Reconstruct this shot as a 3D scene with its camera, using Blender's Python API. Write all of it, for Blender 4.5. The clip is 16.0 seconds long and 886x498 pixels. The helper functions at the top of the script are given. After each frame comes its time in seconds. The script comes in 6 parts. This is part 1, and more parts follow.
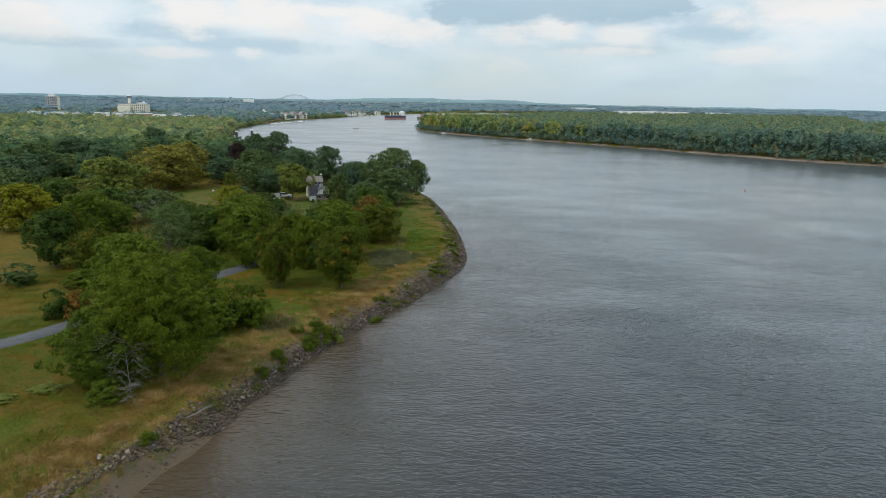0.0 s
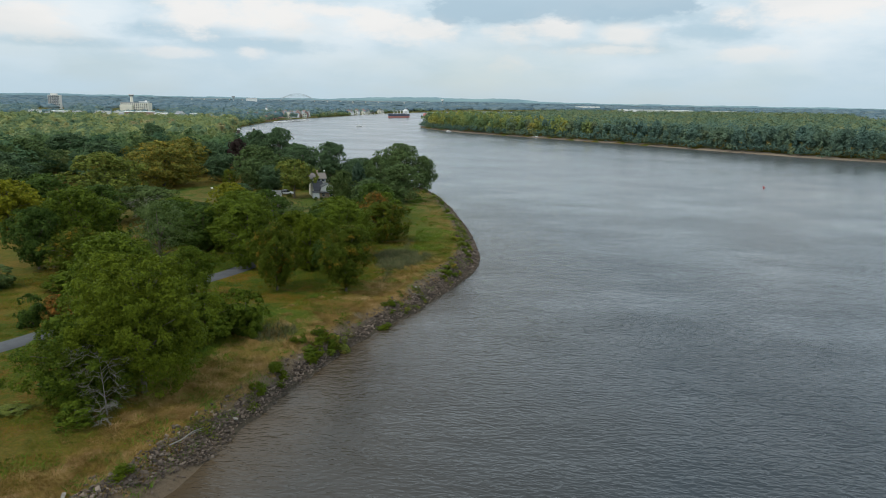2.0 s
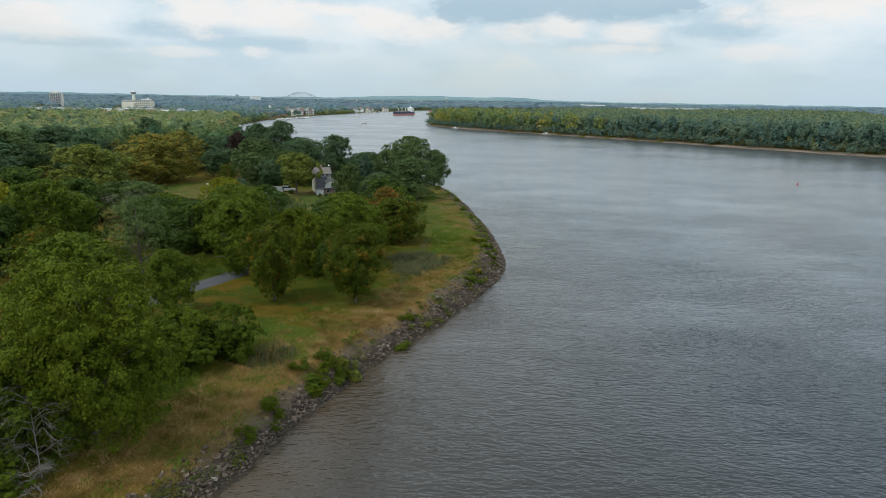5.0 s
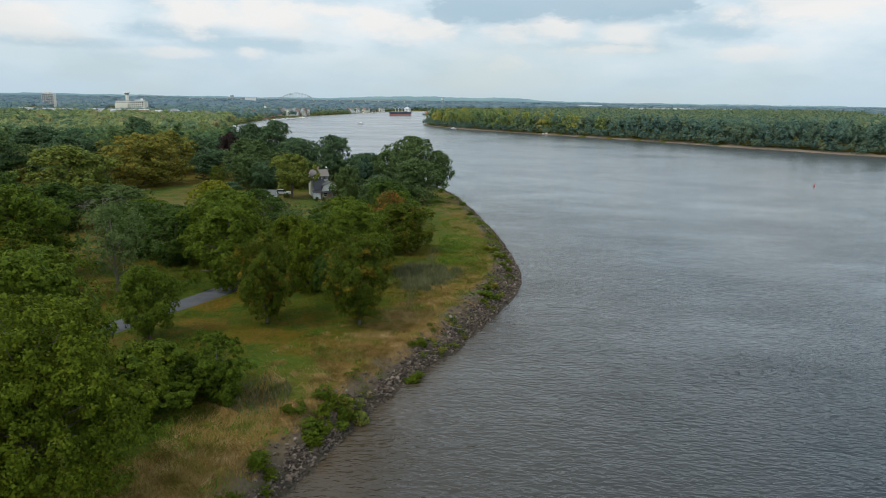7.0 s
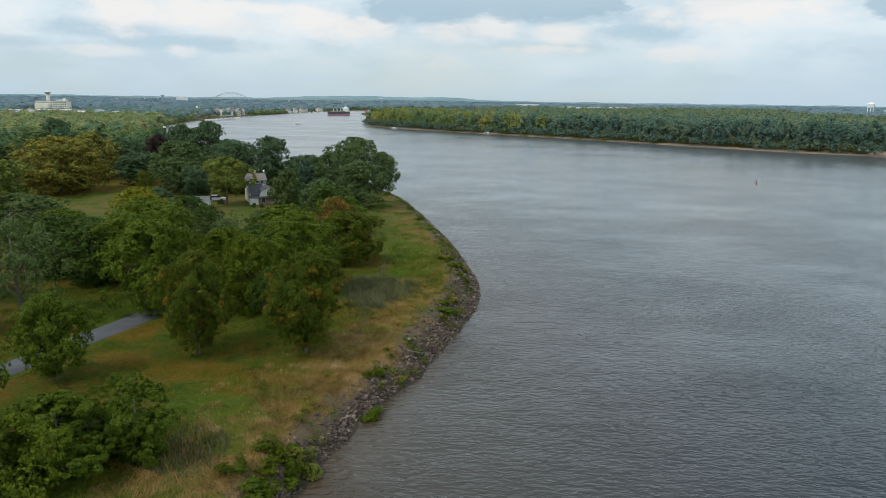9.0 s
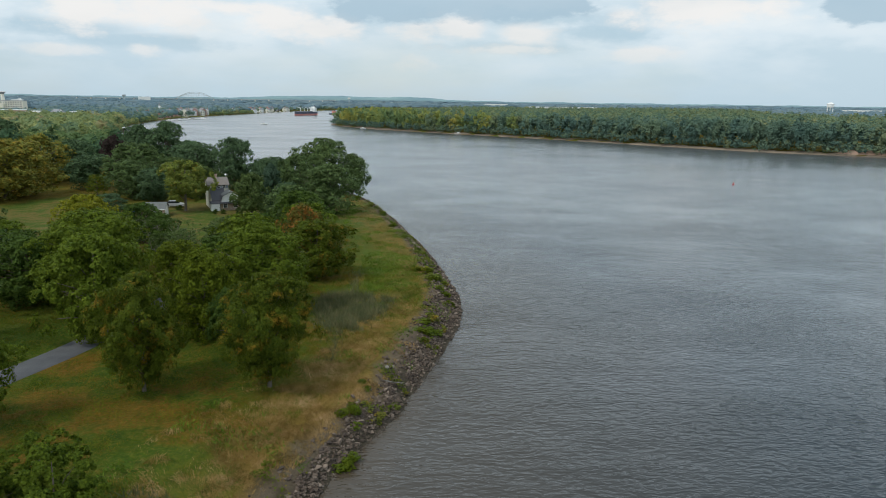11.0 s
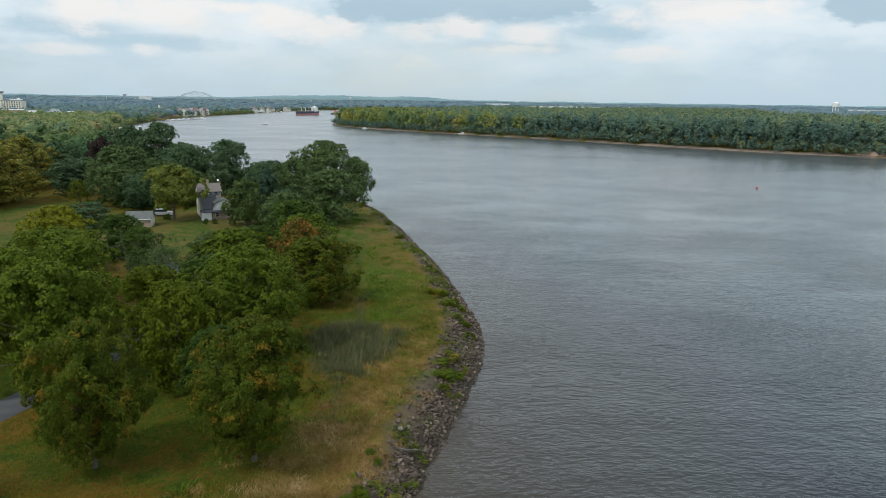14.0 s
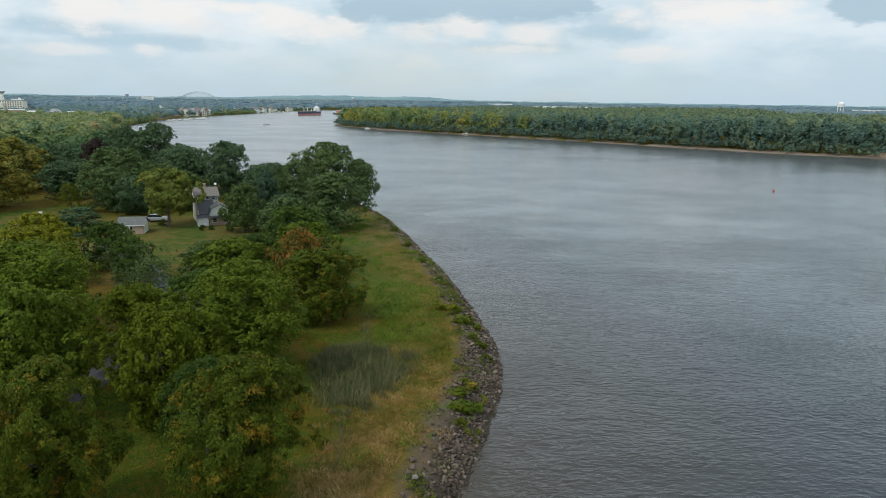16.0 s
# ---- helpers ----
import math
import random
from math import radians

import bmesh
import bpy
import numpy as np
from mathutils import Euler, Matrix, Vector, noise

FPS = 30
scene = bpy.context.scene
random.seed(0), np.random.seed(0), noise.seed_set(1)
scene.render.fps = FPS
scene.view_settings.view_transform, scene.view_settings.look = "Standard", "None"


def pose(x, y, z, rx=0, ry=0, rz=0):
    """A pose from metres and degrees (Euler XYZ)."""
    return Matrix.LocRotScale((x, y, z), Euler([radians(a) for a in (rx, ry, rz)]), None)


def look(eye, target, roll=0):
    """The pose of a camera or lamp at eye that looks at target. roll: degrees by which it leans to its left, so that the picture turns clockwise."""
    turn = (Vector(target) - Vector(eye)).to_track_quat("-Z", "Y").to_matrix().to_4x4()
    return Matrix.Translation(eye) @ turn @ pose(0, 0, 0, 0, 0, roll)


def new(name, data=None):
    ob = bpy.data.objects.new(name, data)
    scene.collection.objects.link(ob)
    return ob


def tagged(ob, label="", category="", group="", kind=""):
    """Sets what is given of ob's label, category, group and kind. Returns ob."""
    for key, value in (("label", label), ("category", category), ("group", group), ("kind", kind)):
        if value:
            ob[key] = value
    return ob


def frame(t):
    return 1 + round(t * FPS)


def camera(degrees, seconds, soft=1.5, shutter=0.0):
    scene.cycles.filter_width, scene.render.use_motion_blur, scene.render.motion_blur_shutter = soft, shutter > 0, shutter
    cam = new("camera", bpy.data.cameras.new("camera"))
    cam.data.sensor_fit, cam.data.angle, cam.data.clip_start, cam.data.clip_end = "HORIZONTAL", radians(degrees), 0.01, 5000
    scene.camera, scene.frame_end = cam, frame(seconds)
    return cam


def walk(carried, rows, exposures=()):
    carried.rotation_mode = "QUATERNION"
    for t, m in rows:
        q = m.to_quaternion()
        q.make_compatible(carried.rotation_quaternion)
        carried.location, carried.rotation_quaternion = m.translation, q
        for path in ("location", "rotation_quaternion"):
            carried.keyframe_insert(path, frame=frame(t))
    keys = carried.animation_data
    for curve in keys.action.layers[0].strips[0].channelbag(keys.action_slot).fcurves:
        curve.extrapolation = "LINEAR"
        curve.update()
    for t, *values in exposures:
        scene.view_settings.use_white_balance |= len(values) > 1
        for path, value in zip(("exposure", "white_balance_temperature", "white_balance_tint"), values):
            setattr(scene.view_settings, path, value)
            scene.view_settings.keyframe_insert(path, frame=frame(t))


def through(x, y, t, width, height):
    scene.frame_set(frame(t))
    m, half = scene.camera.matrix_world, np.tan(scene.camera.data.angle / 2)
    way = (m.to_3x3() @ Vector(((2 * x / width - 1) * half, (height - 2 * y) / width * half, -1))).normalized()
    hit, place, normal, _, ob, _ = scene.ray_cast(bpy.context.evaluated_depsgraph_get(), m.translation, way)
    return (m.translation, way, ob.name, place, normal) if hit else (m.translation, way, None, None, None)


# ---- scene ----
cam = camera(66.1, 16.0, soft=0.9)
PATH = [
    (0, (13.574, -17.844, 33.302), (13.45, -15.894, 32.876), 1.1),
    (1, (12.523, -13.56, 32.422), (12.395, -11.611, 31.995), 1.0),
    (2, (11.278, -8.874, 31.406), (11.145, -6.925, 30.978), 1.0),
    (3, (10.04, -3.826, 30.295), (9.903, -1.878, 29.866), 1.0),
    (4, (8.693, 1.284, 29.327), (8.553, 3.232, 28.896), 1.0),
    (6.5, (4.861, 14.632, 27.751), (4.714, 16.579, 27.321), 0.9),
    (7, (4.159, 17.138, 27.715), (4.027, 19.087, 27.286), 0.9),
    (7.5, (3.481, 19.321, 27.645), (3.397, 21.273, 27.216), 0.9),
    (8, (2.882, 21.303, 27.552), (2.842, 23.256, 27.123), 0.9),
    (8.5, (2.437, 23.276, 27.507), (2.436, 25.23, 27.079), 0.9),
    (9, (2.038, 25.384, 27.528), (2.078, 27.337, 27.1), 0.8),
    (9.5, (1.688, 27.449, 27.472), (1.768, 29.401, 27.045), 0.9),
    (10, (1.383, 29.511, 27.408), (1.504, 31.461, 26.981), 0.9),
    (12.5, (0.59, 40.039, 27.26), (0.722, 41.989, 26.833), 0.8),
    (13, (0.315, 42.224, 27.278), (0.445, 44.173, 26.851), 0.8),
    (14, (-0.121, 46.448, 27.254), (0.004, 48.397, 26.826), 0.8),
    (15, (-0.558, 50.305, 27.263), (-0.436, 52.255, 26.834), 0.8),
    (16, (-0.967, 53.611, 27.165), (-0.848, 55.561, 26.737), 0.8),
]
walk(cam, [(t, look(eye, aim, roll)) for t, eye, aim, roll in PATH])

# ---- sky, sun ----
world = bpy.data.worlds.new("overcast_sky")
scene.world = world
world.use_nodes = True
SUN_AZ, SUN_EL = -128.0, 52.0          # degrees right of +y, above the horizon


def build_world():
    nt = world.node_tree
    nt.nodes.clear()
    N, L = nt.nodes.new, nt.links.new
    sky = N("ShaderNodeTexSky")
    sky.sky_type, sky.sun_disc = "NISHITA", False
    sky.sun_elevation, sky.sun_rotation = radians(SUN_EL), radians(SUN_AZ)
    sky.air_density, sky.dust_density = 1.0, 0.4
    co = N("ShaderNodeTexCoord")
    sep = N("ShaderNodeSeparateXYZ")
    L(co.outputs["Generated"], sep.inputs[0])
    up = N("ShaderNodeMath"); up.operation = "ABSOLUTE"
    L(sep.outputs[2], up.inputs[0])
    shift = N("ShaderNodeMapping")
    shift.inputs["Location"].default_value, shift.inputs["Scale"].default_value = (2.3, 0.4, 0.7), (6.0, 6.0, 17)
    L(co.outputs["Generated"], shift.inputs[0])
    wide = N("ShaderNodeMapping")
    wide.inputs["Location"].default_value, wide.inputs["Scale"].default_value = (0.3, 1.4, 0.2), (2.6, 2.6, 9)
    L(co.outputs["Generated"], wide.inputs[0])
    big = N("ShaderNodeTexNoise"); big.inputs["Scale"].default_value = 1.0
    big.inputs["Detail"].default_value, big.inputs["Roughness"].default_value = 6, 0.5
    fine = N("ShaderNodeTexNoise"); fine.inputs["Scale"].default_value = 1.0
    fine.inputs["Detail"].default_value, fine.inputs["Roughness"].default_value = 7, 0.52
    L(wide.outputs[0], big.inputs[0]); L(shift.outputs[0], fine.inputs[0])
    heap = N("ShaderNodeMapping")          # heaped cloud tops
    heap.inputs["Location"].default_value, heap.inputs["Scale"].default_value = (0.9, 2.2, 0.35), (11, 11, 30)
    L(co.outputs["Generated"], heap.inputs[0])
    lump = N("ShaderNodeTexNoise"); lump.inputs["Scale"].default_value = 1.0
    lump.inputs["Detail"].default_value, lump.inputs["Roughness"].default_value = 8, 0.56
    L(heap.outputs[0], lump.inputs[0])
    az = N("ShaderNodeMath"); az.operation = "ARCTAN2"
    L(sep.outputs[0], az.inputs[0]); L(sep.outputs[1], az.inputs[1])
    plane = N("ShaderNodeCombineXYZ")
    L(az.outputs[0], plane.inputs[0]); L(sep.outputs[2], plane.inputs[1])
    billow = N("ShaderNodeMapping")        # small billows along the edges
    billow.inputs["Location"].default_value, billow.inputs["Scale"].default_value = (1.7, 0.6, 0.9), (24, 24, 52)
    L(co.outputs["Generated"], billow.inputs[0])
    curl = N("ShaderNodeTexNoise"); curl.inputs["Scale"].default_value = 1.0
    curl.inputs["Detail"].default_value, curl.inputs["Roughness"].default_value = 6, 0.6
    L(billow.outputs[0], curl.inputs[0])
    ragged = N("ShaderNodeMix"); ragged.data_type = "FLOAT"; ragged.inputs[0].default_value = 0.5
    L(curl.outputs[0], ragged.inputs[2]); L(lump.outputs[0], ragged.inputs[3])

    def heaps(clouds, rag, lo, hi, most):
        """Clouds at (turn, height, half width, half height), with ragged edges: 0 outside, most inside."""
        least = None
        for turn, high, across, tall in clouds:
            d = N("ShaderNodeVectorMath"); d.operation = "MULTIPLY_ADD"
            d.inputs[1].default_value, d.inputs[2].default_value = (1 / across, 1 / tall, 0), (-turn / across, -high / tall, 0)
            L(plane.outputs[0], d.inputs[0])
            far = N("ShaderNodeVectorMath"); far.operation = "LENGTH"
            L(d.outputs[0], far.inputs[0])
            if least:
                both = N("ShaderNodeMath"); both.operation = "MINIMUM"
                L(least, both.inputs[0]); L(far.outputs["Value"], both.inputs[1])
                least = both.outputs[0]
            else:
                least = far.outputs["Value"]
        edge = N("ShaderNodeMath"); edge.operation = "MULTIPLY_ADD"; edge.inputs[1].default_value = -rag
        L(ragged.outputs[0], edge.inputs[0]); L(least, edge.inputs[2])
        m = N("ShaderNodeMapRange"); m.interpolation_type = "SMOOTHSTEP"
        m.inputs["From Min"].default_value, m.inputs["From Max"].default_value = lo - rag / 2, hi - rag / 2
        m.inputs["To Min"].default_value, m.inputs["To Max"].default_value = most, 0.0
        L(edge.outputs[0], m.inputs[0])
        return m.outputs[0]
    lit = heaps([(-0.613, 0.085, 0.075, 0.026), (-0.405, 0.106, 0.055, 0.020), (-0.310, 0.106, 0.075, 0.022), (-0.165, 0.102, 0.055, 0.020), (-0.105, 0.092, 0.050, 0.018),
                 (-0.335, 0.056, 0.021, 0.010), (-0.445, 0.054, 0.050, 0.007), (0.080, 0.099, 0.040, 0.022), (0.025, 0.093, 0.045, 0.015), (0.190, 0.090, 0.045, 0.015),
                 (0.030, 0.053, 0.035, 0.014), (0.40, 0.118, 0.10, 0.022), (0.13, 0.070, 0.09, 0.008), (0.33, 0.066, 0.05, 0.009), (-0.23, 0.115, 0.06, 0.012)], 4.6, 0.30, 1.45, 0.9)
    grey = heaps([(-0.004, 0.126, 0.090, 0.024), (0.150, 0.134, 0.140, 0.026), (0.60, 0.118, 0.050, 0.022)], 2.2, 0.80, 1.14, 0.85)
    pale = heaps([(-0.43, 0.083, 0.085, 0.010), (-0.335, 0.070, 0.080, 0.009), (-0.58, 0.062, 0.09, 0.007), (0.14, 0.072, 0.10, 0.008), (0.27, 0.092, 0.08, 0.012), (0.20, 0.112, 0.12, 0.012)], 4.0, 0.4, 1.6, 0.8)
    ramp = N("ShaderNodeValToRGB")       # grey undersides to lit tops
    ramp.color_ramp.elements[0].position, ramp.color_ramp.elements[0].color = 0.40, (0.53, 0.655, 0.735, 1)
    ramp.color_ramp.elements[1].position, ramp.color_ramp.elements[1].color = 0.64, (0.715, 0.785, 0.825, 1)
    mid = ramp.color_ramp.elements.new(0.51); mid.color = (0.635, 0.735, 0.80, 1)
    L(fine.outputs[0], ramp.inputs[0])
    low = N("ShaderNodeMapRange")        # the thin even veil near the horizon
    low.inputs["From Min"].default_value, low.inputs["From Max"].default_value = 0.0, 0.085
    low.inputs["To Min"].default_value, low.inputs["To Max"].default_value = 1.0, 0.0
    L(up.outputs[0], low.inputs[0])
    veil = N("ShaderNodeMix"); veil.data_type = "RGBA"
    veil.inputs[7].default_value = (0.485, 0.615, 0.70, 1)
    dark = N("ShaderNodeMix"); dark.data_type = "RGBA"
    dark.inputs[7].default_value = (0.37, 0.505, 0.605, 1)
    white = N("ShaderNodeMix"); white.data_type = "RGBA"
    white.inputs[7].default_value = (0.81, 0.80, 0.785, 1)
    under = N("ShaderNodeMix"); under.data_type = "RGBA"
    under.inputs[7].default_value = (0.42, 0.565, 0.66, 1)
    L(pale, under.inputs[0]); L(ramp.outputs[0], under.inputs[6])
    L(lit, white.inputs[0]); L(under.outputs[2], white.inputs[6])
    L(grey, dark.inputs[0]); L(white.outputs[2], dark.inputs[6])
    L(low.outputs[0], veil.inputs[0]); L(dark.outputs[2], veil.inputs[6])
    cover = N("ShaderNodeMapRange")
    cover.inputs["From Min"].default_value, cover.inputs["From Max"].default_value = 0.36, 0.56
    cover.inputs["To Min"].default_value, cover.inputs["To Max"].default_value = 0.72, 1.0
    L(big.outputs[0], cover.inputs[0])
    b_sky = N("ShaderNodeBackground"); b_sky.inputs[1].default_value = 0.09
    b_cloud = N("ShaderNodeBackground"); b_cloud.inputs[1].default_value = 1.15
    lift = N("ShaderNodeValToRGB")        # unseen bright band added above the veil to light the far river; dimmer overhead
    stops = ((0.0, 0.535), (0.135, 0.555), (0.19, 1.10), (0.40, 0.76), (0.75, 0.62))
    while len(lift.color_ramp.elements) < len(stops):
        lift.color_ramp.elements.new(0.5)
    for el, (pos, v) in zip(lift.color_ramp.elements, stops):
        el.position, el.color = pos, (v, v, v, 1)
    L(up.outputs[0], lift.inputs[0])
    twice = N("ShaderNodeMath"); twice.operation = "MULTIPLY"; twice.inputs[1].default_value = 2.0
    L(lift.outputs[0], twice.inputs[0]); L(twice.outputs[0], b_cloud.inputs[1])
    L(sky.outputs[0], b_sky.inputs[0]); L(veil.outputs[2], b_cloud.inputs[0])
    mix = N("ShaderNodeMixShader")
    L(cover.outputs[0], mix.inputs[0]); L(b_sky.outputs[0], mix.inputs[1]); L(b_cloud.outputs[0], mix.inputs[2])
    out = N("ShaderNodeOutputWorld")
    L(mix.outputs[0], out.inputs[0])


build_world()
sun = new("sun", bpy.data.lights.new("sun", "SUN"))
sun.data.energy, sun.data.angle, sun.data.color = 1.75, radians(10), (1.0, 0.95, 0.86)
sx, sy = math.sin(radians(SUN_AZ)) * math.cos(radians(SUN_EL)), math.cos(radians(SUN_AZ)) * math.cos(radians(SUN_EL))
sun.matrix_world = look((0, 0, 300), (-sx * 100, -sy * 100, 300 - math.sin(radians(SUN_EL)) * 100))
scene.view_settings.exposure = 0.0

# ---- materials ----


def material(name, rough=0.7, spec=0.3):
    m = bpy.data.materials.new(name)
    m.use_nodes = True
    p = m.node_tree.nodes["Principled BSDF"]
    p.inputs["Roughness"].default_value = rough
    p.inputs["Specular IOR Level"].default_value = spec
    return m, m.node_tree, p


def noise_node(nt, scale, detail=4, rough=0.5, coord="Object", stretch=None):
    co = nt.nodes.new("ShaderNodeTexCoord")
    n = nt.nodes.new("ShaderNodeTexNoise")
    n.inputs["Scale"].default_value, n.inputs["Detail"].default_value, n.inputs["Roughness"].default_value = scale, detail, rough
    src = co.outputs[coord]
    if stretch:
        mp = nt.nodes.new("ShaderNodeMapping")
        mp.inputs["Scale"].default_value = stretch[:3]
        mp.inputs["Rotation"].default_value = (0, 0, radians(stretch[3]) if len(stretch) > 3 else 0)
        nt.links.new(src, mp.inputs[0])
        src = mp.outputs[0]
    nt.links.new(src, n.inputs["Vector"])
    return n.outputs[0]


def world_noise(nt, scale, detail=4, rough=0.5):
    g = nt.nodes.new("ShaderNodeNewGeometry")
    n = nt.nodes.new("ShaderNodeTexNoise")
    n.inputs["Scale"].default_value, n.inputs["Detail"].default_value, n.inputs["Roughness"].default_value = scale, detail, rough
    nt.links.new(g.outputs["Position"], n.inputs["Vector"])
    return n.outputs[0]


def ramp_node(nt, fac, stops):
    r = nt.nodes.new("ShaderNodeValToRGB")
    e = r.color_ramp.elements
    while len(e) < len(stops):
        e.new(0.5)
    for el, (pos, col) in zip(e, stops):
        el.position, el.color = pos, (*col, 1)
    nt.links.new(fac, r.inputs[0])
    return r.outputs[0]


def range_node(nt, fac, a, b, lo=0.0, hi=1.0):
    r = nt.nodes.new("ShaderNodeMapRange")
    r.inputs["From Min"].default_value, r.inputs["From Max"].default_value = a, b
    r.inputs["To Min"].default_value, r.inputs["To Max"].default_value = lo, hi
    nt.links.new(fac, r.inputs[0])
    return r.outputs[0]


def mix_node(nt, fac, a, b, blend="MIX"):
    m = nt.nodes.new("ShaderNodeMix")
    m.data_type, m.blend_type = "RGBA", blend
    for sock, val in ((m.inputs[0], fac), (m.inputs[6], a), (m.inputs[7], b)):
        if isinstance(val, (int, float)):
            sock.default_value = val
        elif isinstance(val, tuple):
            sock.default_value = (*val, 1)
        else:
            nt.links.new(val, sock)
    return m.outputs[2]


def math_node(nt, op, a, b):
    m = nt.nodes.new("ShaderNodeMath")
    m.operation = op
    for sock, val in ((m.inputs[0], a), (m.inputs[1], b)):
        if isinstance(val, (int, float)):
            sock.default_value = val
        else:
            nt.links.new(val, sock)
    return m.outputs[0]


def bump_node(nt, p, height, strength=0.4, distance=0.05):
    b = nt.nodes.new("ShaderNodeBump")
    b.inputs["Strength"].default_value, b.inputs["Distance"].default_value = strength, distance
    nt.links.new(height, b.inputs["Height"])
    nt.links.new(b.outputs[0], p.inputs["Normal"])


def surface(name, c1, c2, scale=2.0, rough=0.75, spec=0.3, bump=0.3, fine=18.0, metal=0.0):
    """A weathered surface: two tones in large patches, fine grain and relief."""
    m, nt, p = material(name, rough, spec)
    a = noise_node(nt, scale, 5, 0.6)
    b = noise_node(nt, fine, 4, 0.6)
    col = mix_node(nt, range_node(nt, a, 0.3, 0.7), c1, c2)
    col = mix_node(nt, range_node(nt, b, 0.25, 0.75, 0.0, 0.35), col, tuple(v * 0.6 for v in c1))
    nt.links.new(col, p.inputs["Base Color"])
    p.inputs["Metallic"].default_value = metal
    if bump:
        bump_node(nt, p, b, bump, 0.03)
    return m


def foliage(name, dark, light, tip=None, tip_amount=0.0, through=0.28):
    """Leaves: tone by tree, by clump and by single leaf; some light passes through."""
    m, nt, p = material(name, 0.6, 0.06)
    leaf = nt.nodes.new("ShaderNodeNewGeometry").outputs["Random Per Island"]
    whole = nt.nodes.new("ShaderNodeObjectInfo").outputs["Random"]
    clump = world_noise(nt, 0.8, 3, 0.6)
    tone = math_node(nt, "ADD", math_node(nt, "MULTIPLY", leaf, 0.52), math_node(nt, "MULTIPLY", range_node(nt, clump, 0.32, 0.68), 0.38))
    tone = math_node(nt, "ADD", tone, math_node(nt, "MULTIPLY", whole, 0.14))
    col = mix_node(nt, tone, dark, light)
    if tip:
        spot = world_noise(nt, 0.7, 3, 0.6)
        lim = 0.62 - 0.25 * tip_amount
        col = mix_node(nt, range_node(nt, spot, lim, lim + 0.12), col, tip)
    nt.links.new(col, p.inputs["Base Color"])
    tr = nt.nodes.new("ShaderNodeBsdfTranslucent")
    nt.links.new(col, tr.inputs[0])
    mx = nt.nodes.new("ShaderNodeMixShader")
    mx.inputs[0].default_value = through
    nt.links.new(p.outputs[0], mx.inputs[1]); nt.links.new(tr.outputs[0], mx.inputs[2])
    nt.links.new(mx.outputs[0], nt.nodes["Material Output"].inputs[0])
    return m


def woods_material(name, stops, scale=0.09):
    """Massed canopy: tone by stand, by tree and by leaf spray; some light passes through."""
    m, nt, p = material(name, 0.75, 0.03)
    leaf = nt.nodes.new("ShaderNodeNewGeometry").outputs["Random Per Island"]
    own = nt.nodes.new("ShaderNodeAttribute"); own.attribute_name = "tone"
    stand = world_noise(nt, scale * 0.14, 3, 0.55)
    t = math_node(nt, "ADD", math_node(nt, "MULTIPLY", own.outputs["Fac"], 0.72), math_node(nt, "MULTIPLY", range_node(nt, stand, 0.32, 0.68), 0.30))
    col = ramp_node(nt, t, stops)
    col = mix_node(nt, math_node(nt, "MULTIPLY", leaf, 0.20), col, tuple(v * 0.5 for v in stops[0][1]))
    col = mix_node(nt, range_node(nt, world_noise(nt, 0.6, 4, 0.65), 0.52, 0.72, 0.0, 0.32), col, tuple(v * 1.1 for v in stops[-2][1]))
    nt.links.new(col, p.inputs["Base Color"])
    tr = nt.nodes.new("ShaderNodeBsdfTranslucent")
    nt.links.new(col, tr.inputs[0])
    mx = nt.nodes.new("ShaderNodeMixShader")
    mx.inputs[0].default_value = 0.4
    nt.links.new(p.outputs[0], mx.inputs[1]); nt.links.new(tr.outputs[0], mx.inputs[2])
    nt.links.new(mx.outputs[0], nt.nodes["Material Output"].inputs[0])
    return m


LEAF_DARK = foliage("leaf_dark_green", (0.018, 0.043, 0.010), (0.095, 0.146, 0.024))
LEAF_GREEN = foliage("leaf_green", (0.022, 0.049, 0.006), (0.146, 0.190, 0.017))
LEAF_LIME = foliage("leaf_lime", (0.024, 0.044, 0.004), (0.150, 0.185, 0.013))
LEAF_MOSS = foliage("leaf_yellow_green", (0.058, 0.088, 0.020), (0.245, 0.275, 0.050), (0.27, 0.20, 0.035), 0.12)
LEAF_GREY = foliage("leaf_grey_green", (0.036, 0.064, 0.020), (0.130, 0.175, 0.052))
LEAF_TURN = foliage("leaf_turning", (0.022, 0.043, 0.005), (0.122, 0.150, 0.013), (0.235, 0.150, 0.018), 0.26)
LEAF_OLIVE = foliage("leaf_olive", (0.085, 0.098, 0.022), (0.260, 0.250, 0.048), (0.35, 0.240, 0.034), 0.38)
LEAF_YELLOW = foliage("leaf_yellow", (0.072, 0.090, 0.007), (0.265, 0.255, 0.018))
LEAF_RUST = foliage("leaf_rust", (0.048, 0.062, 0.012), (0.180, 0.150, 0.028), (0.34, 0.150, 0.036), 0.50)
LEAF_WEED = foliage("leaf_weed", (0.042, 0.066, 0.008), (0.135, 0.160, 0.018), (0.190, 0.150, 0.020), 0.30)
LEAF_BLUE = foliage("leaf_blue_green", (0.030, 0.062, 0.036), (0.100, 0.155, 0.098))
# Green and dark green leaves again, with distance haze put into the colour.
LEAF_HAZED = foliage("leaf_green_haze_tinted", (0.030, 0.060, 0.024), (0.142, 0.198, 0.064))
LEAF_DARK_HAZED = foliage("leaf_dark_haze_tinted", (0.028, 0.059, 0.033), (0.122, 0.185, 0.080))
LEAF_PURPLE = foliage("leaf_purple", (0.028, 0.020, 0.016), (0.070, 0.048, 0.042))
BARK = surface("bark", (0.10, 0.085, 0.065), (0.17, 0.15, 0.12), 3.0, 0.9, 0.1, 0.6, 25)
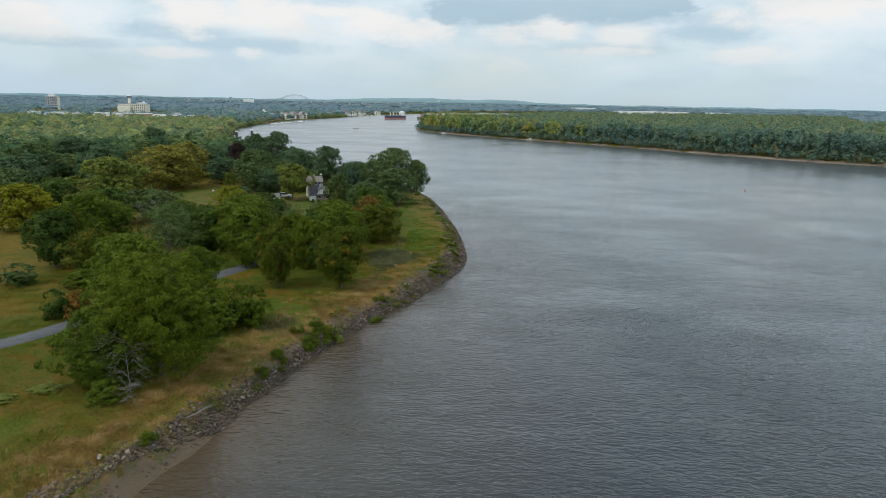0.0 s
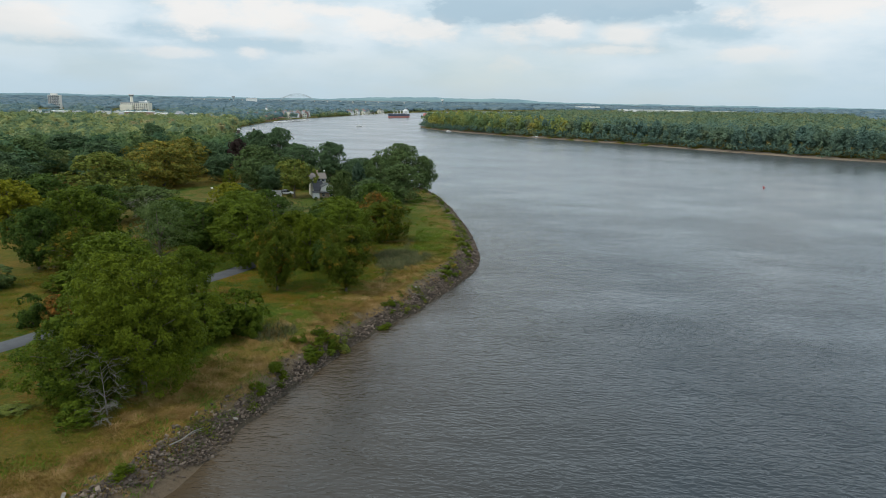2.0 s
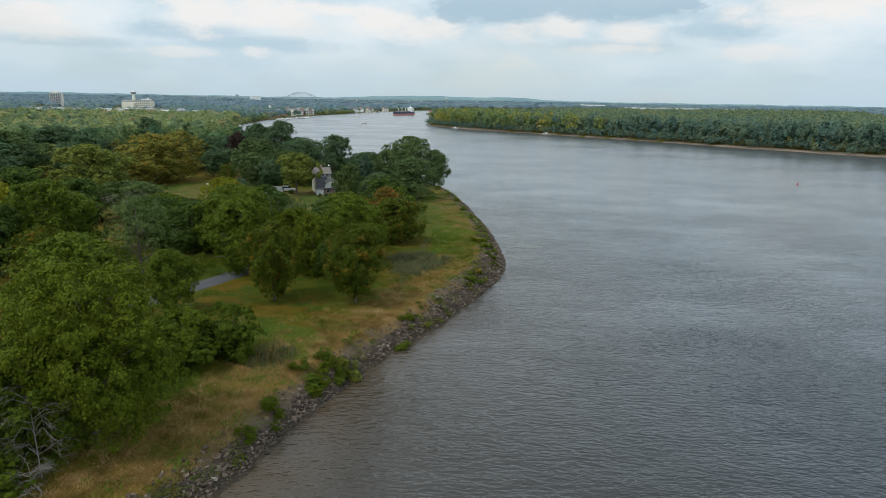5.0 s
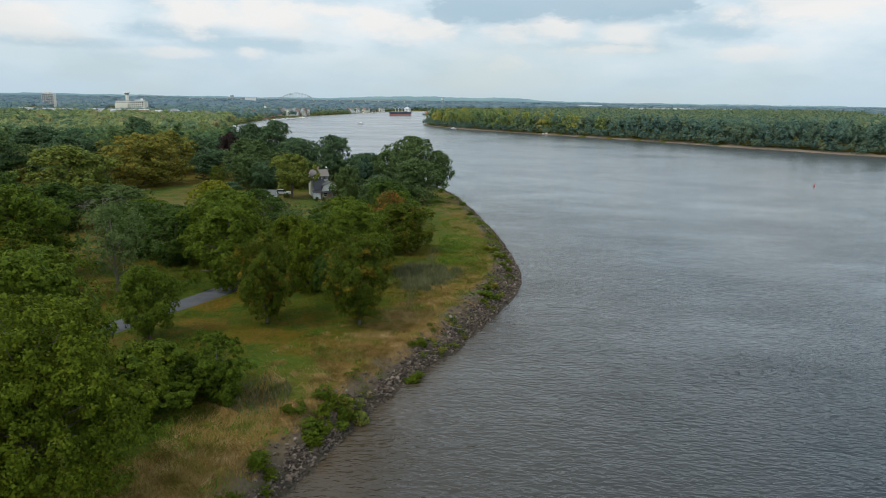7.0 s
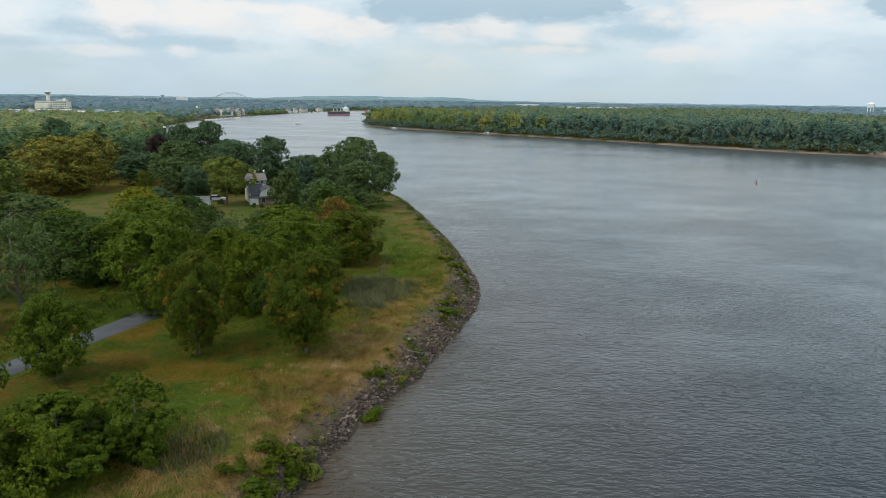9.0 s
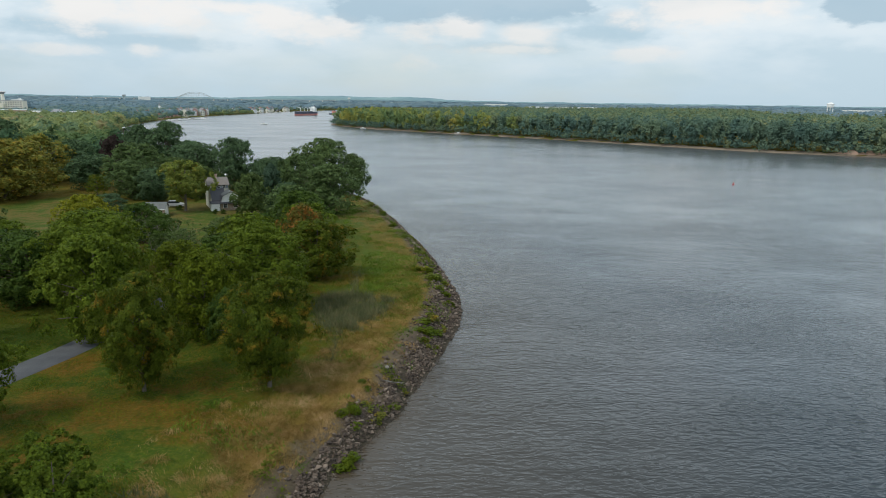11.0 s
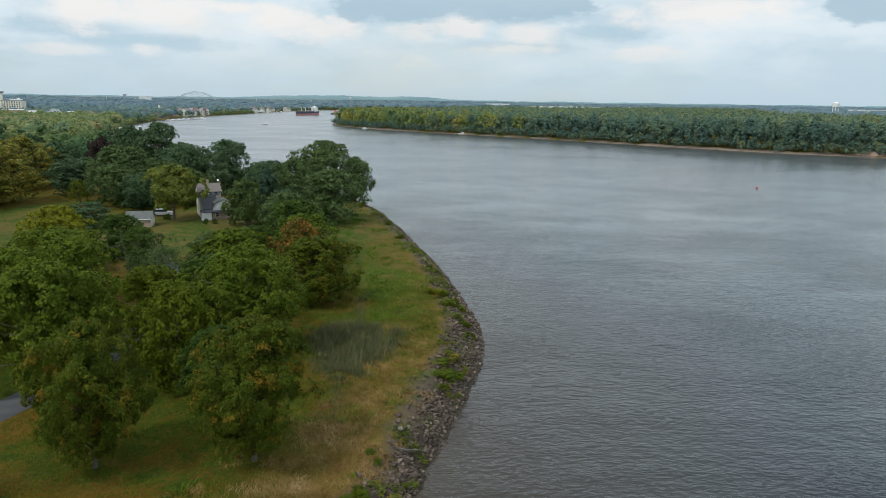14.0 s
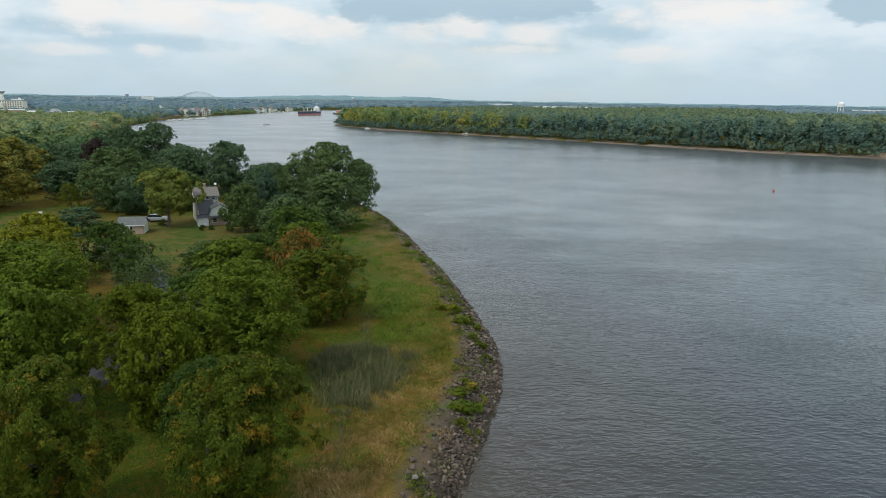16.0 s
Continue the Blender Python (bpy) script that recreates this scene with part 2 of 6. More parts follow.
DEADWOOD = surface("dead_wood", (0.17, 0.155, 0.135), (0.28, 0.26, 0.23), 3.0, 0.9, 0.1, 0.5, 25)

# ---- plan of the land ----
BANK = [(-60, -170), (-30, -60), (-19, 10), (-16.4, 27), (-14.9, 34), (-13.5, 40), (-12.6, 45.3), (-12.2, 49.8), (-11.2, 54), (-9.5, 61.3), (-8.0, 67), (-6.3, 73.2), (-4.2, 79.2),
        (-1.7, 84.4), (-0.3, 87.3), (1.2, 91), (3.3, 97.3), (5.6, 104.6), (8.1, 113), (9.1, 120), (9.3, 127), (8.7, 134), (7.1, 149), (5.3, 160.5), (2.8, 173.5), (0, 188.5), (-3.9, 206),
        (-10.0, 221), (-20, 237), (-42, 256), (-75, 285), (-118, 335), (-165, 420), (-196, 520), (-222, 610)]
TOWN_SHORE = [(-252, 700), (-271, 830), (-280, 960), (-268, 1120), (-245, 1320), (-222, 1500), (-160, 1700), (-60, 1950), (300, 2300), (1500, 2700), (4700, 3200),
              (4700, 4980), (-4900, 4980), (-4900, -170)]
ISLAND = [(1600, -170), (800, 60), (480, 250), (330, 348), (250, 402), (216, 422), (175, 465), (116, 535), (49, 603), (-20, 675), (-60, 745), (-74, 795),
          (-50, 850), (20, 1050), (150, 1500), (520, 2050), (1600, 2450), (4700, 2900), (4700, -170)]


def inland(px, py, ring):
    """Distance to the shore of a ring, positive on land."""
    best, inside = np.full(px.shape, 1e9), np.zeros(px.shape, bool)
    for (ax, ay), (bx, by) in zip(ring, ring[1:] + ring[:1]):
        dx, dy = bx - ax, by - ay
        s = np.clip(((px - ax) * dx + (py - ay) * dy) / (dx * dx + dy * dy), 0, 1)
        best = np.minimum(best, np.hypot(px - ax - s * dx, py - ay - s * dy))
        if ay != by:
            inside ^= ((ay > py) != (by > py)) & (px < (bx - ax) * (py - ay) / (by - ay) + ax)
    return np.where(inside, best, -best)


def ripple(px, py, s, seed=0.0):
    """Cheap smooth unevenness, about -1 to 1."""
    return (np.sin(px / s + 1.3 + seed) * np.cos(py / s * 1.17 + 0.4) + np.sin((px * 0.6 + py) / s * 1.9 + seed * 2) * 0.6 + np.sin((px - py * 0.7) / s * 3.1 + 2) * 0.3) / 1.9


def patchy(px, py, s, seed=0):
    """Value noise without a visible grain, about -1 to 1."""
    table = np.random.default_rng(900 + seed).uniform(-1, 1, (64, 64))
    total = 0.0
    for k, amp in ((1.0, 0.62), (0.47, 0.38)):
        a, b = (px * 0.8 + py * 0.6) / (s * k), (py * 0.8 - px * 0.6) / (s * k)
        i, j = np.floor(a).astype(int), np.floor(b).astype(int)
        u, v = a - i, b - j
        u, v = u * u * (3 - 2 * u), v * v * (3 - 2 * v)
        i0, i1, j0, j1 = i % 64, (i + 1) % 64, j % 64, (j + 1) % 64
        total = total + amp * ((table[i0, j0] * (1 - u) + table[i1, j0] * u) * (1 - v) + (table[i0, j1] * (1 - u) + table[i1, j1] * u) * v)
    return total * 1.6


def land(px, py):
    """Height of the ground and distance inland."""
    px, py = np.asarray(px, float), np.asarray(py, float)
    near, isle = inland(px, py, BANK + TOWN_SHORE), inland(px, py, ISLAND)
    d = np.maximum(near, isle) + np.where(py < 270, 0.35, 4.0) * ripple(px, py, np.where(py < 270, 1.7, 30.0))
    wide = np.where((py < 300) & (near > isle), 3.0, 4.0)
    beach = np.clip((46 - py) / 12, 0, 1) * (near > isle)          # sand spit downstream
    up = np.where(d < 0, np.maximum(d * 0.35, -2.5), np.where((py < 300) & (near > isle), 2.3, 0.9) * np.clip(d / wide, 0, 1) ** 0.9)
    up = up - beach * np.clip(1 - np.abs(d - 2) / 4, 0, 1) * 0.5
    z = up + np.clip((d - wide) / 12, 0, 1) * (0.25 + 0.22 * ripple(px, py, 9.0))
    far = np.hypot(px, py)
    z = z + np.clip((far - 3300) / 1500, 0, 1) * np.clip(d / 200, 0, 1) * (5 + 4 * ripple(px, py, 420.0))
    return z, d


def sinh_axis(lo, mid, hi, n, step):
    """Grid lines that lie close together round mid."""
    k = 5.9
    a = step * (n - 1) / 2 / k
    u = np.linspace(-1, 1, n)
    v = mid + a * np.sinh(k * u)
    return np.clip(v, lo, hi)


def loose_mesh(name, verts, mat, k):
    """Loose polygons of k corners each."""
    n = len(verts) // k
    me = bpy.data.meshes.new(name)
    me.vertices.add(k * n)
    me.vertices.foreach_set("co", np.ascontiguousarray(verts, np.float32).ravel())
    me.loops.add(k * n)
    me.loops.foreach_set("vertex_index", np.arange(k * n, dtype=np.int32))
    me.polygons.add(n)
    me.polygons.foreach_set("loop_start", np.arange(0, k * n, k, dtype=np.int32))
    me.update(calc_edges=True)
    me.materials.append(mat)
    return me


def grid_mesh(name, X, Y, Z, mat, smooth=True):
    ny, nx = X.shape
    me = bpy.data.meshes.new(name)
    me.vertices.add(nx * ny)
    me.vertices.foreach_set("co", np.stack([X, Y, Z], -1).astype(np.float32).ravel())
    i = np.arange(nx * ny).reshape(ny, nx)
    f = np.stack([i[:-1, :-1], i[:-1, 1:], i[1:, 1:], i[1:, :-1]], -1).reshape(-1, 4)
    me.loops.add(f.size)
    me.loops.foreach_set("vertex_index", f.astype(np.int32).ravel())
    me.polygons.add(len(f))
    me.polygons.foreach_set("loop_start", np.arange(0, f.size, 4, dtype=np.int32))
    me.polygons.foreach_set("use_smooth", np.full(len(f), smooth))
    me.update(calc_edges=True)
    me.materials.append(mat)
    return me


def ground_material():
    m, nt, p = material("meadow", 0.9, 0.1)
    at = nt.nodes.new("ShaderNodeAttribute"); at.attribute_name = "shore"
    kind = nt.nodes.new("ShaderNodeAttribute"); kind.attribute_name = "mown"
    d, mown = at.outputs["Fac"], kind.outputs["Fac"]
    n1, n2, n3 = noise_node(nt, 0.09, 4, 0.6), noise_node(nt, 0.5, 5, 0.65), noise_node(nt, 5.0, 5, 0.7)
    n4 = noise_node(nt, 1.6, 5, 0.7)
    wild = ramp_node(nt, range_node(nt, math_node(nt, "ADD", math_node(nt, "MULTIPLY", n1, 0.32), math_node(nt, "ADD", math_node(nt, "MULTIPLY", n2, 0.38), math_node(nt, "MULTIPLY", n4, 0.30))), 0.365, 0.635),
                     [(0.0, (0.026, 0.060, 0.004)), (0.30, (0.044, 0.088, 0.004)), (0.52, (0.080, 0.100, 0.006)), (0.76, (0.160, 0.082, 0.010)), (1.0, (0.095, 0.086, 0.011))])
    dry = ramp_node(nt, math_node(nt, "ADD", math_node(nt, "MULTIPLY", n2, 0.5), math_node(nt, "MULTIPLY", n4, 0.5)), [(0.3, (0.100, 0.088, 0.010)), (0.5, (0.215, 0.132, 0.030)), (0.7, (0.290, 0.170, 0.058))])
    sod = ramp_node(nt, math_node(nt, "ADD", math_node(nt, "MULTIPLY", n1, 0.6), math_node(nt, "MULTIPLY", n2, 0.4)), [(0.40, (0.060, 0.100, 0.012)), (0.46, (0.084, 0.110, 0.016)), (0.51, (0.165, 0.122, 0.036)), (0.56, (0.120, 0.112, 0.024)), (0.62, (0.070, 0.100, 0.013))])
    strip = range_node(nt, math_node(nt, "ADD", d, math_node(nt, "MULTIPLY", n2, 14.0)), 13.0, 18.5)
    g = nt.nodes.new("ShaderNodeNewGeometry")
    sp = nt.nodes.new("ShaderNodeSeparateXYZ")
    nt.links.new(g.outputs["Position"], sp.inputs[0])
    strip = math_node(nt, "MULTIPLY", strip, range_node(nt, math_node(nt, "ADD", sp.outputs[1], math_node(nt, "MULTIPLY", n1, 30.0)), 52.0, 72.0, 0.35, 1.0))
    strip = math_node(nt, "MAXIMUM", strip, range_node(nt, math_node(nt, "ADD", sp.outputs[1], math_node(nt, "MULTIPLY", n1, 30.0)), 102.0, 124.0, 0.0, 0.6))
    gold = ramp_node(nt, n2, [(0.3, (0.100, 0.085, 0.010)), (0.5, (0.160, 0.110, 0.016)), (0.7, (0.20, 0.120, 0.022))])
    wild = mix_node(nt, math_node(nt, "MULTIPLY", range_node(nt, d, 40.0, 48.0), range_node(nt, n1, 0.30, 0.55)), wild, gold)
    col = mix_node(nt, strip, dry, wild)
    for name, stops in (("lush", [(0.3, (0.030, 0.076, 0.006)), (0.5, (0.064, 0.122, 0.008)), (0.7, (0.118, 0.140, 0.012))]), ("rust", [(0.3, (0.115, 0.095, 0.010)), (0.55, (0.215, 0.105, 0.014)), (0.8, (0.270, 0.120, 0.018))])):
        zone = nt.nodes.new("ShaderNodeAttribute"); zone.attribute_name = name
        col = mix_node(nt, range_node(nt, math_node(nt, "MULTIPLY", zone.outputs["Fac"], math_node(nt, "ADD", n4, 0.5)), 0.25, 0.9, 0.0, 0.72), col, ramp_node(nt, n4, stops))
    straw = noise_node(nt, 3.6, 6, 0.75)
    col = mix_node(nt, range_node(nt, straw, 0.50, 0.68, 0.0, 0.50), col, (0.230, 0.170, 0.045))
    col = mix_node(nt, range_node(nt, straw, 0.48, 0.30, 0.0, 0.60), col, (0.025, 0.040, 0.006))
    col = mix_node(nt, mown, col, sod)
    soil = ramp_node(nt, n3, [(0.3, (0.115, 0.086, 0.060)), (0.7, (0.205, 0.152, 0.110))])
    soil = mix_node(nt, range_node(nt, d, 1.7, 0.7), soil, (0.072, 0.057, 0.045))
    sand = ramp_node(nt, n3, [(0.3, (0.13, 0.092, 0.064)), (0.7, (0.215, 0.158, 0.114))])
    shore = range_node(nt, math_node(nt, "ADD", d, math_node(nt, "MULTIPLY", n2, 2.4)), 3.3, 4.6)
    kind2 = nt.nodes.new("ShaderNodeAttribute"); kind2.attribute_name = "sandy"
    bank = mix_node(nt, kind2.outputs["Fac"], soil, sand)
    col = mix_node(nt, shore, bank, col)
    col = mix_node(nt, range_node(nt, n3, 0.3, 0.7, 0.05, 0.4), col, (0.028, 0.034, 0.007))
    nt.links.new(col, p.inputs["Base Color"])
    bump_node(nt, p, math_node(nt, "ADD", n3, n4), 0.9, 0.25)
    return m


def water_material():
    m, nt, p = material("river_water", 0.10, 0.52)
    p.inputs["IOR"].default_value = 1.333
    at = nt.nodes.new("ShaderNodeAttribute"); at.attribute_name = "shore"
    lee = nt.nodes.new("ShaderNodeAttribute"); lee.attribute_name = "lee"
    silt = noise_node(nt, 0.02, 4, 0.55)
    col = mix_node(nt, range_node(nt, silt, 0.3, 0.7), (0.015, 0.023, 0.030), (0.023, 0.029, 0.033))
    near = range_node(nt, math_node(nt, "ADD", at.outputs["Fac"], math_node(nt, "MULTIPLY", silt, 6.0)), -6.0, 4.0)
    plume = range_node(nt, math_node(nt, "ADD", at.outputs["Fac"], math_node(nt, "MULTIPLY", silt, 16.0)), -33.0, 2.0, 0.0, 0.78)
    col = mix_node(nt, plume, col, (0.056, 0.043, 0.029))
    col = mix_node(nt, near, col, (0.076, 0.053, 0.031))
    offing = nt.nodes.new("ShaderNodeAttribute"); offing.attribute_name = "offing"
    col = mix_node(nt, range_node(nt, offing.outputs["Fac"], 0.35, 1.0), col, (0.064, 0.070, 0.075))      # sky brightness on the far water, painted into its colour
    nt.links.new(col, p.inputs["Base Color"])
    gust = noise_node(nt, 0.022, 6, 0.66, stretch=(0.7, 1.0, 1.0, 25))
    calm = math_node(nt, "MULTIPLY", range_node(nt, gust, 0.38, 0.62, 0.45, 1.1), lee.outputs["Fac"])
    ruffle = noise_node(nt, 0.085, 4, 0.6, stretch=(0.55, 1.0, 1.0, 12))
    calm = math_node(nt, "MULTIPLY", calm, range_node(nt, ruffle, 0.35, 0.65, 0.8, 1.2))
    chop = noise_node(nt, 0.42, 3, 0.5, stretch=(0.6, 1.0, 1.0, -14))
    swell = noise_node(nt, 0.16, 4, 0.6, stretch=(0.75, 1.0, 1.0, -8))
    rip = noise_node(nt, 2.0, 3, 0.5, stretch=(0.5, 1.0, 1.0, -10))
    cross = noise_node(nt, 2.9, 2, 0.5, stretch=(0.5, 1.0, 1.0, 22))
    h = math_node(nt, "ADD", math_node(nt, "MULTIPLY", chop, 0.42), math_node(nt, "MULTIPLY", rip, 0.38))
    h = math_node(nt, "ADD", h, math_node(nt, "MULTIPLY", cross, 0.22))
    h = math_node(nt, "ADD", h, math_node(nt, "MULTIPLY", swell, 0.30))
    reach = nt.nodes.new("ShaderNodeAttribute"); reach.attribute_name = "offing"
    h = math_node(nt, "MULTIPLY", math_node(nt, "MULTIPLY", h, calm), range_node(nt, reach.outputs["Fac"], 0.0, 1.0, 1.0, 0.22))
    bump_node(nt, p, h, 1.0, 0.46)
    # far off the ripples merge into a dull gloss
    gloss = math_node(nt, "ADD", range_node(nt, reach.outputs["Fac"], 0.0, 1.0, 0.11, 0.23), range_node(nt, gust, 0.40, 0.60, -0.04, 0.04))
    gloss = math_node(nt, "MULTIPLY", gloss, range_node(nt, lee.outputs["Fac"], 0.15, 1.0, 0.35, 1.0))
    nt.links.new(gloss, p.inputs["Roughness"])
    return m


GROUND = ground_material()
WATER = water_material()


def build_ground():
    gx = np.unique(np.concatenate([sinh_axis(-4900, -14, 4700, 281, 1.15), [-4900, 4700]]))
    gy = np.unique(np.concatenate([sinh_axis(-170, 95, 4980, 311, 1.15), [-170, 4980]]))
    X, Y = np.meshgrid(gx, gy)
    Z, d = land(X, Y)
    me = grid_mesh("ground", X, Y, Z, GROUND)
    yard = np.clip(1.2 - np.hypot((X + 44) / 26, (Y - 176) / 27) ** 4, 0, 1)
    yard = np.maximum(yard, np.clip(1.2 - np.hypot((X + 75) / 16, (Y - 176) / 34) ** 4, 0, 1))
    yard = np.maximum(yard, np.clip(1.3 - np.hypot((X + 8) / 9, (Y - 186) / 21) ** 4, 0, 1) * (d > 3.8))
    yard = np.maximum(yard, np.clip((Y - 300) / 60, 0, 1) * (inland(X, Y, ISLAND) < -20))
    far_side = np.where(Y > 260, np.where(d > 5.0, 26.0, np.where(inland(X, Y, ISLAND) > -20, 0.0, 2.0)), 0.0)        # narrow beaches far off
    me.attributes.new("shore", "FLOAT", "POINT").data.foreach_set("value", (d + far_side - 1.3 * np.clip((Y - 92) / 10, 0, 1) * (Y < 235) * (d < 9)).astype(np.float32).ravel())
    sandy = np.where(Y < 260, np.clip((50 - Y) / 6, 0, 1) * np.clip((2.9 - d) / 0.8, 0, 1), np.where(inland(X, Y, ISLAND) > -20, 0.85, 0.2))
    me.attributes.new("sandy", "FLOAT", "POINT").data.foreach_set("value", sandy.astype(np.float32).ravel())
    def zone(spots):
        """Soft-edged patches of growth: (x, y, half width, half depth)."""
        best = np.zeros(X.shape)
        for x, y, a, b in spots:
            best = np.maximum(best, 1.25 - np.hypot((X - x) / a, (Y - y) / b))
        return np.clip(best * 1.6 + 0.55 * patchy(X, Y, 2.6, 11), 0, 1) * (best > 0)
    lush = zone(((-41, 108, 9, 7), (-36, 103, 5, 5), (-15, 78.5, 4.5, 4.5), (-12, 76, 3, 3), (-22.5, 64.5, 8, 5.5), (-15.5, 73, 4.5, 5), (-2.0, 134, 5, 14), (-33, 36, 6, 5), (-12.5, 100, 3, 6)))
    rust = zone(((-14, 82.7, 4.5, 2.6), (-17, 85, 4, 2.5), (-28, 88.5, 3.5, 2.5), (-29.5, 96.5, 3, 4), (-20.8, 85.7, 3.5, 2.5), (-7, 127, 4, 3)))
    me.attributes.new("lush", "FLOAT", "POINT").data.foreach_set("value", lush.astype(np.float32).ravel())
    me.attributes.new("rust", "FLOAT", "POINT").data.foreach_set("value", rust.astype(np.float32).ravel())
    me.attributes.new("mown", "FLOAT", "POINT").data.foreach_set("value", yard.astype(np.float32).ravel())
    tagged(new("ground", me), "grassy river bank with dry meadow and mown lawn", "ground", kind="structure")
    wx, wy = sinh_axis(-4900, -5, 4900, 161, 3.0), sinh_axis(-200, 90, 4990, 161, 3.0)
    wx, wy = np.unique(np.concatenate([wx, [-4900, 4900]])), np.unique(np.concatenate([wy, [-200, 4990]]))
    X, Y = np.meshgrid(wx, wy)
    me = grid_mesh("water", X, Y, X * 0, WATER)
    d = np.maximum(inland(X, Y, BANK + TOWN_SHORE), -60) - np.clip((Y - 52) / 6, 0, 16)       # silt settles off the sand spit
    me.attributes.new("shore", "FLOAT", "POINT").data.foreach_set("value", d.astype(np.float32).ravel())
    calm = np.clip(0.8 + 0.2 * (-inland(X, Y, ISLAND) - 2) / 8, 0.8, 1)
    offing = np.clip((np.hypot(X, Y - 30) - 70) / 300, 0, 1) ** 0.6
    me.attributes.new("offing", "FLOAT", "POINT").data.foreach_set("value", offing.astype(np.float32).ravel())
    me.attributes.new("lee", "FLOAT", "POINT").data.foreach_set("value", calm.astype(np.float32).ravel())
    tagged(new("water", me), "wide rippled grey-brown river", "river", kind="structure")


build_ground()


def build_beach():
    """The narrow strip of tan sand along the island."""
    sand = surface("tan_sand", (0.15, 0.122, 0.092), (0.28, 0.225, 0.17), 0.03, 0.95, 0.05, 0.3, 0.8)
    line = [Vector((x, y, 0)) for x, y in ISLAND[1:13]]
    pts = []
    for p, q in zip(line, line[1:]):
        n = max(2, int((q - p).length / 5))
        pts += [p.lerp(q, k / n) for k in range(n)]
    rows = []
    for k, p in enumerate(pts):
        f = (pts[min(k + 1, len(pts) - 1)] - pts[max(k - 1, 0)]).normalized()
        side = Vector((f.y, -f.x, 0))
        far = inland(np.array([p.x + side.x]), np.array([p.y + side.y]), ISLAND)[0]
        side = side if far > 0 else -side
        wide = 3.6 + 1.6 * math.sin(k * 0.21) + 1.0 * math.sin(k * 0.57 + 1) + 0.6 * math.sin(k * 1.9)
        rows.append([(p.x + side.x * s, p.y + side.y * s, z) for s, z in ((-0.4, -0.3), (0.6, 0.12), (wide * 0.5, 0.35), (wide + 0.8, 0.8), (wide + 9.0, 1.1))])
    R = np.array(rows)
    tagged(new("beach", grid_mesh("beach", R[:, :, 0], R[:, :, 1], R[:, :, 2], sand)), "narrow tan sand beach along the island", "beach", kind="structure")


build_beach()

# ---- trees ----


def tube(points, radii, sides=6):
    """Vertices and faces of a bent tapering rod."""
    verts, faces = [], []
    for k, (c, r) in enumerate(zip(points, radii)):
        c = Vector(c)
        ahead = (Vector(points[min(k + 1, len(points) - 1)]) - Vector(points[max(k - 1, 0)])).normalized()
        a = ahead.orthogonal().normalized()
        b = ahead.cross(a)
        for s in range(sides):
            w = 2 * math.pi * s / sides
            verts.append(c + (a * math.cos(w) + b * math.sin(w)) * r)
    for k in range(len(points) - 1):
        for s in range(sides):
            i, j = k * sides + s, k * sides + (s + 1) % sides
            faces.append((i, j, j + sides, i + sides))
    faces.append(tuple(range((len(points) - 1) * sides, len(points) * sides)))
    return verts, faces


def rods_mesh(name, rods, mat):
    verts, faces = [], []
    for points, radii, sides in rods:
        v, f = tube(points, radii, sides)
        faces += [tuple(i + len(verts) for i in q) for q in f]
        verts += v
    me = bpy.data.meshes.new(name)
    me.from_pydata(verts, [], faces)
    me.polygons.foreach_set("use_smooth", np.ones(len(faces), bool))
    me.materials.append(mat)
    return me


def leaf_points(centres, normals, size, rng, slim=0.75):
    """Pointed leaf sprays, three corners each, at the centres, facing the normals."""
    n = len(centres)
    nn = normals / (np.linalg.norm(normals, axis=1, keepdims=True) + 1e-9)
    t = np.cross(nn, rng.normal(size=(n, 3)))
    t /= np.linalg.norm(t, axis=1, keepdims=True) + 1e-9
    b = np.cross(nn, t)
    s = size * rng.uniform(0.6, 1.35, (n, 1))
    q = np.empty((n, 3, 3))
    q[:, 0] = centres + t * s - nn * s * 0.2
    q[:, 1] = centres - t * s * 0.6 + b * s * slim
    q[:, 2] = centres - t * s * 0.6 - b * s * slim
    return q.reshape(-1, 3)


SHAPES = {   # lowest leaf, widest height, fullness at the top, boughs, width at the foot
    "broad": (0.06, 0.48, 0.90, 84, 0.56), "tall": (0.13, 0.52, 0.62, 64, 0.26), "domed": (0.09, 0.58, 0.92, 90, 0.50), "open": (0.24, 0.60, 0.72, 34, 0.6),
    "bush": (0.0, 0.40, 0.85, 34, 0.74), "cone": (0.04, 0.20, 0.12, 46, 0.8), "weep": (0.03, 0.50, 0.72, 44, 0.7)}


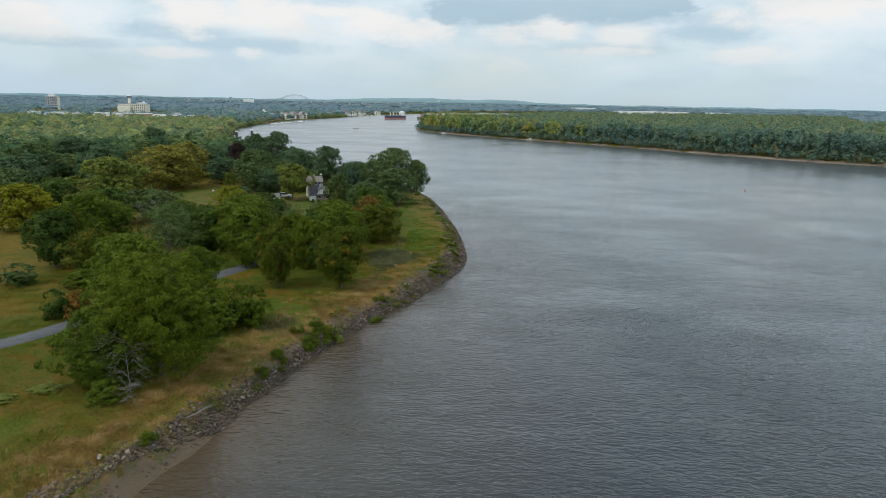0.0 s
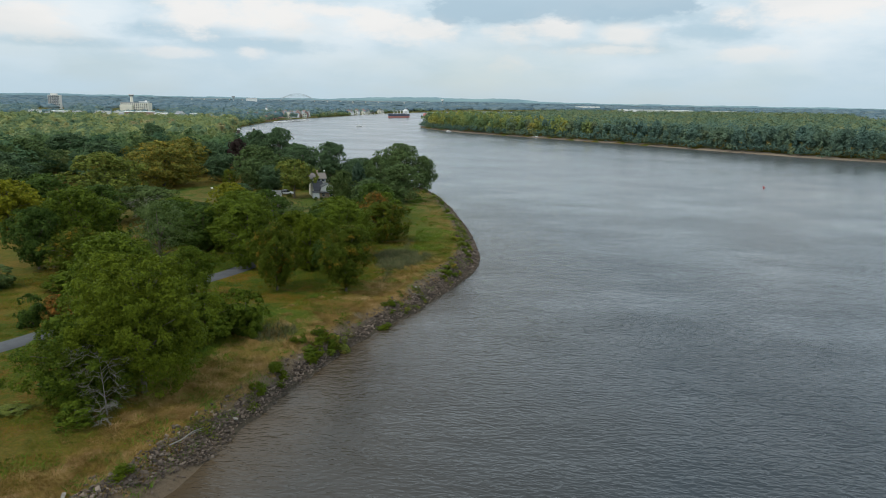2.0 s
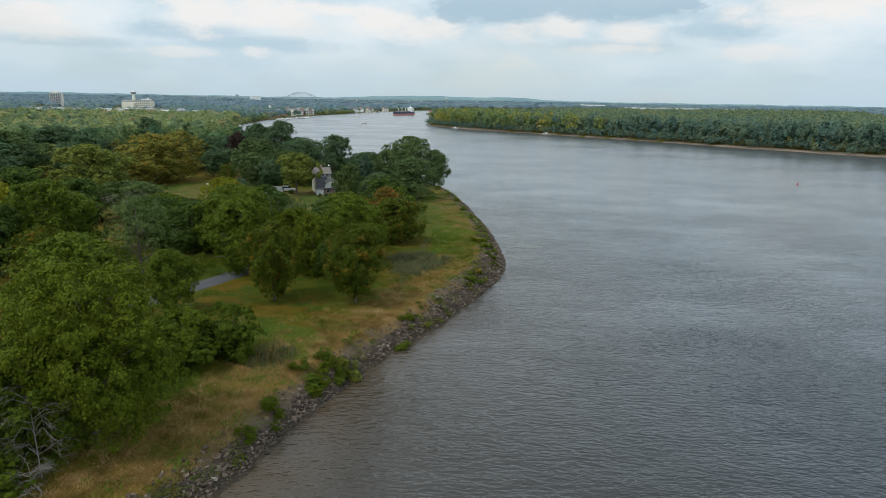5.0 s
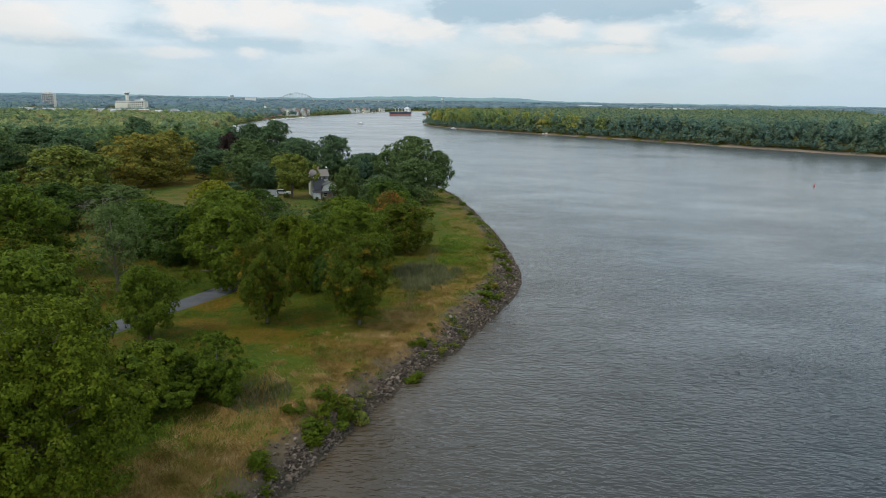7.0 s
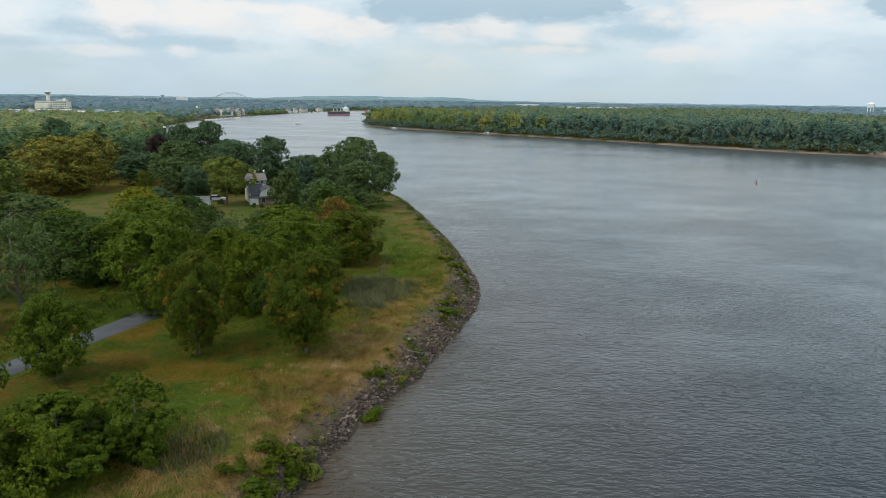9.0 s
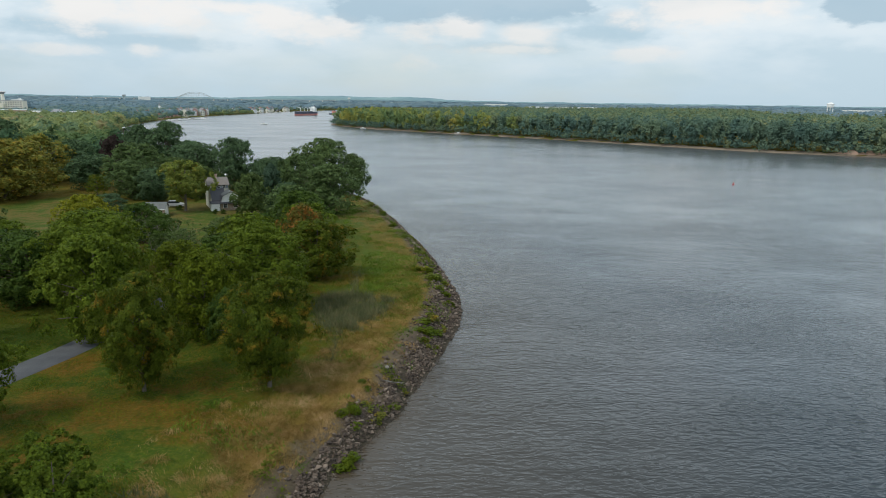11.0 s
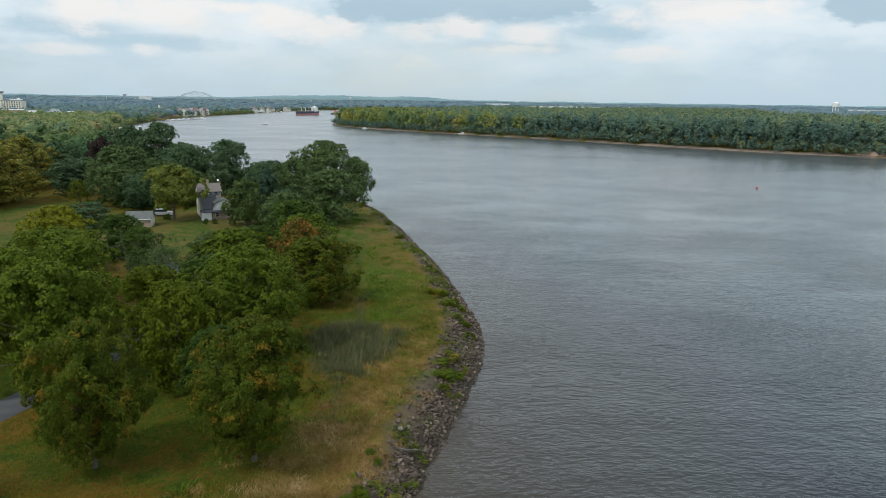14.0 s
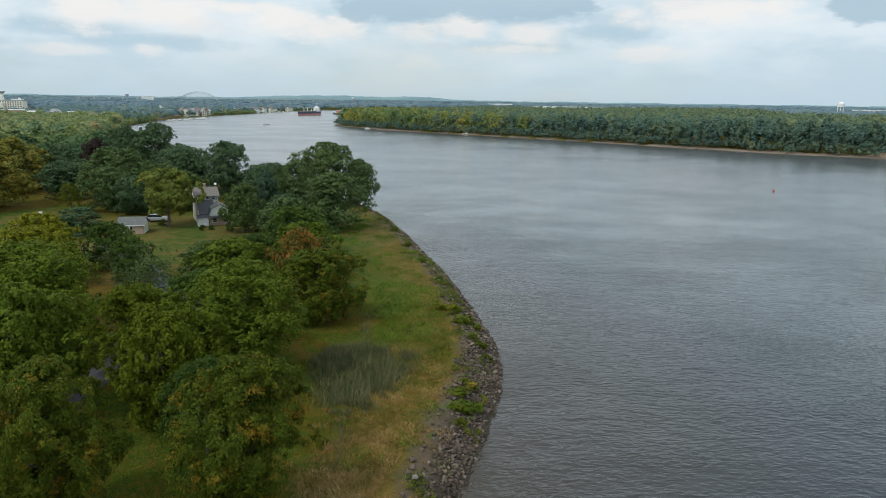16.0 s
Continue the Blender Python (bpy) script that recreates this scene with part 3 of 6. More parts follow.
def tree_shape(shape, seed, leaves, leaf):
    """Leaf sprays and limbs of a tree one metre high and one metre wide."""
    rng = np.random.default_rng(seed)
    low, wide, top, lobes, foot = SHAPES[shape]
    swell = rng.uniform(0, 6.28, 4)

    def reach(h, a):
        below = np.clip((h - low) / max(wide - low, 0.02), 0, 1)
        above = np.clip((h - wide) / (1 - wide), 0, 1)
        r = 0.5 * np.where(h < wide, foot + (1 - foot) * np.sin(below * math.pi / 2), (1 - above ** (1.2 + 1.8 * top)) ** 0.75)
        return r * (0.92 + 0.10 * np.sin(2 * a + swell[0] + 2 * h) + 0.11 * np.sin(3 * a + swell[1] - 4 * h) + 0.10 * np.sin(5 * a + swell[2] + 9 * h) + 0.07 * np.sin(8 * a + swell[3] - 15 * h))
    # boughs over the whole envelope, in no order of height
    heights = low + (0.97 - low) * rng.permutation((np.arange(lobes) + rng.uniform(0.0, 1.0, lobes)) / lobes) ** 0.85
    turn = np.arange(lobes) * 2.399 + rng.uniform(-0.7, 0.7, lobes)
    r_l = rng.uniform(0.075, 0.140, lobes) * (0.75 if shape == "cone" else 1.0)
    out = np.maximum(reach(heights, turn) - r_l * 0.85, 0.0) * rng.uniform(0.74, 1.12, lobes)
    c = np.stack([np.cos(turn) * out, np.sin(turn) * out, heights], 1)
    c[:, 2] = np.clip(c[:, 2], low + r_l * 0.45, 1.0 - r_l * 0.7)
    extra = max(6, lobes // 4)           # fill of the heart
    h2, a2 = rng.uniform(low + 0.15, 0.82, extra), rng.uniform(0, 6.28, extra)
    o2 = reach(h2, a2) * rng.uniform(0.0, 0.5, extra)
    c = np.vstack([c, np.stack([np.cos(a2) * o2, np.sin(a2) * o2, h2], 1)])
    r_l = np.concatenate([r_l, rng.uniform(0.16, 0.22, extra)])
    # each bough carries round tufts of leaves, most of them on its outer side
    per = 13
    k = np.repeat(np.arange(len(c)), per)
    v = rng.normal(size=(len(k), 3)) + np.stack([c[k, 0], c[k, 1], (c[k, 2] - 0.45) * 0.8 + 0.12], 1) * 2.4
    v /= np.linalg.norm(v, axis=1, keepdims=True)
    cc = c[k] + v * r_l[k][:, None] * rng.uniform(0.6, 1.0, (len(k), 1)) * np.array([1, 1, 1.0 if shape != "weep" else 1.2])
    cr = r_l[k] * rng.uniform(0.20, 0.38, len(k))
    which = rng.choice(len(cc), leaves, p=cr ** 2 / np.sum(cr ** 2))
    u = rng.normal(size=(leaves, 3)) + v[which] * 0.7 + np.array([0, 0, 0.25])
    u /= np.linalg.norm(u, axis=1, keepdims=True)
    rad = cr[which] * rng.uniform(0.3, 1.15, leaves) ** 0.5
    pos = cc[which] + u * rad[:, None] * np.array([1, 1, 0.95 if shape != "weep" else 1.6])
    pos[:, :2] *= 0.5 / np.percentile(np.hypot(pos[:, 0], pos[:, 1]), 91.0)
    pos[:, 2] = low + (pos[:, 2] - np.percentile(pos[:, 2], 1)) * (1 - low) / (np.percentile(pos[:, 2], 99.3) - np.percentile(pos[:, 2], 1))
    pos[:, 2] = np.maximum(pos[:, 2], 0.01)
    quads = leaf_points(pos, u * 0.8 + v[which] * 0.45 + rng.normal(size=(leaves, 3)) * 0.4 + np.array([0, 0, 0.3]), leaf, rng)
    rods = []
    lean = rng.uniform(-0.03, 0.03, 2)
    stem = [(0, 0, -0.03), (0, 0, 0.02), (lean[0] * 0.5, lean[1] * 0.5, 0.25), (lean[0], lean[1], 0.5), (lean[0] * 1.3, lean[1] * 1.2, 0.85)]
    rods.append((stem, [0.034, 0.026, 0.021, 0.015, 0.004], 8))
    for k in range(0, len(c), 3 if shape != "bush" else 9):
        z0 = float(np.clip(c[k, 2] * 0.62, 0.12, 0.7))
        base = Vector((lean[0] * z0 * 1.5, lean[1] * z0 * 1.5, z0))
        end = Vector(c[k])
        midp = base.lerp(end, 0.55) + Vector((0, 0, 0.03))
        rods.append(([base, midp, end], [0.011 * (1.1 - z0), 0.007 * (1.1 - z0), 0.002], 5))
    return quads, rods


TREE_MESHES = {}


def tree(x, y, high, across, shape, leafage, label, variant=0, leaves=24000, leaf=0.0155, category="tree", turn=None):
    most = 20000 if across > 18 else 14000 if (y > 174 and x > -72) or across > 14 else 9500
    if (y > 130 or x < -75) and leaves > most:
        leaves, leaf = most, leaf * (leaves / most) ** 0.5
    key = (shape, variant, leaves, leaf)
    if key not in TREE_MESHES:
        q, rods = tree_shape(shape, 17 + variant * 7 + len(shape), leaves, leaf)
        TREE_MESHES[key] = (q, rods_mesh("trunk", rods, BARK), {})
    q, trunk, crowns = TREE_MESHES[key]
    if leafage.name not in crowns:
        crowns[leafage.name] = loose_mesh("crown", q, leafage, 3)
    z = float(land(x, y)[0])
    e = tagged(new("tree" if category == "tree" else "shrub"), label, category)
    e.empty_display_size = 0.2
    rz = (x * 37.7 + y * 13.3) % 360 if turn is None else turn
    e.matrix_basis = pose(x, y, z - 0.05, 0, 0, rz) @ Matrix.Diagonal((across, across, high, 1))
    for nm, me in (("trunk", trunk), ("crown", crowns[leafage.name])):
        o = new(nm, me)
        o.parent = e
    return e


G_L, D_L = "leafy green broadleaf tree in the riverside meadow", "dark green broadleaf tree among the riverside trees"
# the grove by the bank, downstream
tree(-22.4, 52.0, 13.7, 11.8, "domed", LEAF_LIME, "tall yellow-green broadleaf tree at the bank's edge", 0, 70000, 0.0092)
tree(-27.3, 49.0, 8.6, 9.2, "broad", LEAF_GREEN, "half-bare green tree beside the tall bank tree", 1, 36000, 0.0130)
tree(-24.9, 44.9, 2.3, 3.8, "bush", LEAF_GREEN, "low bushy growth at the foot of the bank tree", 2, 5000, 0.032, "shrub")
tree(-18.2, 69.0, 6.0, 5.2, "bush", LEAF_GREEN, "dense green bushy tree near the bank", 0, 24000, 0.019)
tree(-22.6, 67.0, 5.8, 7.0, "bush", LEAF_GREEN, "dense green bushy tree near the bank", 1, 24000, 0.019)
tree(-20.5, 72.0, 5.0, 5.0, "bush", LEAF_GREEN, "dense green bushy tree near the bank", 0, 24000, 0.019)
tree(-27.0, 63.5, 6.6, 7.6, "bush", LEAF_GREEN, "dense green bushy tree near the bank", 2, 24000, 0.019)
tree(-31.2, 83.0, 7.8, 6.2, "tall", LEAF_GREEN, "green tree beside the asphalt lane", 0)
tree(-20.9, 90.0, 10.4, 7.2, "tall", LEAF_TURN, "green tree with yellowing leaves standing in the meadow", 0, 56000, 0.0102)
tree(-10.3, 90.5, 10.2, 7.6, "tall", LEAF_TURN, "green tree with rusty leaf tips near the bank", 2, 56000, 0.0102)
tree(-14.8, 98.5, 7.0, 5.0, "tall", LEAF_DARK, D_L, 1)
tree(-19.3, 103.0, 9.3, 7.0, "broad", LEAF_LIME, "lime green tree in the meadow grove", 1)
tree(-35.5, 116.0, 11.2, 13.0, "broad", LEAF_GREEN, "large spreading green tree in the grove", 0, 34000, 0.0128)
tree(-30.4, 103.6, 11.0, 9.5, "broad", LEAF_GREEN, G_L, 2)
tree(-24.6, 113.0, 8.2, 7.5, "broad", LEAF_LIME, "lime green tree in the meadow grove", 2)
tree(-15.6, 112.5, 10.3, 11.0, "broad", LEAF_GREEN, "broad green tree at the meadow's edge", 1, 34000, 0.0128)
tree(-20.5, 119.0, 8.0, 8.0, "broad", LEAF_DARK, D_L, 0)
tree(-10.6, 128.0, 8.2, 9.5, "broad", LEAF_TURN, "yellowing green tree at the edge of the bank meadow", 2)
tree(-13.4, 134.0, 9.3, 6.4, "broad", LEAF_RUST, "tree with rust-coloured autumn leaves", 1)
tree(-21.0, 132.0, 8.5, 9.0, "broad", LEAF_GREEN, G_L, 2)
tree(-14.5, 149.0, 7.6, 9.0, "broad", LEAF_GREEN, G_L, 1)
tree(-17.5, 160.0, 8.0, 10.0, "broad", LEAF_DARK, D_L, 0)
tree(-20.5, 171.0, 7.6, 9.0, "broad", LEAF_HAZED, G_L, 2)
tree(-14.0, 141.0, 7.0, 8.0, "broad", LEAF_DARK, D_L, 1)
tree(-29.0, 128.0, 7.0, 7.0, "open", LEAF_GREY, "thin grey-green tree in the grove", 1, 3500)
# meadow and lane
tree(-63.5, 96.5, 10.4, 8.6, "tall", LEAF_DARK, "dark green tree in the dry meadow", 0)
tree(-33.0, 67.0, 12.6, 11.0, "broad", LEAF_GREEN, "tall green tree behind the bank tree", 0)
tree(-49.4, 93.0, 7.0, 9.0, "broad", LEAF_GREEN, G_L, 0)
tree(-55.5, 94.5, 7.4, 9.0, "broad", LEAF_TURN, "green tree with yellowing leaves by the meadow", 1)
tree(-51.5, 120.0, 8.6, 10.5, "broad", LEAF_DARK, D_L, 2)
tree(-44.0, 100.0, 11.6, 10.0, "open", LEAF_GREY, "sparse grey-green tree with bare top twigs", 2, 5000)
tree(-43.5, 116.0, 8.8, 10.5, "broad", LEAF_DARK, D_L, 1)
tree(-60.5, 104.0, 12.8, 13.5, "broad", LEAF_GREEN, "large green tree beyond the meadow", 2, 34000, 0.0128)
tree(-91.4, 128.0, 10.6, 12.6, "broad", LEAF_YELLOW, "yellow-green tree beyond the meadow", 0)
tree(-62.5, 85.0, 3.6, 5.8, "bush", LEAF_GREY, "low green shrub in the dry meadow", 0, 3500, 0.04, "shrub")
tree(-51.6, 85.0, 2.9, 5.7, "bush", LEAF_GREEN, "low green shrub in the dry meadow", 1, 3500, 0.04, "shrub")
tree(-43.2, 70.0, 4.0, 3.6, "bush", LEAF_RUST, "small rust-red shrub beside the lane", 2, 3500, 0.04, "shrub")
tree(-45.6, 69.0, 4.4, 3.4, "bush", LEAF_DARK, "small dark green shrub beside the lane", 0, 3500, 0.04, "shrub")
tree(-41.0, 128.0, 10.6, 8.8, "broad", LEAF_YELLOW, "yellowing tree near the lawn", 2)
tree(-37.2, 144.0, 6.3, 6.2, "broad", LEAF_DARK, "dark green tree near the house lawn", 1)
tree(-33.0, 139.0, 6.6, 7.5, "open", LEAF_GREY, "thin tree with half-bare branches near the lawn", 0, 2500)
tree(-57.0, 134.0, 7.0, 9.0, "broad", LEAF_GREEN, G_L, 0)
tree(-27.0, 145.0, 5.6, 7.5, "broad", LEAF_GREY, "thin grey-green tree near the lawn", 0)
tree(-22.0, 150.0, 5.6, 7.0, "broad", LEAF_DARK, "dark green tree near the house lawn", 2)
tree(-46.0, 143.0, 5.0, 6.5, "broad", LEAF_YELLOW, "small yellowing tree near the lawn", 1)
# round the house and the tip of the bank
tree(-18.3, 214.0, 14.6, 14.4, "broad", LEAF_HAZED, "tall green tree at the tip of the bank", 2, 34000, 0.0128)
tree(-11.4, 219.0, 11.2, 8.2, "broad", LEAF_HAZED, "green tree with thinning edge by the water", 0)
tree(-31.5, 207.0, 9.6, 9.5, "tall", LEAF_DARK_HAZED, "dark green tree beside the house", 1)
tree(-23.5, 202.0, 11.0, 10.0, "broad", LEAF_HAZED, "green broadleaf tree beside the house", 1)
tree(-14.2, 184.0, 10.8, 13.0, "broad", LEAF_HAZED, "round green tree at the edge of the bank lawn", 0, 34000, 0.0128)
tree(-22.5, 183.0, 7.0, 8.0, "broad", LEAF_DARK_HAZED, "dark green tree at the edge of the lawn", 2)
tree(-30.5, 181.0, 9.0, 8.2, "weep", LEAF_GREY, "drooping grey-green tree in front of the house", 0)
tree(-27.6, 188.0, 10.6, 6.6, "cone", LEAF_BLUE, "blue-green spruce beside the house", 0, 14000, 0.02)
tree(-46.0, 186.0, 11.0, 11.2, "open", LEAF_MOSS, "open-crowned yellow-green shade tree on the lawn", 1, 12000, 0.019)
tree(-59.0, 178.0, 4.9, 7.4, "bush", LEAF_DARK_HAZED, "dense dark evergreen shrub on the lawn", 2, 6000, 0.03, "shrub")
tree(-44.4, 225.0, 13.8, 11.5, "broad", LEAF_DARK_HAZED, "dark green tree behind the house", 0)
tree(-55.5, 230.0, 12.2, 14.0, "broad", LEAF_DARK_HAZED, "dark green tree behind the house", 1)
tree(-33.5, 222.0, 9.0, 13.0, "broad", LEAF_DARK_HAZED, "dark green tree behind the house", 2)
tree(-76.0, 268.0, 16.4, 14.0, "broad", LEAF_DARK_HAZED, "dark tall tree on the river bank", 2)
tree(-86.0, 271.0, 15.0, 11.0, "broad", LEAF_DARK_HAZED, "dark tall tree on the river bank", 0)
tree(-64.0, 248.0, 11.0, 12.0, "broad", LEAF_DARK_HAZED, "dark green tree behind the house", 0)
tree(-66.8, 215.0, 12.9, 15.5, "broad", LEAF_HAZED, "large green tree beyond the lawn", 1)
tree(-56.0, 212.0, 9.5, 12.0, "broad", LEAF_GREY, "grey-green tree beyond the lawn", 2)
tree(-96.0, 245.0, 11.6, 14.8, "broad", LEAF_DARK_HAZED, "dark green tree in the wood", 2)
tree(-82.0, 222.0, 9.0, 11.0, "broad", LEAF_DARK_HAZED, "dark green tree beyond the lawn", 0)
tree(-88.0, 255.0, 12.5, 8.0, "broad", LEAF_PURPLE, "dark purple-leaved tree in the wood", 1)
tree(-64.0, 204.0, 9.5, 10.5, "broad", LEAF_HAZED, "green broadleaf tree beside the lawn", 0)
tree(-71.0, 201.0, 6.4, 6.0, "open", LEAF_TURN, "small tree with thin yellowing leaves on the lawn", 2, 6000)
tree(-57.5, 200.0, 8.0, 8.5, "broad", LEAF_DARK_HAZED, "dark green tree beside the lawn", 1)
tree(-49.0, 207.0, 8.6, 9.0, "broad", LEAF_GREY, "grey-green tree beyond the shed", 2)
tree(-43.0, 152.0, 6.8, 7.0, "broad", LEAF_DARK, "dark green tree near the house lawn", 0)
tree(-50.2, 147.5, 8.8, 8.6, "broad", LEAF_YELLOW, "low yellowing tree at the edge of the lawn", 2)
# the wood west of the lawn
tree(-99.1, 232.0, 13.8, 15.5, "broad", LEAF_OLIVE, "olive-yellow broadleaf tree beyond the lawn", 1)
tree(-94.0, 204.0, 14.2, 21.0, "broad", LEAF_OLIVE, "large olive-yellow broadleaf tree beside the lawn", 0, 34000, 0.0128)
tree(-90.8, 164.0, 13.7, 18.0, "broad", LEAF_MOSS, "large yellow-green broadleaf tree beside the lawn", 2, 34000, 0.0128)
tree(-123.3, 170.0, 12.5, 17.0, "broad", LEAF_DARK_HAZED, "dark green tree at the edge of the wood", 0)
tree(-136.7, 200.0, 14.4, 18.0, "broad", LEAF_HAZED, "green tree at the edge of the wood", 1)
tree(-141.7, 230.0, 14.6, 20.0, "broad", LEAF_DARK_HAZED, "dark green tree in the wood", 2)
tree(-115.0, 205.0, 14.0, 16.0, "broad", LEAF_DARK_HAZED, "dark green tree in the wood", 1)
tree(-110.0, 150.0, 11.5, 15.0, "broad", LEAF_HAZED, "green tree at the edge of the wood", 2)
tree(-93.0, 142.0, 10.5, 13.0, "broad", LEAF_DARK, "dark green tree at the edge of the wood", 0)
tree(-108.0, 222.0, 14.5, 15.0, "broad", LEAF_HAZED, "green tree in the wood", 0)
tree(-146.0, 300.0, 17.0, 14.0, "broad", LEAF_DARK_HAZED, "dark green tree standing above the wood", 1)
tree(-101.0, 184.0, 9.0, 14.0, "broad", LEAF_DARK_HAZED, "dark green tree beside the lawn", 2)
tree(-72.5, 149.0, 7.4, 11.0, "open", LEAF_GREY, "grey-green tree beside the lawn", 1)
tree(-65.0, 141.0, 8.0, 10.0, "broad", LEAF_GREY, "grey-green tree beside the lawn", 0)
tree(-76.0, 137.0, 9.0, 12.0, "broad", LEAF_DARK, "dark green tree beside the lawn", 1)

# ---- massed woods ----


def scatter(x0, x1, y0, y1, step, rng):
    gx, gy = np.meshgrid(np.arange(x0, x1, step), np.arange(y0, y1, step))
    px = gx.ravel() + rng.uniform(-0.45, 0.45, gx.size) * step
    py = gy.ravel() + rng.uniform(-0.45, 0.45, gx.size) * step
    return px, py


def heart():
    """The upper part of a small ball, to fill a crown."""
    bm = bmesh.new()
    bmesh.ops.create_icosphere(bm, subdivisions=1, radius=1.0)
    bmesh.ops.delete(bm, geom=[v for v in bm.verts if v.co.z < -0.6], context="VERTS")
    bm.verts.index_update()
    v, f = np.array([q.co[:] for q in bm.verts]), np.array([[q.index for q in g.verts] for g in bm.faces])
    bm.free()
    return v, f


def woods(name, px, py, high, across, sprays, size, mat, label, seed, fill=0.52, lowest=-0.9):
    """One canopy mass: for each tree a rough heart under tufts of leaf sprays. lowest: how far down the tufts reach."""
    rng = np.random.default_rng(seed)
    n = len(px)
    pz = land(px, py)[0]
    H = high * rng.uniform(0.72, 1.14, n)
    W = across * rng.uniform(0.75, 1.35, n)
    lobes = 14
    w = rng.normal(size=(n, lobes, 3)) + np.array([0, 0, 0.4])
    w /= np.linalg.norm(w, axis=2, keepdims=True)
    w[:, :, 2] = np.where(w[:, :, 2] < lowest, -w[:, :, 2] * 0.6, w[:, :, 2])
    bulk = rng.uniform(0.52, 0.78, (n, lobes))
    wide = rng.uniform(0.20, 0.38, (n, lobes))
    i = np.repeat(np.arange(n), sprays)
    j = rng.integers(0, lobes, n * sprays)
    u = rng.normal(size=(n * sprays, 3)) + w[i, j] * 0.8 + np.array([0, 0, 0.2])
    u /= np.linalg.norm(u, axis=1, keepdims=True)
    e = w[i, j] * bulk[i, j][:, None] + u * (wide[i, j] * rng.uniform(0.6, 1.1, n * sprays))[:, None]
    c = np.stack([px[i] + e[:, 0] * W[i] * 0.5, py[i] + e[:, 1] * W[i] * 0.5, pz[i] + H[i] * np.maximum(0.52 + 0.48 * e[:, 2], 0.02)], 1)
    q = leaf_points(c, u * 0.7 + rng.normal(size=u.shape) * 0.25 + np.array([0, 0, 0.5]), size, rng)
    hv, hf = heart()
    if not fill:
        hv, hf = hv[:0], hf[:0]
    s = hv[None] * (fill + rng.normal(0, 0.09, (n, len(hv))))[:, :, None]
    hx = np.stack([px[:, None] + s[:, :, 0] * W[:, None] * 0.5, py[:, None] + s[:, :, 1] * W[:, None] * 0.5, pz[:, None] + H[:, None] * np.maximum(0.50 + 0.50 * s[:, :, 2], 0.0)], 2)
    verts = np.concatenate([hx.reshape(-1, 3), q])
    tris = np.concatenate([(hf[None] + (np.arange(n) * len(hv))[:, None, None]).reshape(-1, 3), n * len(hv) + np.arange(len(q)).reshape(-1, 3)])
    me = bpy.data.meshes.new(name)
    me.vertices.add(len(verts))
    me.vertices.foreach_set("co", np.ascontiguousarray(verts, np.float32).ravel())
    me.loops.add(tris.size)
    me.loops.foreach_set("vertex_index", np.ascontiguousarray(tris, np.int32).ravel())
    me.polygons.add(len(tris))
    me.polygons.foreach_set("loop_start", np.arange(0, tris.size, 3, dtype=np.int32))
    me.polygons.foreach_set("use_smooth", np.ones(len(tris), bool))
    me.update(calc_edges=True)
    tone = rng.uniform(0, 1, n)
    me.attributes.new("tone", "FLOAT", "POINT").data.foreach_set("value", np.concatenate([np.repeat(tone, len(hv)), np.repeat(tone[i], 3)]).astype(np.float32))
    me.materials.append(mat)
    return tagged(new(name, me), label, "woods", kind="stuff")


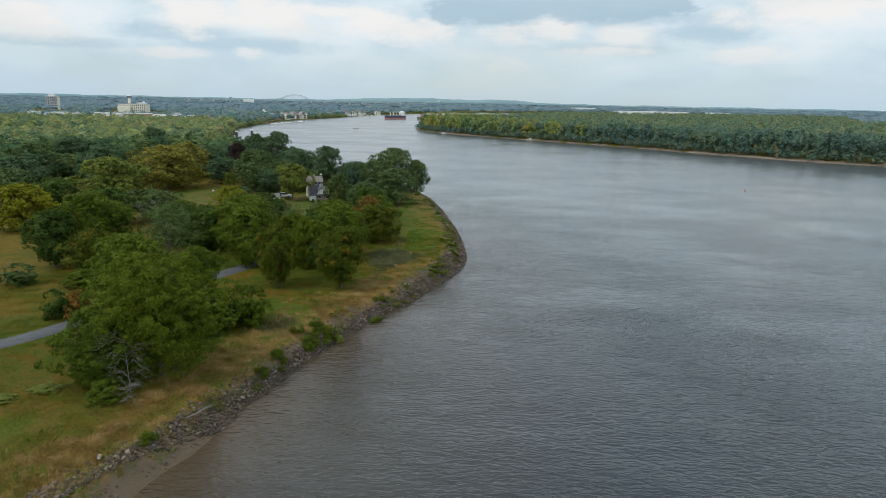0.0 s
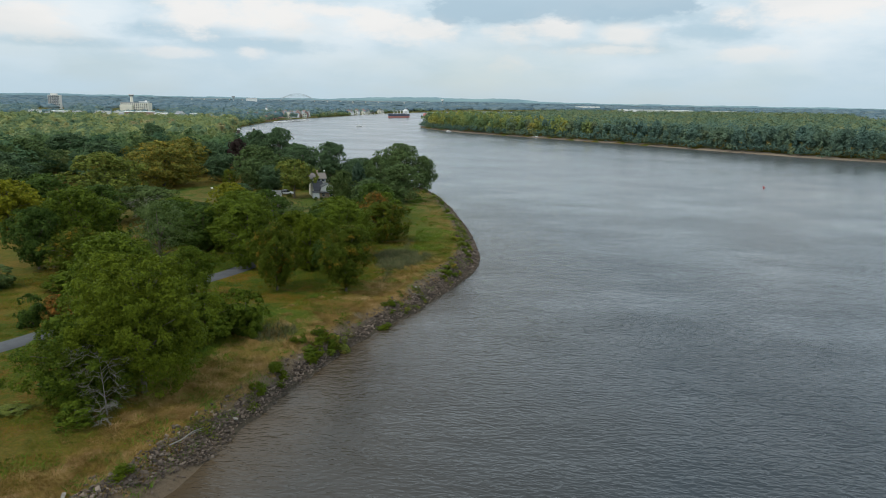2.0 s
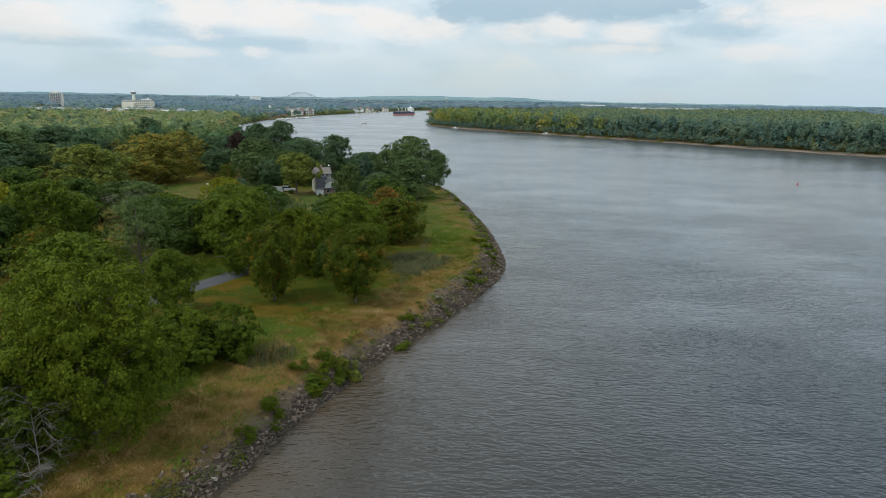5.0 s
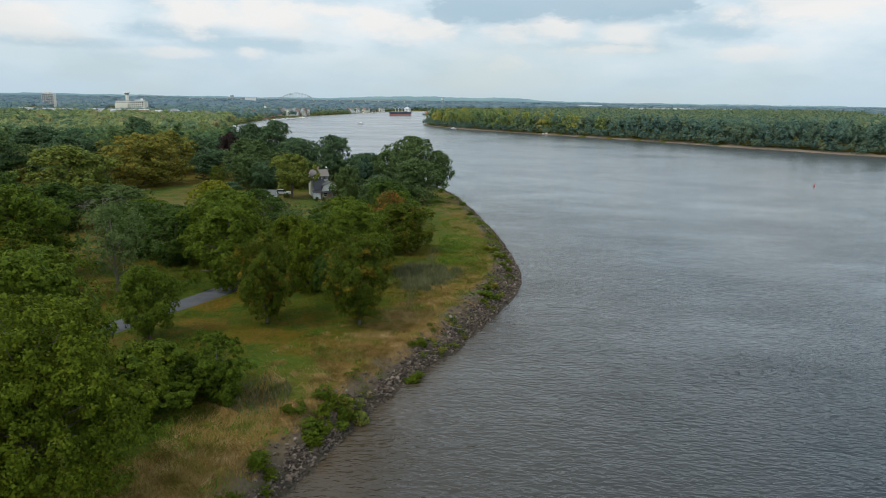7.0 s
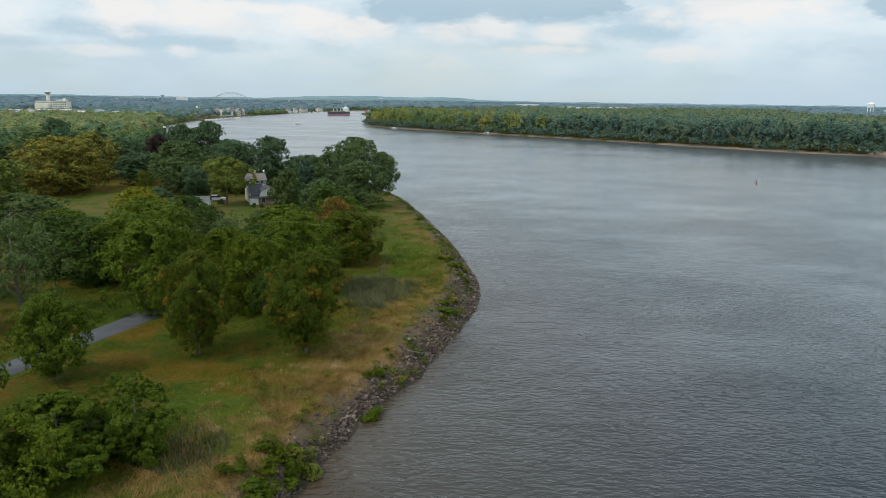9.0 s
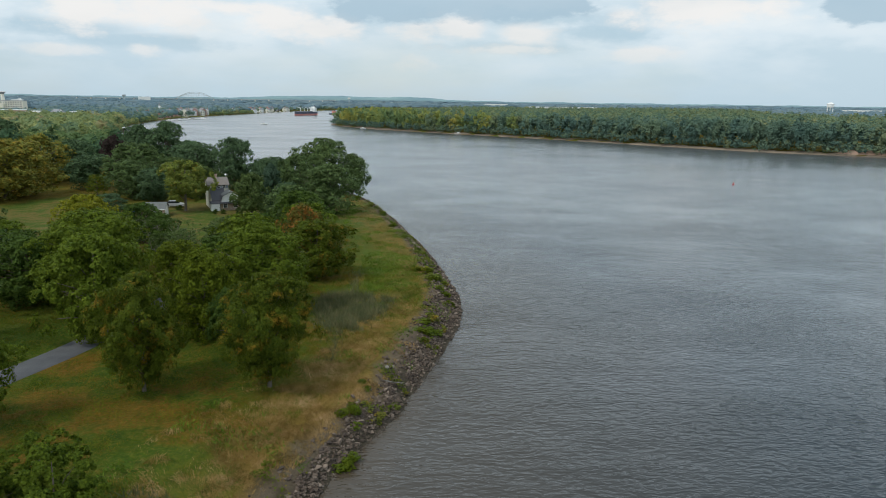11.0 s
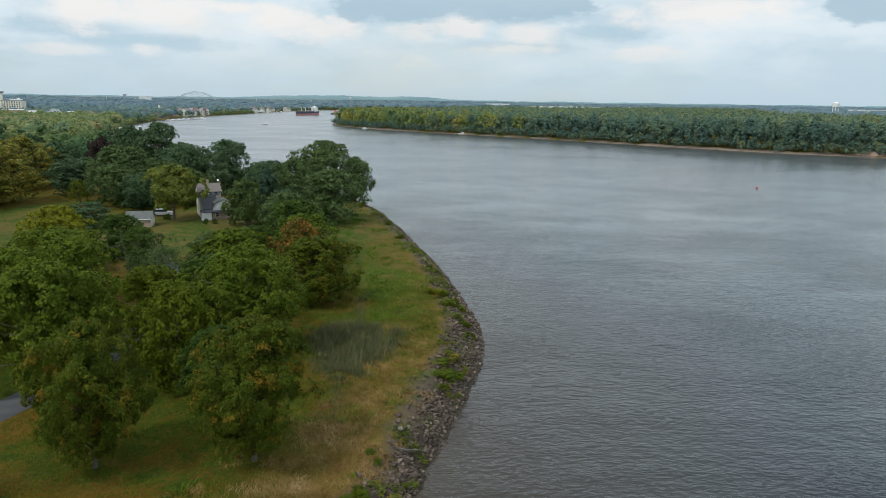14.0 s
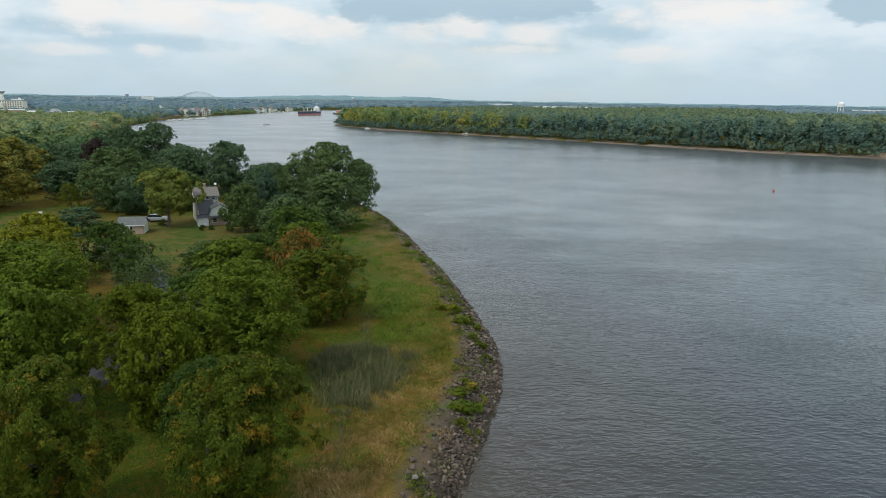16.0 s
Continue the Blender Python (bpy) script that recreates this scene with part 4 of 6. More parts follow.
def build_woods():
    rng = np.random.default_rng(5)
    # wood greens lightened and blued: haze lies in the colour
    green = [(0.0, (0.042, 0.090, 0.056)), (0.40, (0.088, 0.155, 0.076)), (0.75, (0.155, 0.225, 0.086)), (1.0, (0.25, 0.26, 0.085))]
    # sunlight from a cloud gap, and some haze, painted into these leaf tones
    pale = [(0.0, (0.105, 0.185, 0.125)), (0.35, (0.190, 0.260, 0.130)), (0.75, (0.340, 0.370, 0.145)), (1.0, (0.40, 0.310, 0.18))]
    # island greens made paler and bluer, haze put into the colour
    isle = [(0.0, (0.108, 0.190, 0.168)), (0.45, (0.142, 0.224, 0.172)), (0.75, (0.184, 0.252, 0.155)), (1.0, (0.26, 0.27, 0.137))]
    tip = [(0.0, (0.125, 0.215, 0.125)), (0.45, (0.215, 0.290, 0.120)), (0.75, (0.345, 0.365, 0.100)), (1.0, (0.47, 0.385, 0.09))]
    # far canopy: distance haze is put into the base colour
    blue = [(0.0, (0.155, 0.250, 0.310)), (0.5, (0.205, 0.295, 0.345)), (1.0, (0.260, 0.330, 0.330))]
    m_green, m_pale = woods_material("wood_canopy", green), woods_material("pale_wood_canopy", pale)
    m_tip = woods_material("island_tip_canopy", tip)
    m_isle, m_far = woods_material("haze_tinted_island_canopy", isle), woods_material("haze_tinted_far_canopy", blue, 0.03)
    # the town's two canopies carry painted haze as well
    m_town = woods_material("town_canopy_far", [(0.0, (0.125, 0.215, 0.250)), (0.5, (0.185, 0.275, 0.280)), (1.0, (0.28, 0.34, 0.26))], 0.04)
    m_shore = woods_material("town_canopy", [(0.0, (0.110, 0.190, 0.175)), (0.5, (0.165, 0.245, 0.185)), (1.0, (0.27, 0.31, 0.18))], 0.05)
    # olive island tops, lightened in colour for haze too
    m_top = woods_material("haze_tinted_island_top", [(0.0, (0.120, 0.195, 0.145)), (0.45, (0.170, 0.238, 0.142)), (0.75, (0.228, 0.268, 0.132)), (1.0, (0.29, 0.27, 0.13))])
    # wood behind the lawn and the meadow
    edge = lambda q: np.interp(q, [-320, -180, -130], [305, 290, 345]) + rng.normal(0, 16, len(q))
    px, py = scatter(-480, -60, 95, 430, 9.0, rng)
    d = inland(px, py, BANK + TOWN_SHORE)
    keep = (d > 4) & (py < edge(px)) & (((py > 240) & (px < -92)) | ((px < -128) & (py > 125)) | ((px < -105) & (py > 205))) & (px > -0.85 * py - 70)
    woods("wood", px[keep], py[keep], 13.0, 12.0, 300, 0.70, m_green, "dense green wood behind the meadow", 1, 0.56, -0.35)
    px, py = scatter(-800, -90, 270, 705, 9.5, rng)
    d = inland(px, py, BANK + TOWN_SHORE)
    keep = (d > 4) & (py > edge(px)) & (px > -0.85 * py - 80)
    woods("pale_wood", px[keep], py[keep], 12.0, 12.0, 115, 0.95, m_pale, "yellow-green flat woodland, lightened in colour as if sunlit", 2, 0.66, -0.2)
    px, py = scatter(-290, -90, 300, 1600, 4.4, rng)
    d = inland(px, py, BANK + TOWN_SHORE)
    keep = (d > 0.8) & (d < 9) & ((py < 850) | ((py > 1095) & (py < 1275)))
    woods("shore_scrub", px[keep], py[keep], 5.5, 6.0, 60, 0.8, m_pale, "pale green scrub along the far shore", 15, 0.0)
    px, py = scatter(-1500, -250, 720, 1500, 15.0, rng)
    d = inland(px, py, BANK + TOWN_SHORE)
    keep = (d > 10) & (px > -0.85 * py - 80) & ((np.abs(py - 820) > 75) | (rng.uniform(0, 1, len(px)) < 0.6))
    keep &= ~((px > -640) & (px < -330) & (py < 890)) & ~((py > 950) & (np.abs(px + 0.527 * py) < 60)) & ~((py > 950) & (np.abs(px + 0.655 * py) < 36))      # open ground before the tall buildings
    woods("town_trees", px[keep], py[keep], 10.0, 15.0, 16, 1.7, m_town, "trees between the town's roofs, tinted blue-green by painted haze", 9, 0.72, -0.2)
    px, py = scatter(-480, 60, 690, 1750, 12.0, rng)
    d = inland(px, py, BANK + TOWN_SHORE)
    quay = (d < 28) & (((py > 975) & (py < 1090)) | ((py > 1280) & (py < 1510)))          # house fronts stand open to the water
    keep = (d > 2.5) & (d < 100) & (rng.uniform(0, 1, len(px)) < np.where(quay, 0.2, np.where((d < 60) & (py > 860), 0.45, 0.9)))
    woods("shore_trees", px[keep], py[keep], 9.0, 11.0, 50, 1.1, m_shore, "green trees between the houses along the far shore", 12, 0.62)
    # the wooded island
    px, py = scatter(-80, 700, 240, 900, 7.4, rng)
    d = inland(px, py, ISLAND)
    keep = (d > 4.5) & (d < 62) & (px < 0.95 * py + 120)
    west = keep & (px + rng.normal(0, 45, len(px)) < 75)
    tall = lambda q: np.interp(q, [0, 160, 300], [16.8, 17.2, 18.5])
    woods("island_wood", px[west], py[west], tall(px[west]), 10.5, 330, 0.78, m_tip, "yellow-green trees at the tip of the island", 8, 0.0)
    for a0, a1, sprays, reach in ((0, 22, 540, -0.9), (22, 62, 160, -0.1)):
        k = keep & ~west & (d > a0) & (d <= a1)
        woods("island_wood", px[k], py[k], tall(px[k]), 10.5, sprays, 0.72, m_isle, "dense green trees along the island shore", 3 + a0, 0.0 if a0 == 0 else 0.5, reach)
    px, py = scatter(-80, 700, 240, 900, 4.0, rng)
    d = inland(px, py, ISLAND)
    keep = (d > 1.6) & (d < 10) & (px < 0.95 * py + 120)
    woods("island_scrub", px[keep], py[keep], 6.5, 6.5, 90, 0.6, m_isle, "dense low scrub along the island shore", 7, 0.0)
    px, py = scatter(-80, 1500, 300, 1500, 13.0, rng)
    d = inland(px, py, ISLAND)
    keep = (((d > 60) & (d < 520)) | ((py > 870) & (d > 5) & (d <= 60))) & (px < 0.95 * py + 120)
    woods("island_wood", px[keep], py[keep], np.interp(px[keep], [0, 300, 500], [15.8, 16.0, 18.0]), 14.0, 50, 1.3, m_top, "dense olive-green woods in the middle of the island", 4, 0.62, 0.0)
    # low country to the skyline
    px, py = scatter(-4000, 4000, 1250, 4850, 28.0, rng)
    d = np.maximum(inland(px, py, BANK + TOWN_SHORE), inland(px, py, ISLAND))
    keep = (d > 7) & ((py < 1900) | (rng.uniform(0, 1, len(px)) < 0.20)) & (np.abs(px) < 0.78 * py + 50) & (np.hypot(px, py) < 4850)
    keep &= ~((py > 1600) & (py < 2330) & (px > 0.19 * py) & (px < 0.31 * py))         # open fields before the warehouses
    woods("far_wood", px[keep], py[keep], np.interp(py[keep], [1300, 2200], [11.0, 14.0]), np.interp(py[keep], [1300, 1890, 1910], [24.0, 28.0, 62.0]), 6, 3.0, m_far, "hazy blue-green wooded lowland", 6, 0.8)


build_woods()

# ---- building helpers ----


def part(name, bm, mat, parent=None, label=""):
    me = bpy.data.meshes.new(name)
    bm.normal_update()
    bm.to_mesh(me)
    bm.free()
    me.materials.append(mat)
    o = new(name, me)
    if parent:
        o.parent = parent
    return tagged(o, label)


def thing(name, m, label, category, group=""):
    e = tagged(new(name), label, category, group)
    e.empty_display_size = 0.3
    e.matrix_basis = m
    return e


def box(bm, x0, x1, y0, y1, z0, z1, bevel=0.0):
    r = bmesh.ops.create_cube(bm, size=1.0, matrix=Matrix.LocRotScale(((x0 + x1) / 2, (y0 + y1) / 2, (z0 + z1) / 2), None, (x1 - x0, y1 - y0, z1 - z0)))
    if bevel:
        bmesh.ops.bevel(bm, geom=list({e for v in r["verts"] for e in v.link_edges}), offset=bevel, segments=1, affect="EDGES")
    return bm


def boxes(*dims, bevel=0.0):
    bm = bmesh.new()
    for d in dims:
        box(bm, *d, bevel=bevel)
    return bm


def prism(profile, a0, a1, axis="y"):
    """A profile of (across, up) pairs pushed along an axis."""
    bm = bmesh.new()
    rings = []
    for a in (a0, a1):
        rings.append([bm.verts.new((p, a, q) if axis == "y" else (a, p, q)) for p, q in profile])
    n = len(profile)
    for i in range(n):
        bm.faces.new((rings[0][i], rings[0][(i + 1) % n], rings[1][(i + 1) % n], rings[1][i]))
    bm.faces.new(rings[0][::-1])
    bm.faces.new(rings[1])
    bmesh.ops.recalc_face_normals(bm, faces=bm.faces)
    return bm


def cylinder(r0, r1, z0, z1, sides=12, x=0.0, y=0.0):
    bm = bmesh.new()
    bmesh.ops.create_cone(bm, cap_ends=True, segments=sides, radius1=r0, radius2=r1, depth=z1 - z0, matrix=Matrix.Translation((x, y, (z0 + z1) / 2)))
    return bm


def slab(a, b, thick):
    """A flat board through four corners given low-left, low-right, high-right, high-left, made thick downwards."""
    bm = bmesh.new()
    top = [bm.verts.new(p) for p in a]
    bot = [bm.verts.new((p[0], p[1], p[2] - thick)) for p in a]
    bm.faces.new(top)
    bm.faces.new(bot[::-1])
    for i in range(4):
        j = (i + 1) % 4
        bm.faces.new((top[i], bot[i], bot[j], top[j]))
    bmesh.ops.recalc_face_normals(bm, faces=bm.faces)
    return bm


def glass_material(name):
    m, nt, p = material(name, 0.08, 0.6)
    n = noise_node(nt, 0.8, 2)
    nt.links.new(mix_node(nt, n, (0.015, 0.02, 0.025), (0.05, 0.06, 0.07)), p.inputs["Base Color"])
    return m


def lapped(name, c1, c2, pitch=0.14):
    """Painted boards or panels: courses in relief, weathered paint."""
    m, nt, p = material(name, 0.6, 0.3)
    col = mix_node(nt, noise_node(nt, 1.3, 5, 0.65), c1, c2)
    nt.links.new(col, p.inputs["Base Color"])
    w = nt.nodes.new("ShaderNodeTexWave")
    w.wave_type, w.bands_direction, w.wave_profile = "BANDS", "Z", "SAW"
    w.inputs["Scale"].default_value = 0.314 / pitch
    co = nt.nodes.new("ShaderNodeTexCoord")
    nt.links.new(co.outputs["Object"], w.inputs["Vector"])
    bump_node(nt, p, w.outputs["Fac"], 0.5, 0.02)
    return m


def brick_material(name, c1, c2, mortar):
    m, nt, p = material(name, 0.85, 0.2)
    b = nt.nodes.new("ShaderNodeTexBrick")
    b.inputs["Color1"].default_value, b.inputs["Color2"].default_value, b.inputs["Mortar"].default_value = (*c1, 1), (*c2, 1), (*mortar, 1)
    b.inputs["Scale"].default_value, b.inputs["Mortar Size"].default_value = 1.0, 0.012
    b.inputs["Brick Width"].default_value, b.inputs["Row Height"].default_value = 0.215, 0.075
    co, mp = nt.nodes.new("ShaderNodeTexCoord"), nt.nodes.new("ShaderNodeMapping")
    mp.inputs["Rotation"].default_value = (radians(90), 0, 0)
    nt.links.new(co.outputs["Object"], mp.inputs[0]); nt.links.new(mp.outputs[0], b.inputs["Vector"])
    col = mix_node(nt, range_node(nt, noise_node(nt, 1.5, 4), 0.3, 0.7, 0, 0.4), b.outputs[0], tuple(v * 0.6 for v in c1))
    nt.links.new(col, p.inputs["Base Color"])
    bump_node(nt, p, b.outputs["Fac"], -0.4, 0.01)
    return m


WHITE = lapped("white_siding", (0.66, 0.66, 0.63), (0.78, 0.78, 0.75))
CREAM = lapped("cream_siding", (0.56, 0.53, 0.45), (0.68, 0.65, 0.56))
GREYBLUE = lapped("blue_grey_siding", (0.22, 0.25, 0.30), (0.30, 0.33, 0.38))
TRIM = surface("white_trim", (0.68, 0.68, 0.66), (0.80, 0.80, 0.78), 2.0, 0.5, 0.4, 0.05)
BRICK = brick_material("tan_brick", (0.33, 0.21, 0.15), (0.42, 0.29, 0.20), (0.42, 0.38, 0.33))
SHINGLE_BROWN = lapped("brown_shingle", (0.13, 0.11, 0.095), (0.19, 0.165, 0.145), 0.16)
SHINGLE_DARK = lapped("dark_shingle", (0.045, 0.045, 0.055), (0.08, 0.08, 0.09), 0.16)
TIN = surface("dull_tin_roof", (0.10, 0.108, 0.105), (0.165, 0.172, 0.162), 1.2, 0.75, 0.3, 0.1, 9, 0.0)
GLASS = glass_material("window_glass")
ASPHALT = surface("asphalt", (0.085, 0.088, 0.095), (0.12, 0.123, 0.13), 0.6, 0.9, 0.2, 0.4, 30)


def rock_material():
    m, nt, p = material("riprap_stone", 0.88, 0.25)
    each = nt.nodes.new("ShaderNodeObjectInfo").outputs["Random"]
    isle = nt.nodes.new("ShaderNodeNewGeometry").outputs["Random Per Island"]
    v = math_node(nt, "FRACT", math_node(nt, "ADD", each, isle), 0.0)
    col = ramp_node(nt, v, [(0.0, (0.042, 0.030, 0.024)), (0.5, (0.108, 0.078, 0.058)), (0.85, (0.160, 0.120, 0.092)), (1.0, (0.25, 0.195, 0.155))])
    stain = world_noise(nt, 3.0, 5, 0.65)
    col = mix_node(nt, range_node(nt, stain, 0.4, 0.75, 0, 0.6), col, (0.075, 0.065, 0.055))
    g = nt.nodes.new("ShaderNodeNewGeometry")
    sp = nt.nodes.new("ShaderNodeSeparateXYZ")
    nt.links.new(g.outputs["Position"], sp.inputs[0])
    wet = range_node(nt, math_node(nt, "ADD", sp.outputs[2], math_node(nt, "MULTIPLY", stain, 0.3)), 0.12, 0.42, 0.6, 0.0)
    col = mix_node(nt, wet, col, (0.035, 0.034, 0.028))      # tide stain
    nt.links.new(col, p.inputs["Base Color"])
    bump_node(nt, p, world_noise(nt, 12, 4, 0.6), 0.5, 0.04)
    return m


ROCK = rock_material()
PALE_ROCK = surface("pale_stone", (0.20, 0.18, 0.155), (0.30, 0.275, 0.24), 2, 0.85, 0.2, 0.3)


def shore_point(d_lo, d_hi, y0, y1, n, rng, x0=-45.0, x1=14.0):
    """Random places in a belt along the bank."""
    px, py = rng.uniform(x0, x1, n), rng.uniform(y0, y1, n)
    d = inland(px, py, BANK + TOWN_SHORE)
    k = (d > d_lo) & (d < d_hi)
    return px[k], py[k], d[k]


def build_lane():
    line = [(-92, 8), (-72, 28), (-58, 44), (-46.5, 58.5), (-42.0, 68), (-38.2, 81), (-34.6, 92), (-31.4, 101), (-28.0, 112), (-26.8, 124), (-30, 138), (-38, 152), (-46, 164), (-50, 174)]
    pts = []
    for k in range(len(line) - 1):
        p = [Vector((*line[min(max(k + o, 0), len(line) - 1)], 0)) for o in (-1, 0, 1, 2)]
        for s in range(8):
            t = s / 8
            pts.append(0.5 * ((2 * p[1]) + (p[2] - p[0]) * t + (2 * p[0] - 5 * p[1] + 4 * p[2] - p[3]) * t * t + (3 * p[1] - p[0] - 3 * p[2] + p[3]) * t ** 3))
    rows = []
    for k in range(len(pts)):
        f = (pts[min(k + 1, len(pts) - 1)] - pts[max(k - 1, 0)]).normalized()
        side = Vector((f.y, -f.x, 0))
        rows.append([pts[k] + side * w for w in (-1.75, -1.55, 0, 1.55, 1.75)])
    X = np.array([[p.x for p in r] for r in rows]); Y = np.array([[p.y for p in r] for r in rows])
    Z = land(X, Y)[0] + np.array([-0.12, 0.09, 0.13, 0.09, -0.12])
    tagged(new("road", grid_mesh("road", X, Y, Z, ASPHALT)), "narrow grey asphalt lane through the meadow", "lane", kind="structure")


build_lane()

# ---- house, shed, car ----


def window(parent, x, z, w, h, y, name="window"):
    f = part(name, boxes((x - w / 2 - 0.08, x + w / 2 + 0.08, y - 0.07, y + 0.02, z - 0.08, z), (x - w / 2 - 0.08, x + w / 2 + 0.08, y - 0.06, y + 0.02, z + h, z + h + 0.09),
                         (x - w / 2 - 0.08, x - w / 2, y - 0.055, y + 0.02, z, z + h), (x + w / 2, x + w / 2 + 0.08, y - 0.055, y + 0.02, z, z + h),
                         (x - w / 2, x + w / 2, y - 0.045, y + 0.02, z + h / 2 - 0.03, z + h / 2 + 0.03)), TRIM, parent)
    part("pane", boxes((x - w / 2, x + w / 2, y - 0.025, y + 0.015, z, z + h)), GLASS, f, "dark glass pane")
    return f


def build_house():
    z = float(land(-40.4, 190)[0])
    h = thing("house", pose(-39.8, 190.0, z, 0, 0, 22) @ Matrix.Diagonal((0.88, 0.95, 0.88, 1)), "two-storey white and cream wooden house among trees", "house")
    part("wall", prism([(-2.2, -0.3), (2.8, -0.3), (2.8, 6.1), (-2.2, 6.1)], 1.5, 7.5), CREAM, h, "cream clapboard walls")
    part("gable", prism([(1.5, 6.1), (7.5, 6.1), (4.5, 7.45)], -2.19, 2.79, "x"), CREAM, h)
    for s in (1.1, 7.9):
        part("roof", slab([(-2.5, s, 6.0), (3.1, s, 6.0), (3.1, 4.5, 7.65), (-2.5, 4.5, 7.65)], None, 0.18), SHINGLE_BROWN, h, "grey-brown shingle roof")
    part("upper_wall", boxes((-0.9, 2.7, 1.38, 1.49, 5.0, 6.0)), GREYBLUE, h, "blue-grey upper wall")
    for x in (0.4, 1.7):
        window(h, x, 5.2, 0.75, 0.65, 1.38)
    part("chimney", boxes((0.0, 0.55, 4.25, 4.8, 7.2, 8.3), (-0.07, 0.62, 4.18, 4.87, 8.3, 8.42)), BRICK, h, "brick chimney")
    part("low_roof", slab([(-1.9, -2.2, 2.45), (1.6, -2.2, 2.45), (1.6, 1.49, 5.2), (-1.9, 1.49, 5.2)], None, 0.16), SHINGLE_DARK, h, "dark slate-coloured lean-to roof")
    part("side_wall", prism([(-2.0, -0.3), (1.48, -0.3), (1.48, 5.0), (-2.0, 2.35)], -1.75, 1.4, "x"), CREAM, h, "cream clapboard wall")
    part("wing_wall", boxes((0.0, 5.0, -3.6, 1.2, -0.3, 2.1)), BRICK, h, "tan brick ground floor")
    part("wing_gable", prism([(0.0, 2.1), (0.6, 3.7), (2.5, 4.6), (4.4, 3.7), (5.0, 2.1)], -3.59, 1.15), WHITE, h, "white gambrel gable")
    for a, b in (((-0.2, 2.0), (0.5, 3.82)), ((0.5, 3.82), (2.5, 4.8)), ((2.5, 4.8), (4.5, 3.82)), ((4.5, 3.82), (5.2, 2.0))):
        part("wing_roof", slab([(a[0], -3.8, a[1]), (b[0], -3.8, b[1]), (b[0], 1.3, b[1]), (a[0], 1.3, a[1])], None, 0.12), SHINGLE_DARK if a[0] < 0 else TIN, h, "gambrel roof slope")
    part("porch_roof", slab([(-0.2, -4.4, 1.95), (5.2, -4.4, 1.95), (5.2, -3.55, 2.25), (-0.2, -3.55, 2.25)], None, 0.08), SHINGLE_DARK, h, "dark porch roof")
    window(h, 1.1, 0.75, 0.9, 0.95, -3.6)
    window(h, 3.6, 0.75, 0.9, 0.95, -3.6)
    window(h, 2.5, 2.6, 0.8, 0.95, -3.59)
    part("annex", boxes((-2.4, -0.25, -4.0, -2.02, -0.3, 1.95)), WHITE, h, "white lean-to with double doors")
    part("annex_roof", slab([(-2.55, -4.2, 1.98), (-0.15, -4.2, 1.98), (-0.15, -1.9, 2.3), (-2.55, -1.9, 2.3)], None, 0.08), SHINGLE_DARK, h)
    for x in (-1.85, -0.8):
        d = part("door", boxes((x - 0.42, x + 0.42, -4.06, -4.0, 0.0, 1.8), bevel=0.01), TRIM, h, "white panelled door")
        part("handle", boxes((x + 0.3, x + 0.36, -4.12, -4.06, 0.85, 1.0)), SHINGLE_DARK, d)
    d = thing("satellite_dish", h.matrix_basis @ pose(2.7, 4.4, 7.5), "small white satellite dish on the roof ridge", "dish")
    bm = cylinder(0.08, 0.27, 0.0, 0.08, 12)
    bmesh.ops.rotate(bm, cent=(0, 0, 0), matrix=Matrix.Rotation(radians(65), 3, "X"), verts=bm.verts)
    bmesh.ops.translate(bm, vec=(0, 0, 0.75), verts=bm.verts)
    part("bowl", bm, TRIM, d)
    part("mast", cylinder(0.03, 0.03, -0.1, 0.75, 8), TIN, d)


def build_shed():
    z = float(land(-50.6, 180)[0])
    h = thing("shed", pose(-50.4, 180.0, z, 0, 0, 6) @ Matrix.Diagonal((0.88, 0.9, 0.84, 1)), "small brick shed with dull tin gable roof on the lawn", "shed")
    part("front_wall", boxes((-2.5, 2.5, -1.9, -1.7, -0.3, 2.1)), BRICK, h, "tan brick front wall")
    part("back_wall", boxes((-2.5, 2.5, 1.7, 1.9, -0.3, 2.1)), BRICK, h)
    for x in (-2.5, 2.3):
        part("side_wall", prism([(-1.69, -0.3), (1.69, -0.3), (1.69, 2.1), (0, 3.3), (-1.69, 2.1)], x, x + 0.2, "x"), WHITE, h, "white boarded side wall")
    for s in (-1, 1):
        part("roof", slab([(-2.8, s * 2.2, 1.95), (2.8, s * 2.2, 1.95), (2.8, 0, 3.45), (-2.8, 0, 3.45)], None, 0.08), TIN, h, "weathered tin roof")
        part("fascia", boxes((-2.8, 2.8, s * 2.2 - 0.04, s * 2.2 + 0.04, 1.74, 1.93)), TRIM, h, "white fascia board")
    window(h, 0.1, 0.9, 0.55, 0.8, -1.9)
    b = thing("barrel", pose(-55.6, 182.0, float(land(-55.6, 182.0)[0])), "blue plastic barrel on the lawn", "barrel")
    part("body", cylinder(0.29, 0.29, 0.0, 0.88, 16), surface("blue_plastic", (0.02, 0.08, 0.30), (0.03, 0.11, 0.36), 2, 0.4, 0.5, 0.05), b)
    part("lid", cylinder(0.30, 0.28, 0.88, 0.93, 16), SHINGLE_DARK, b)


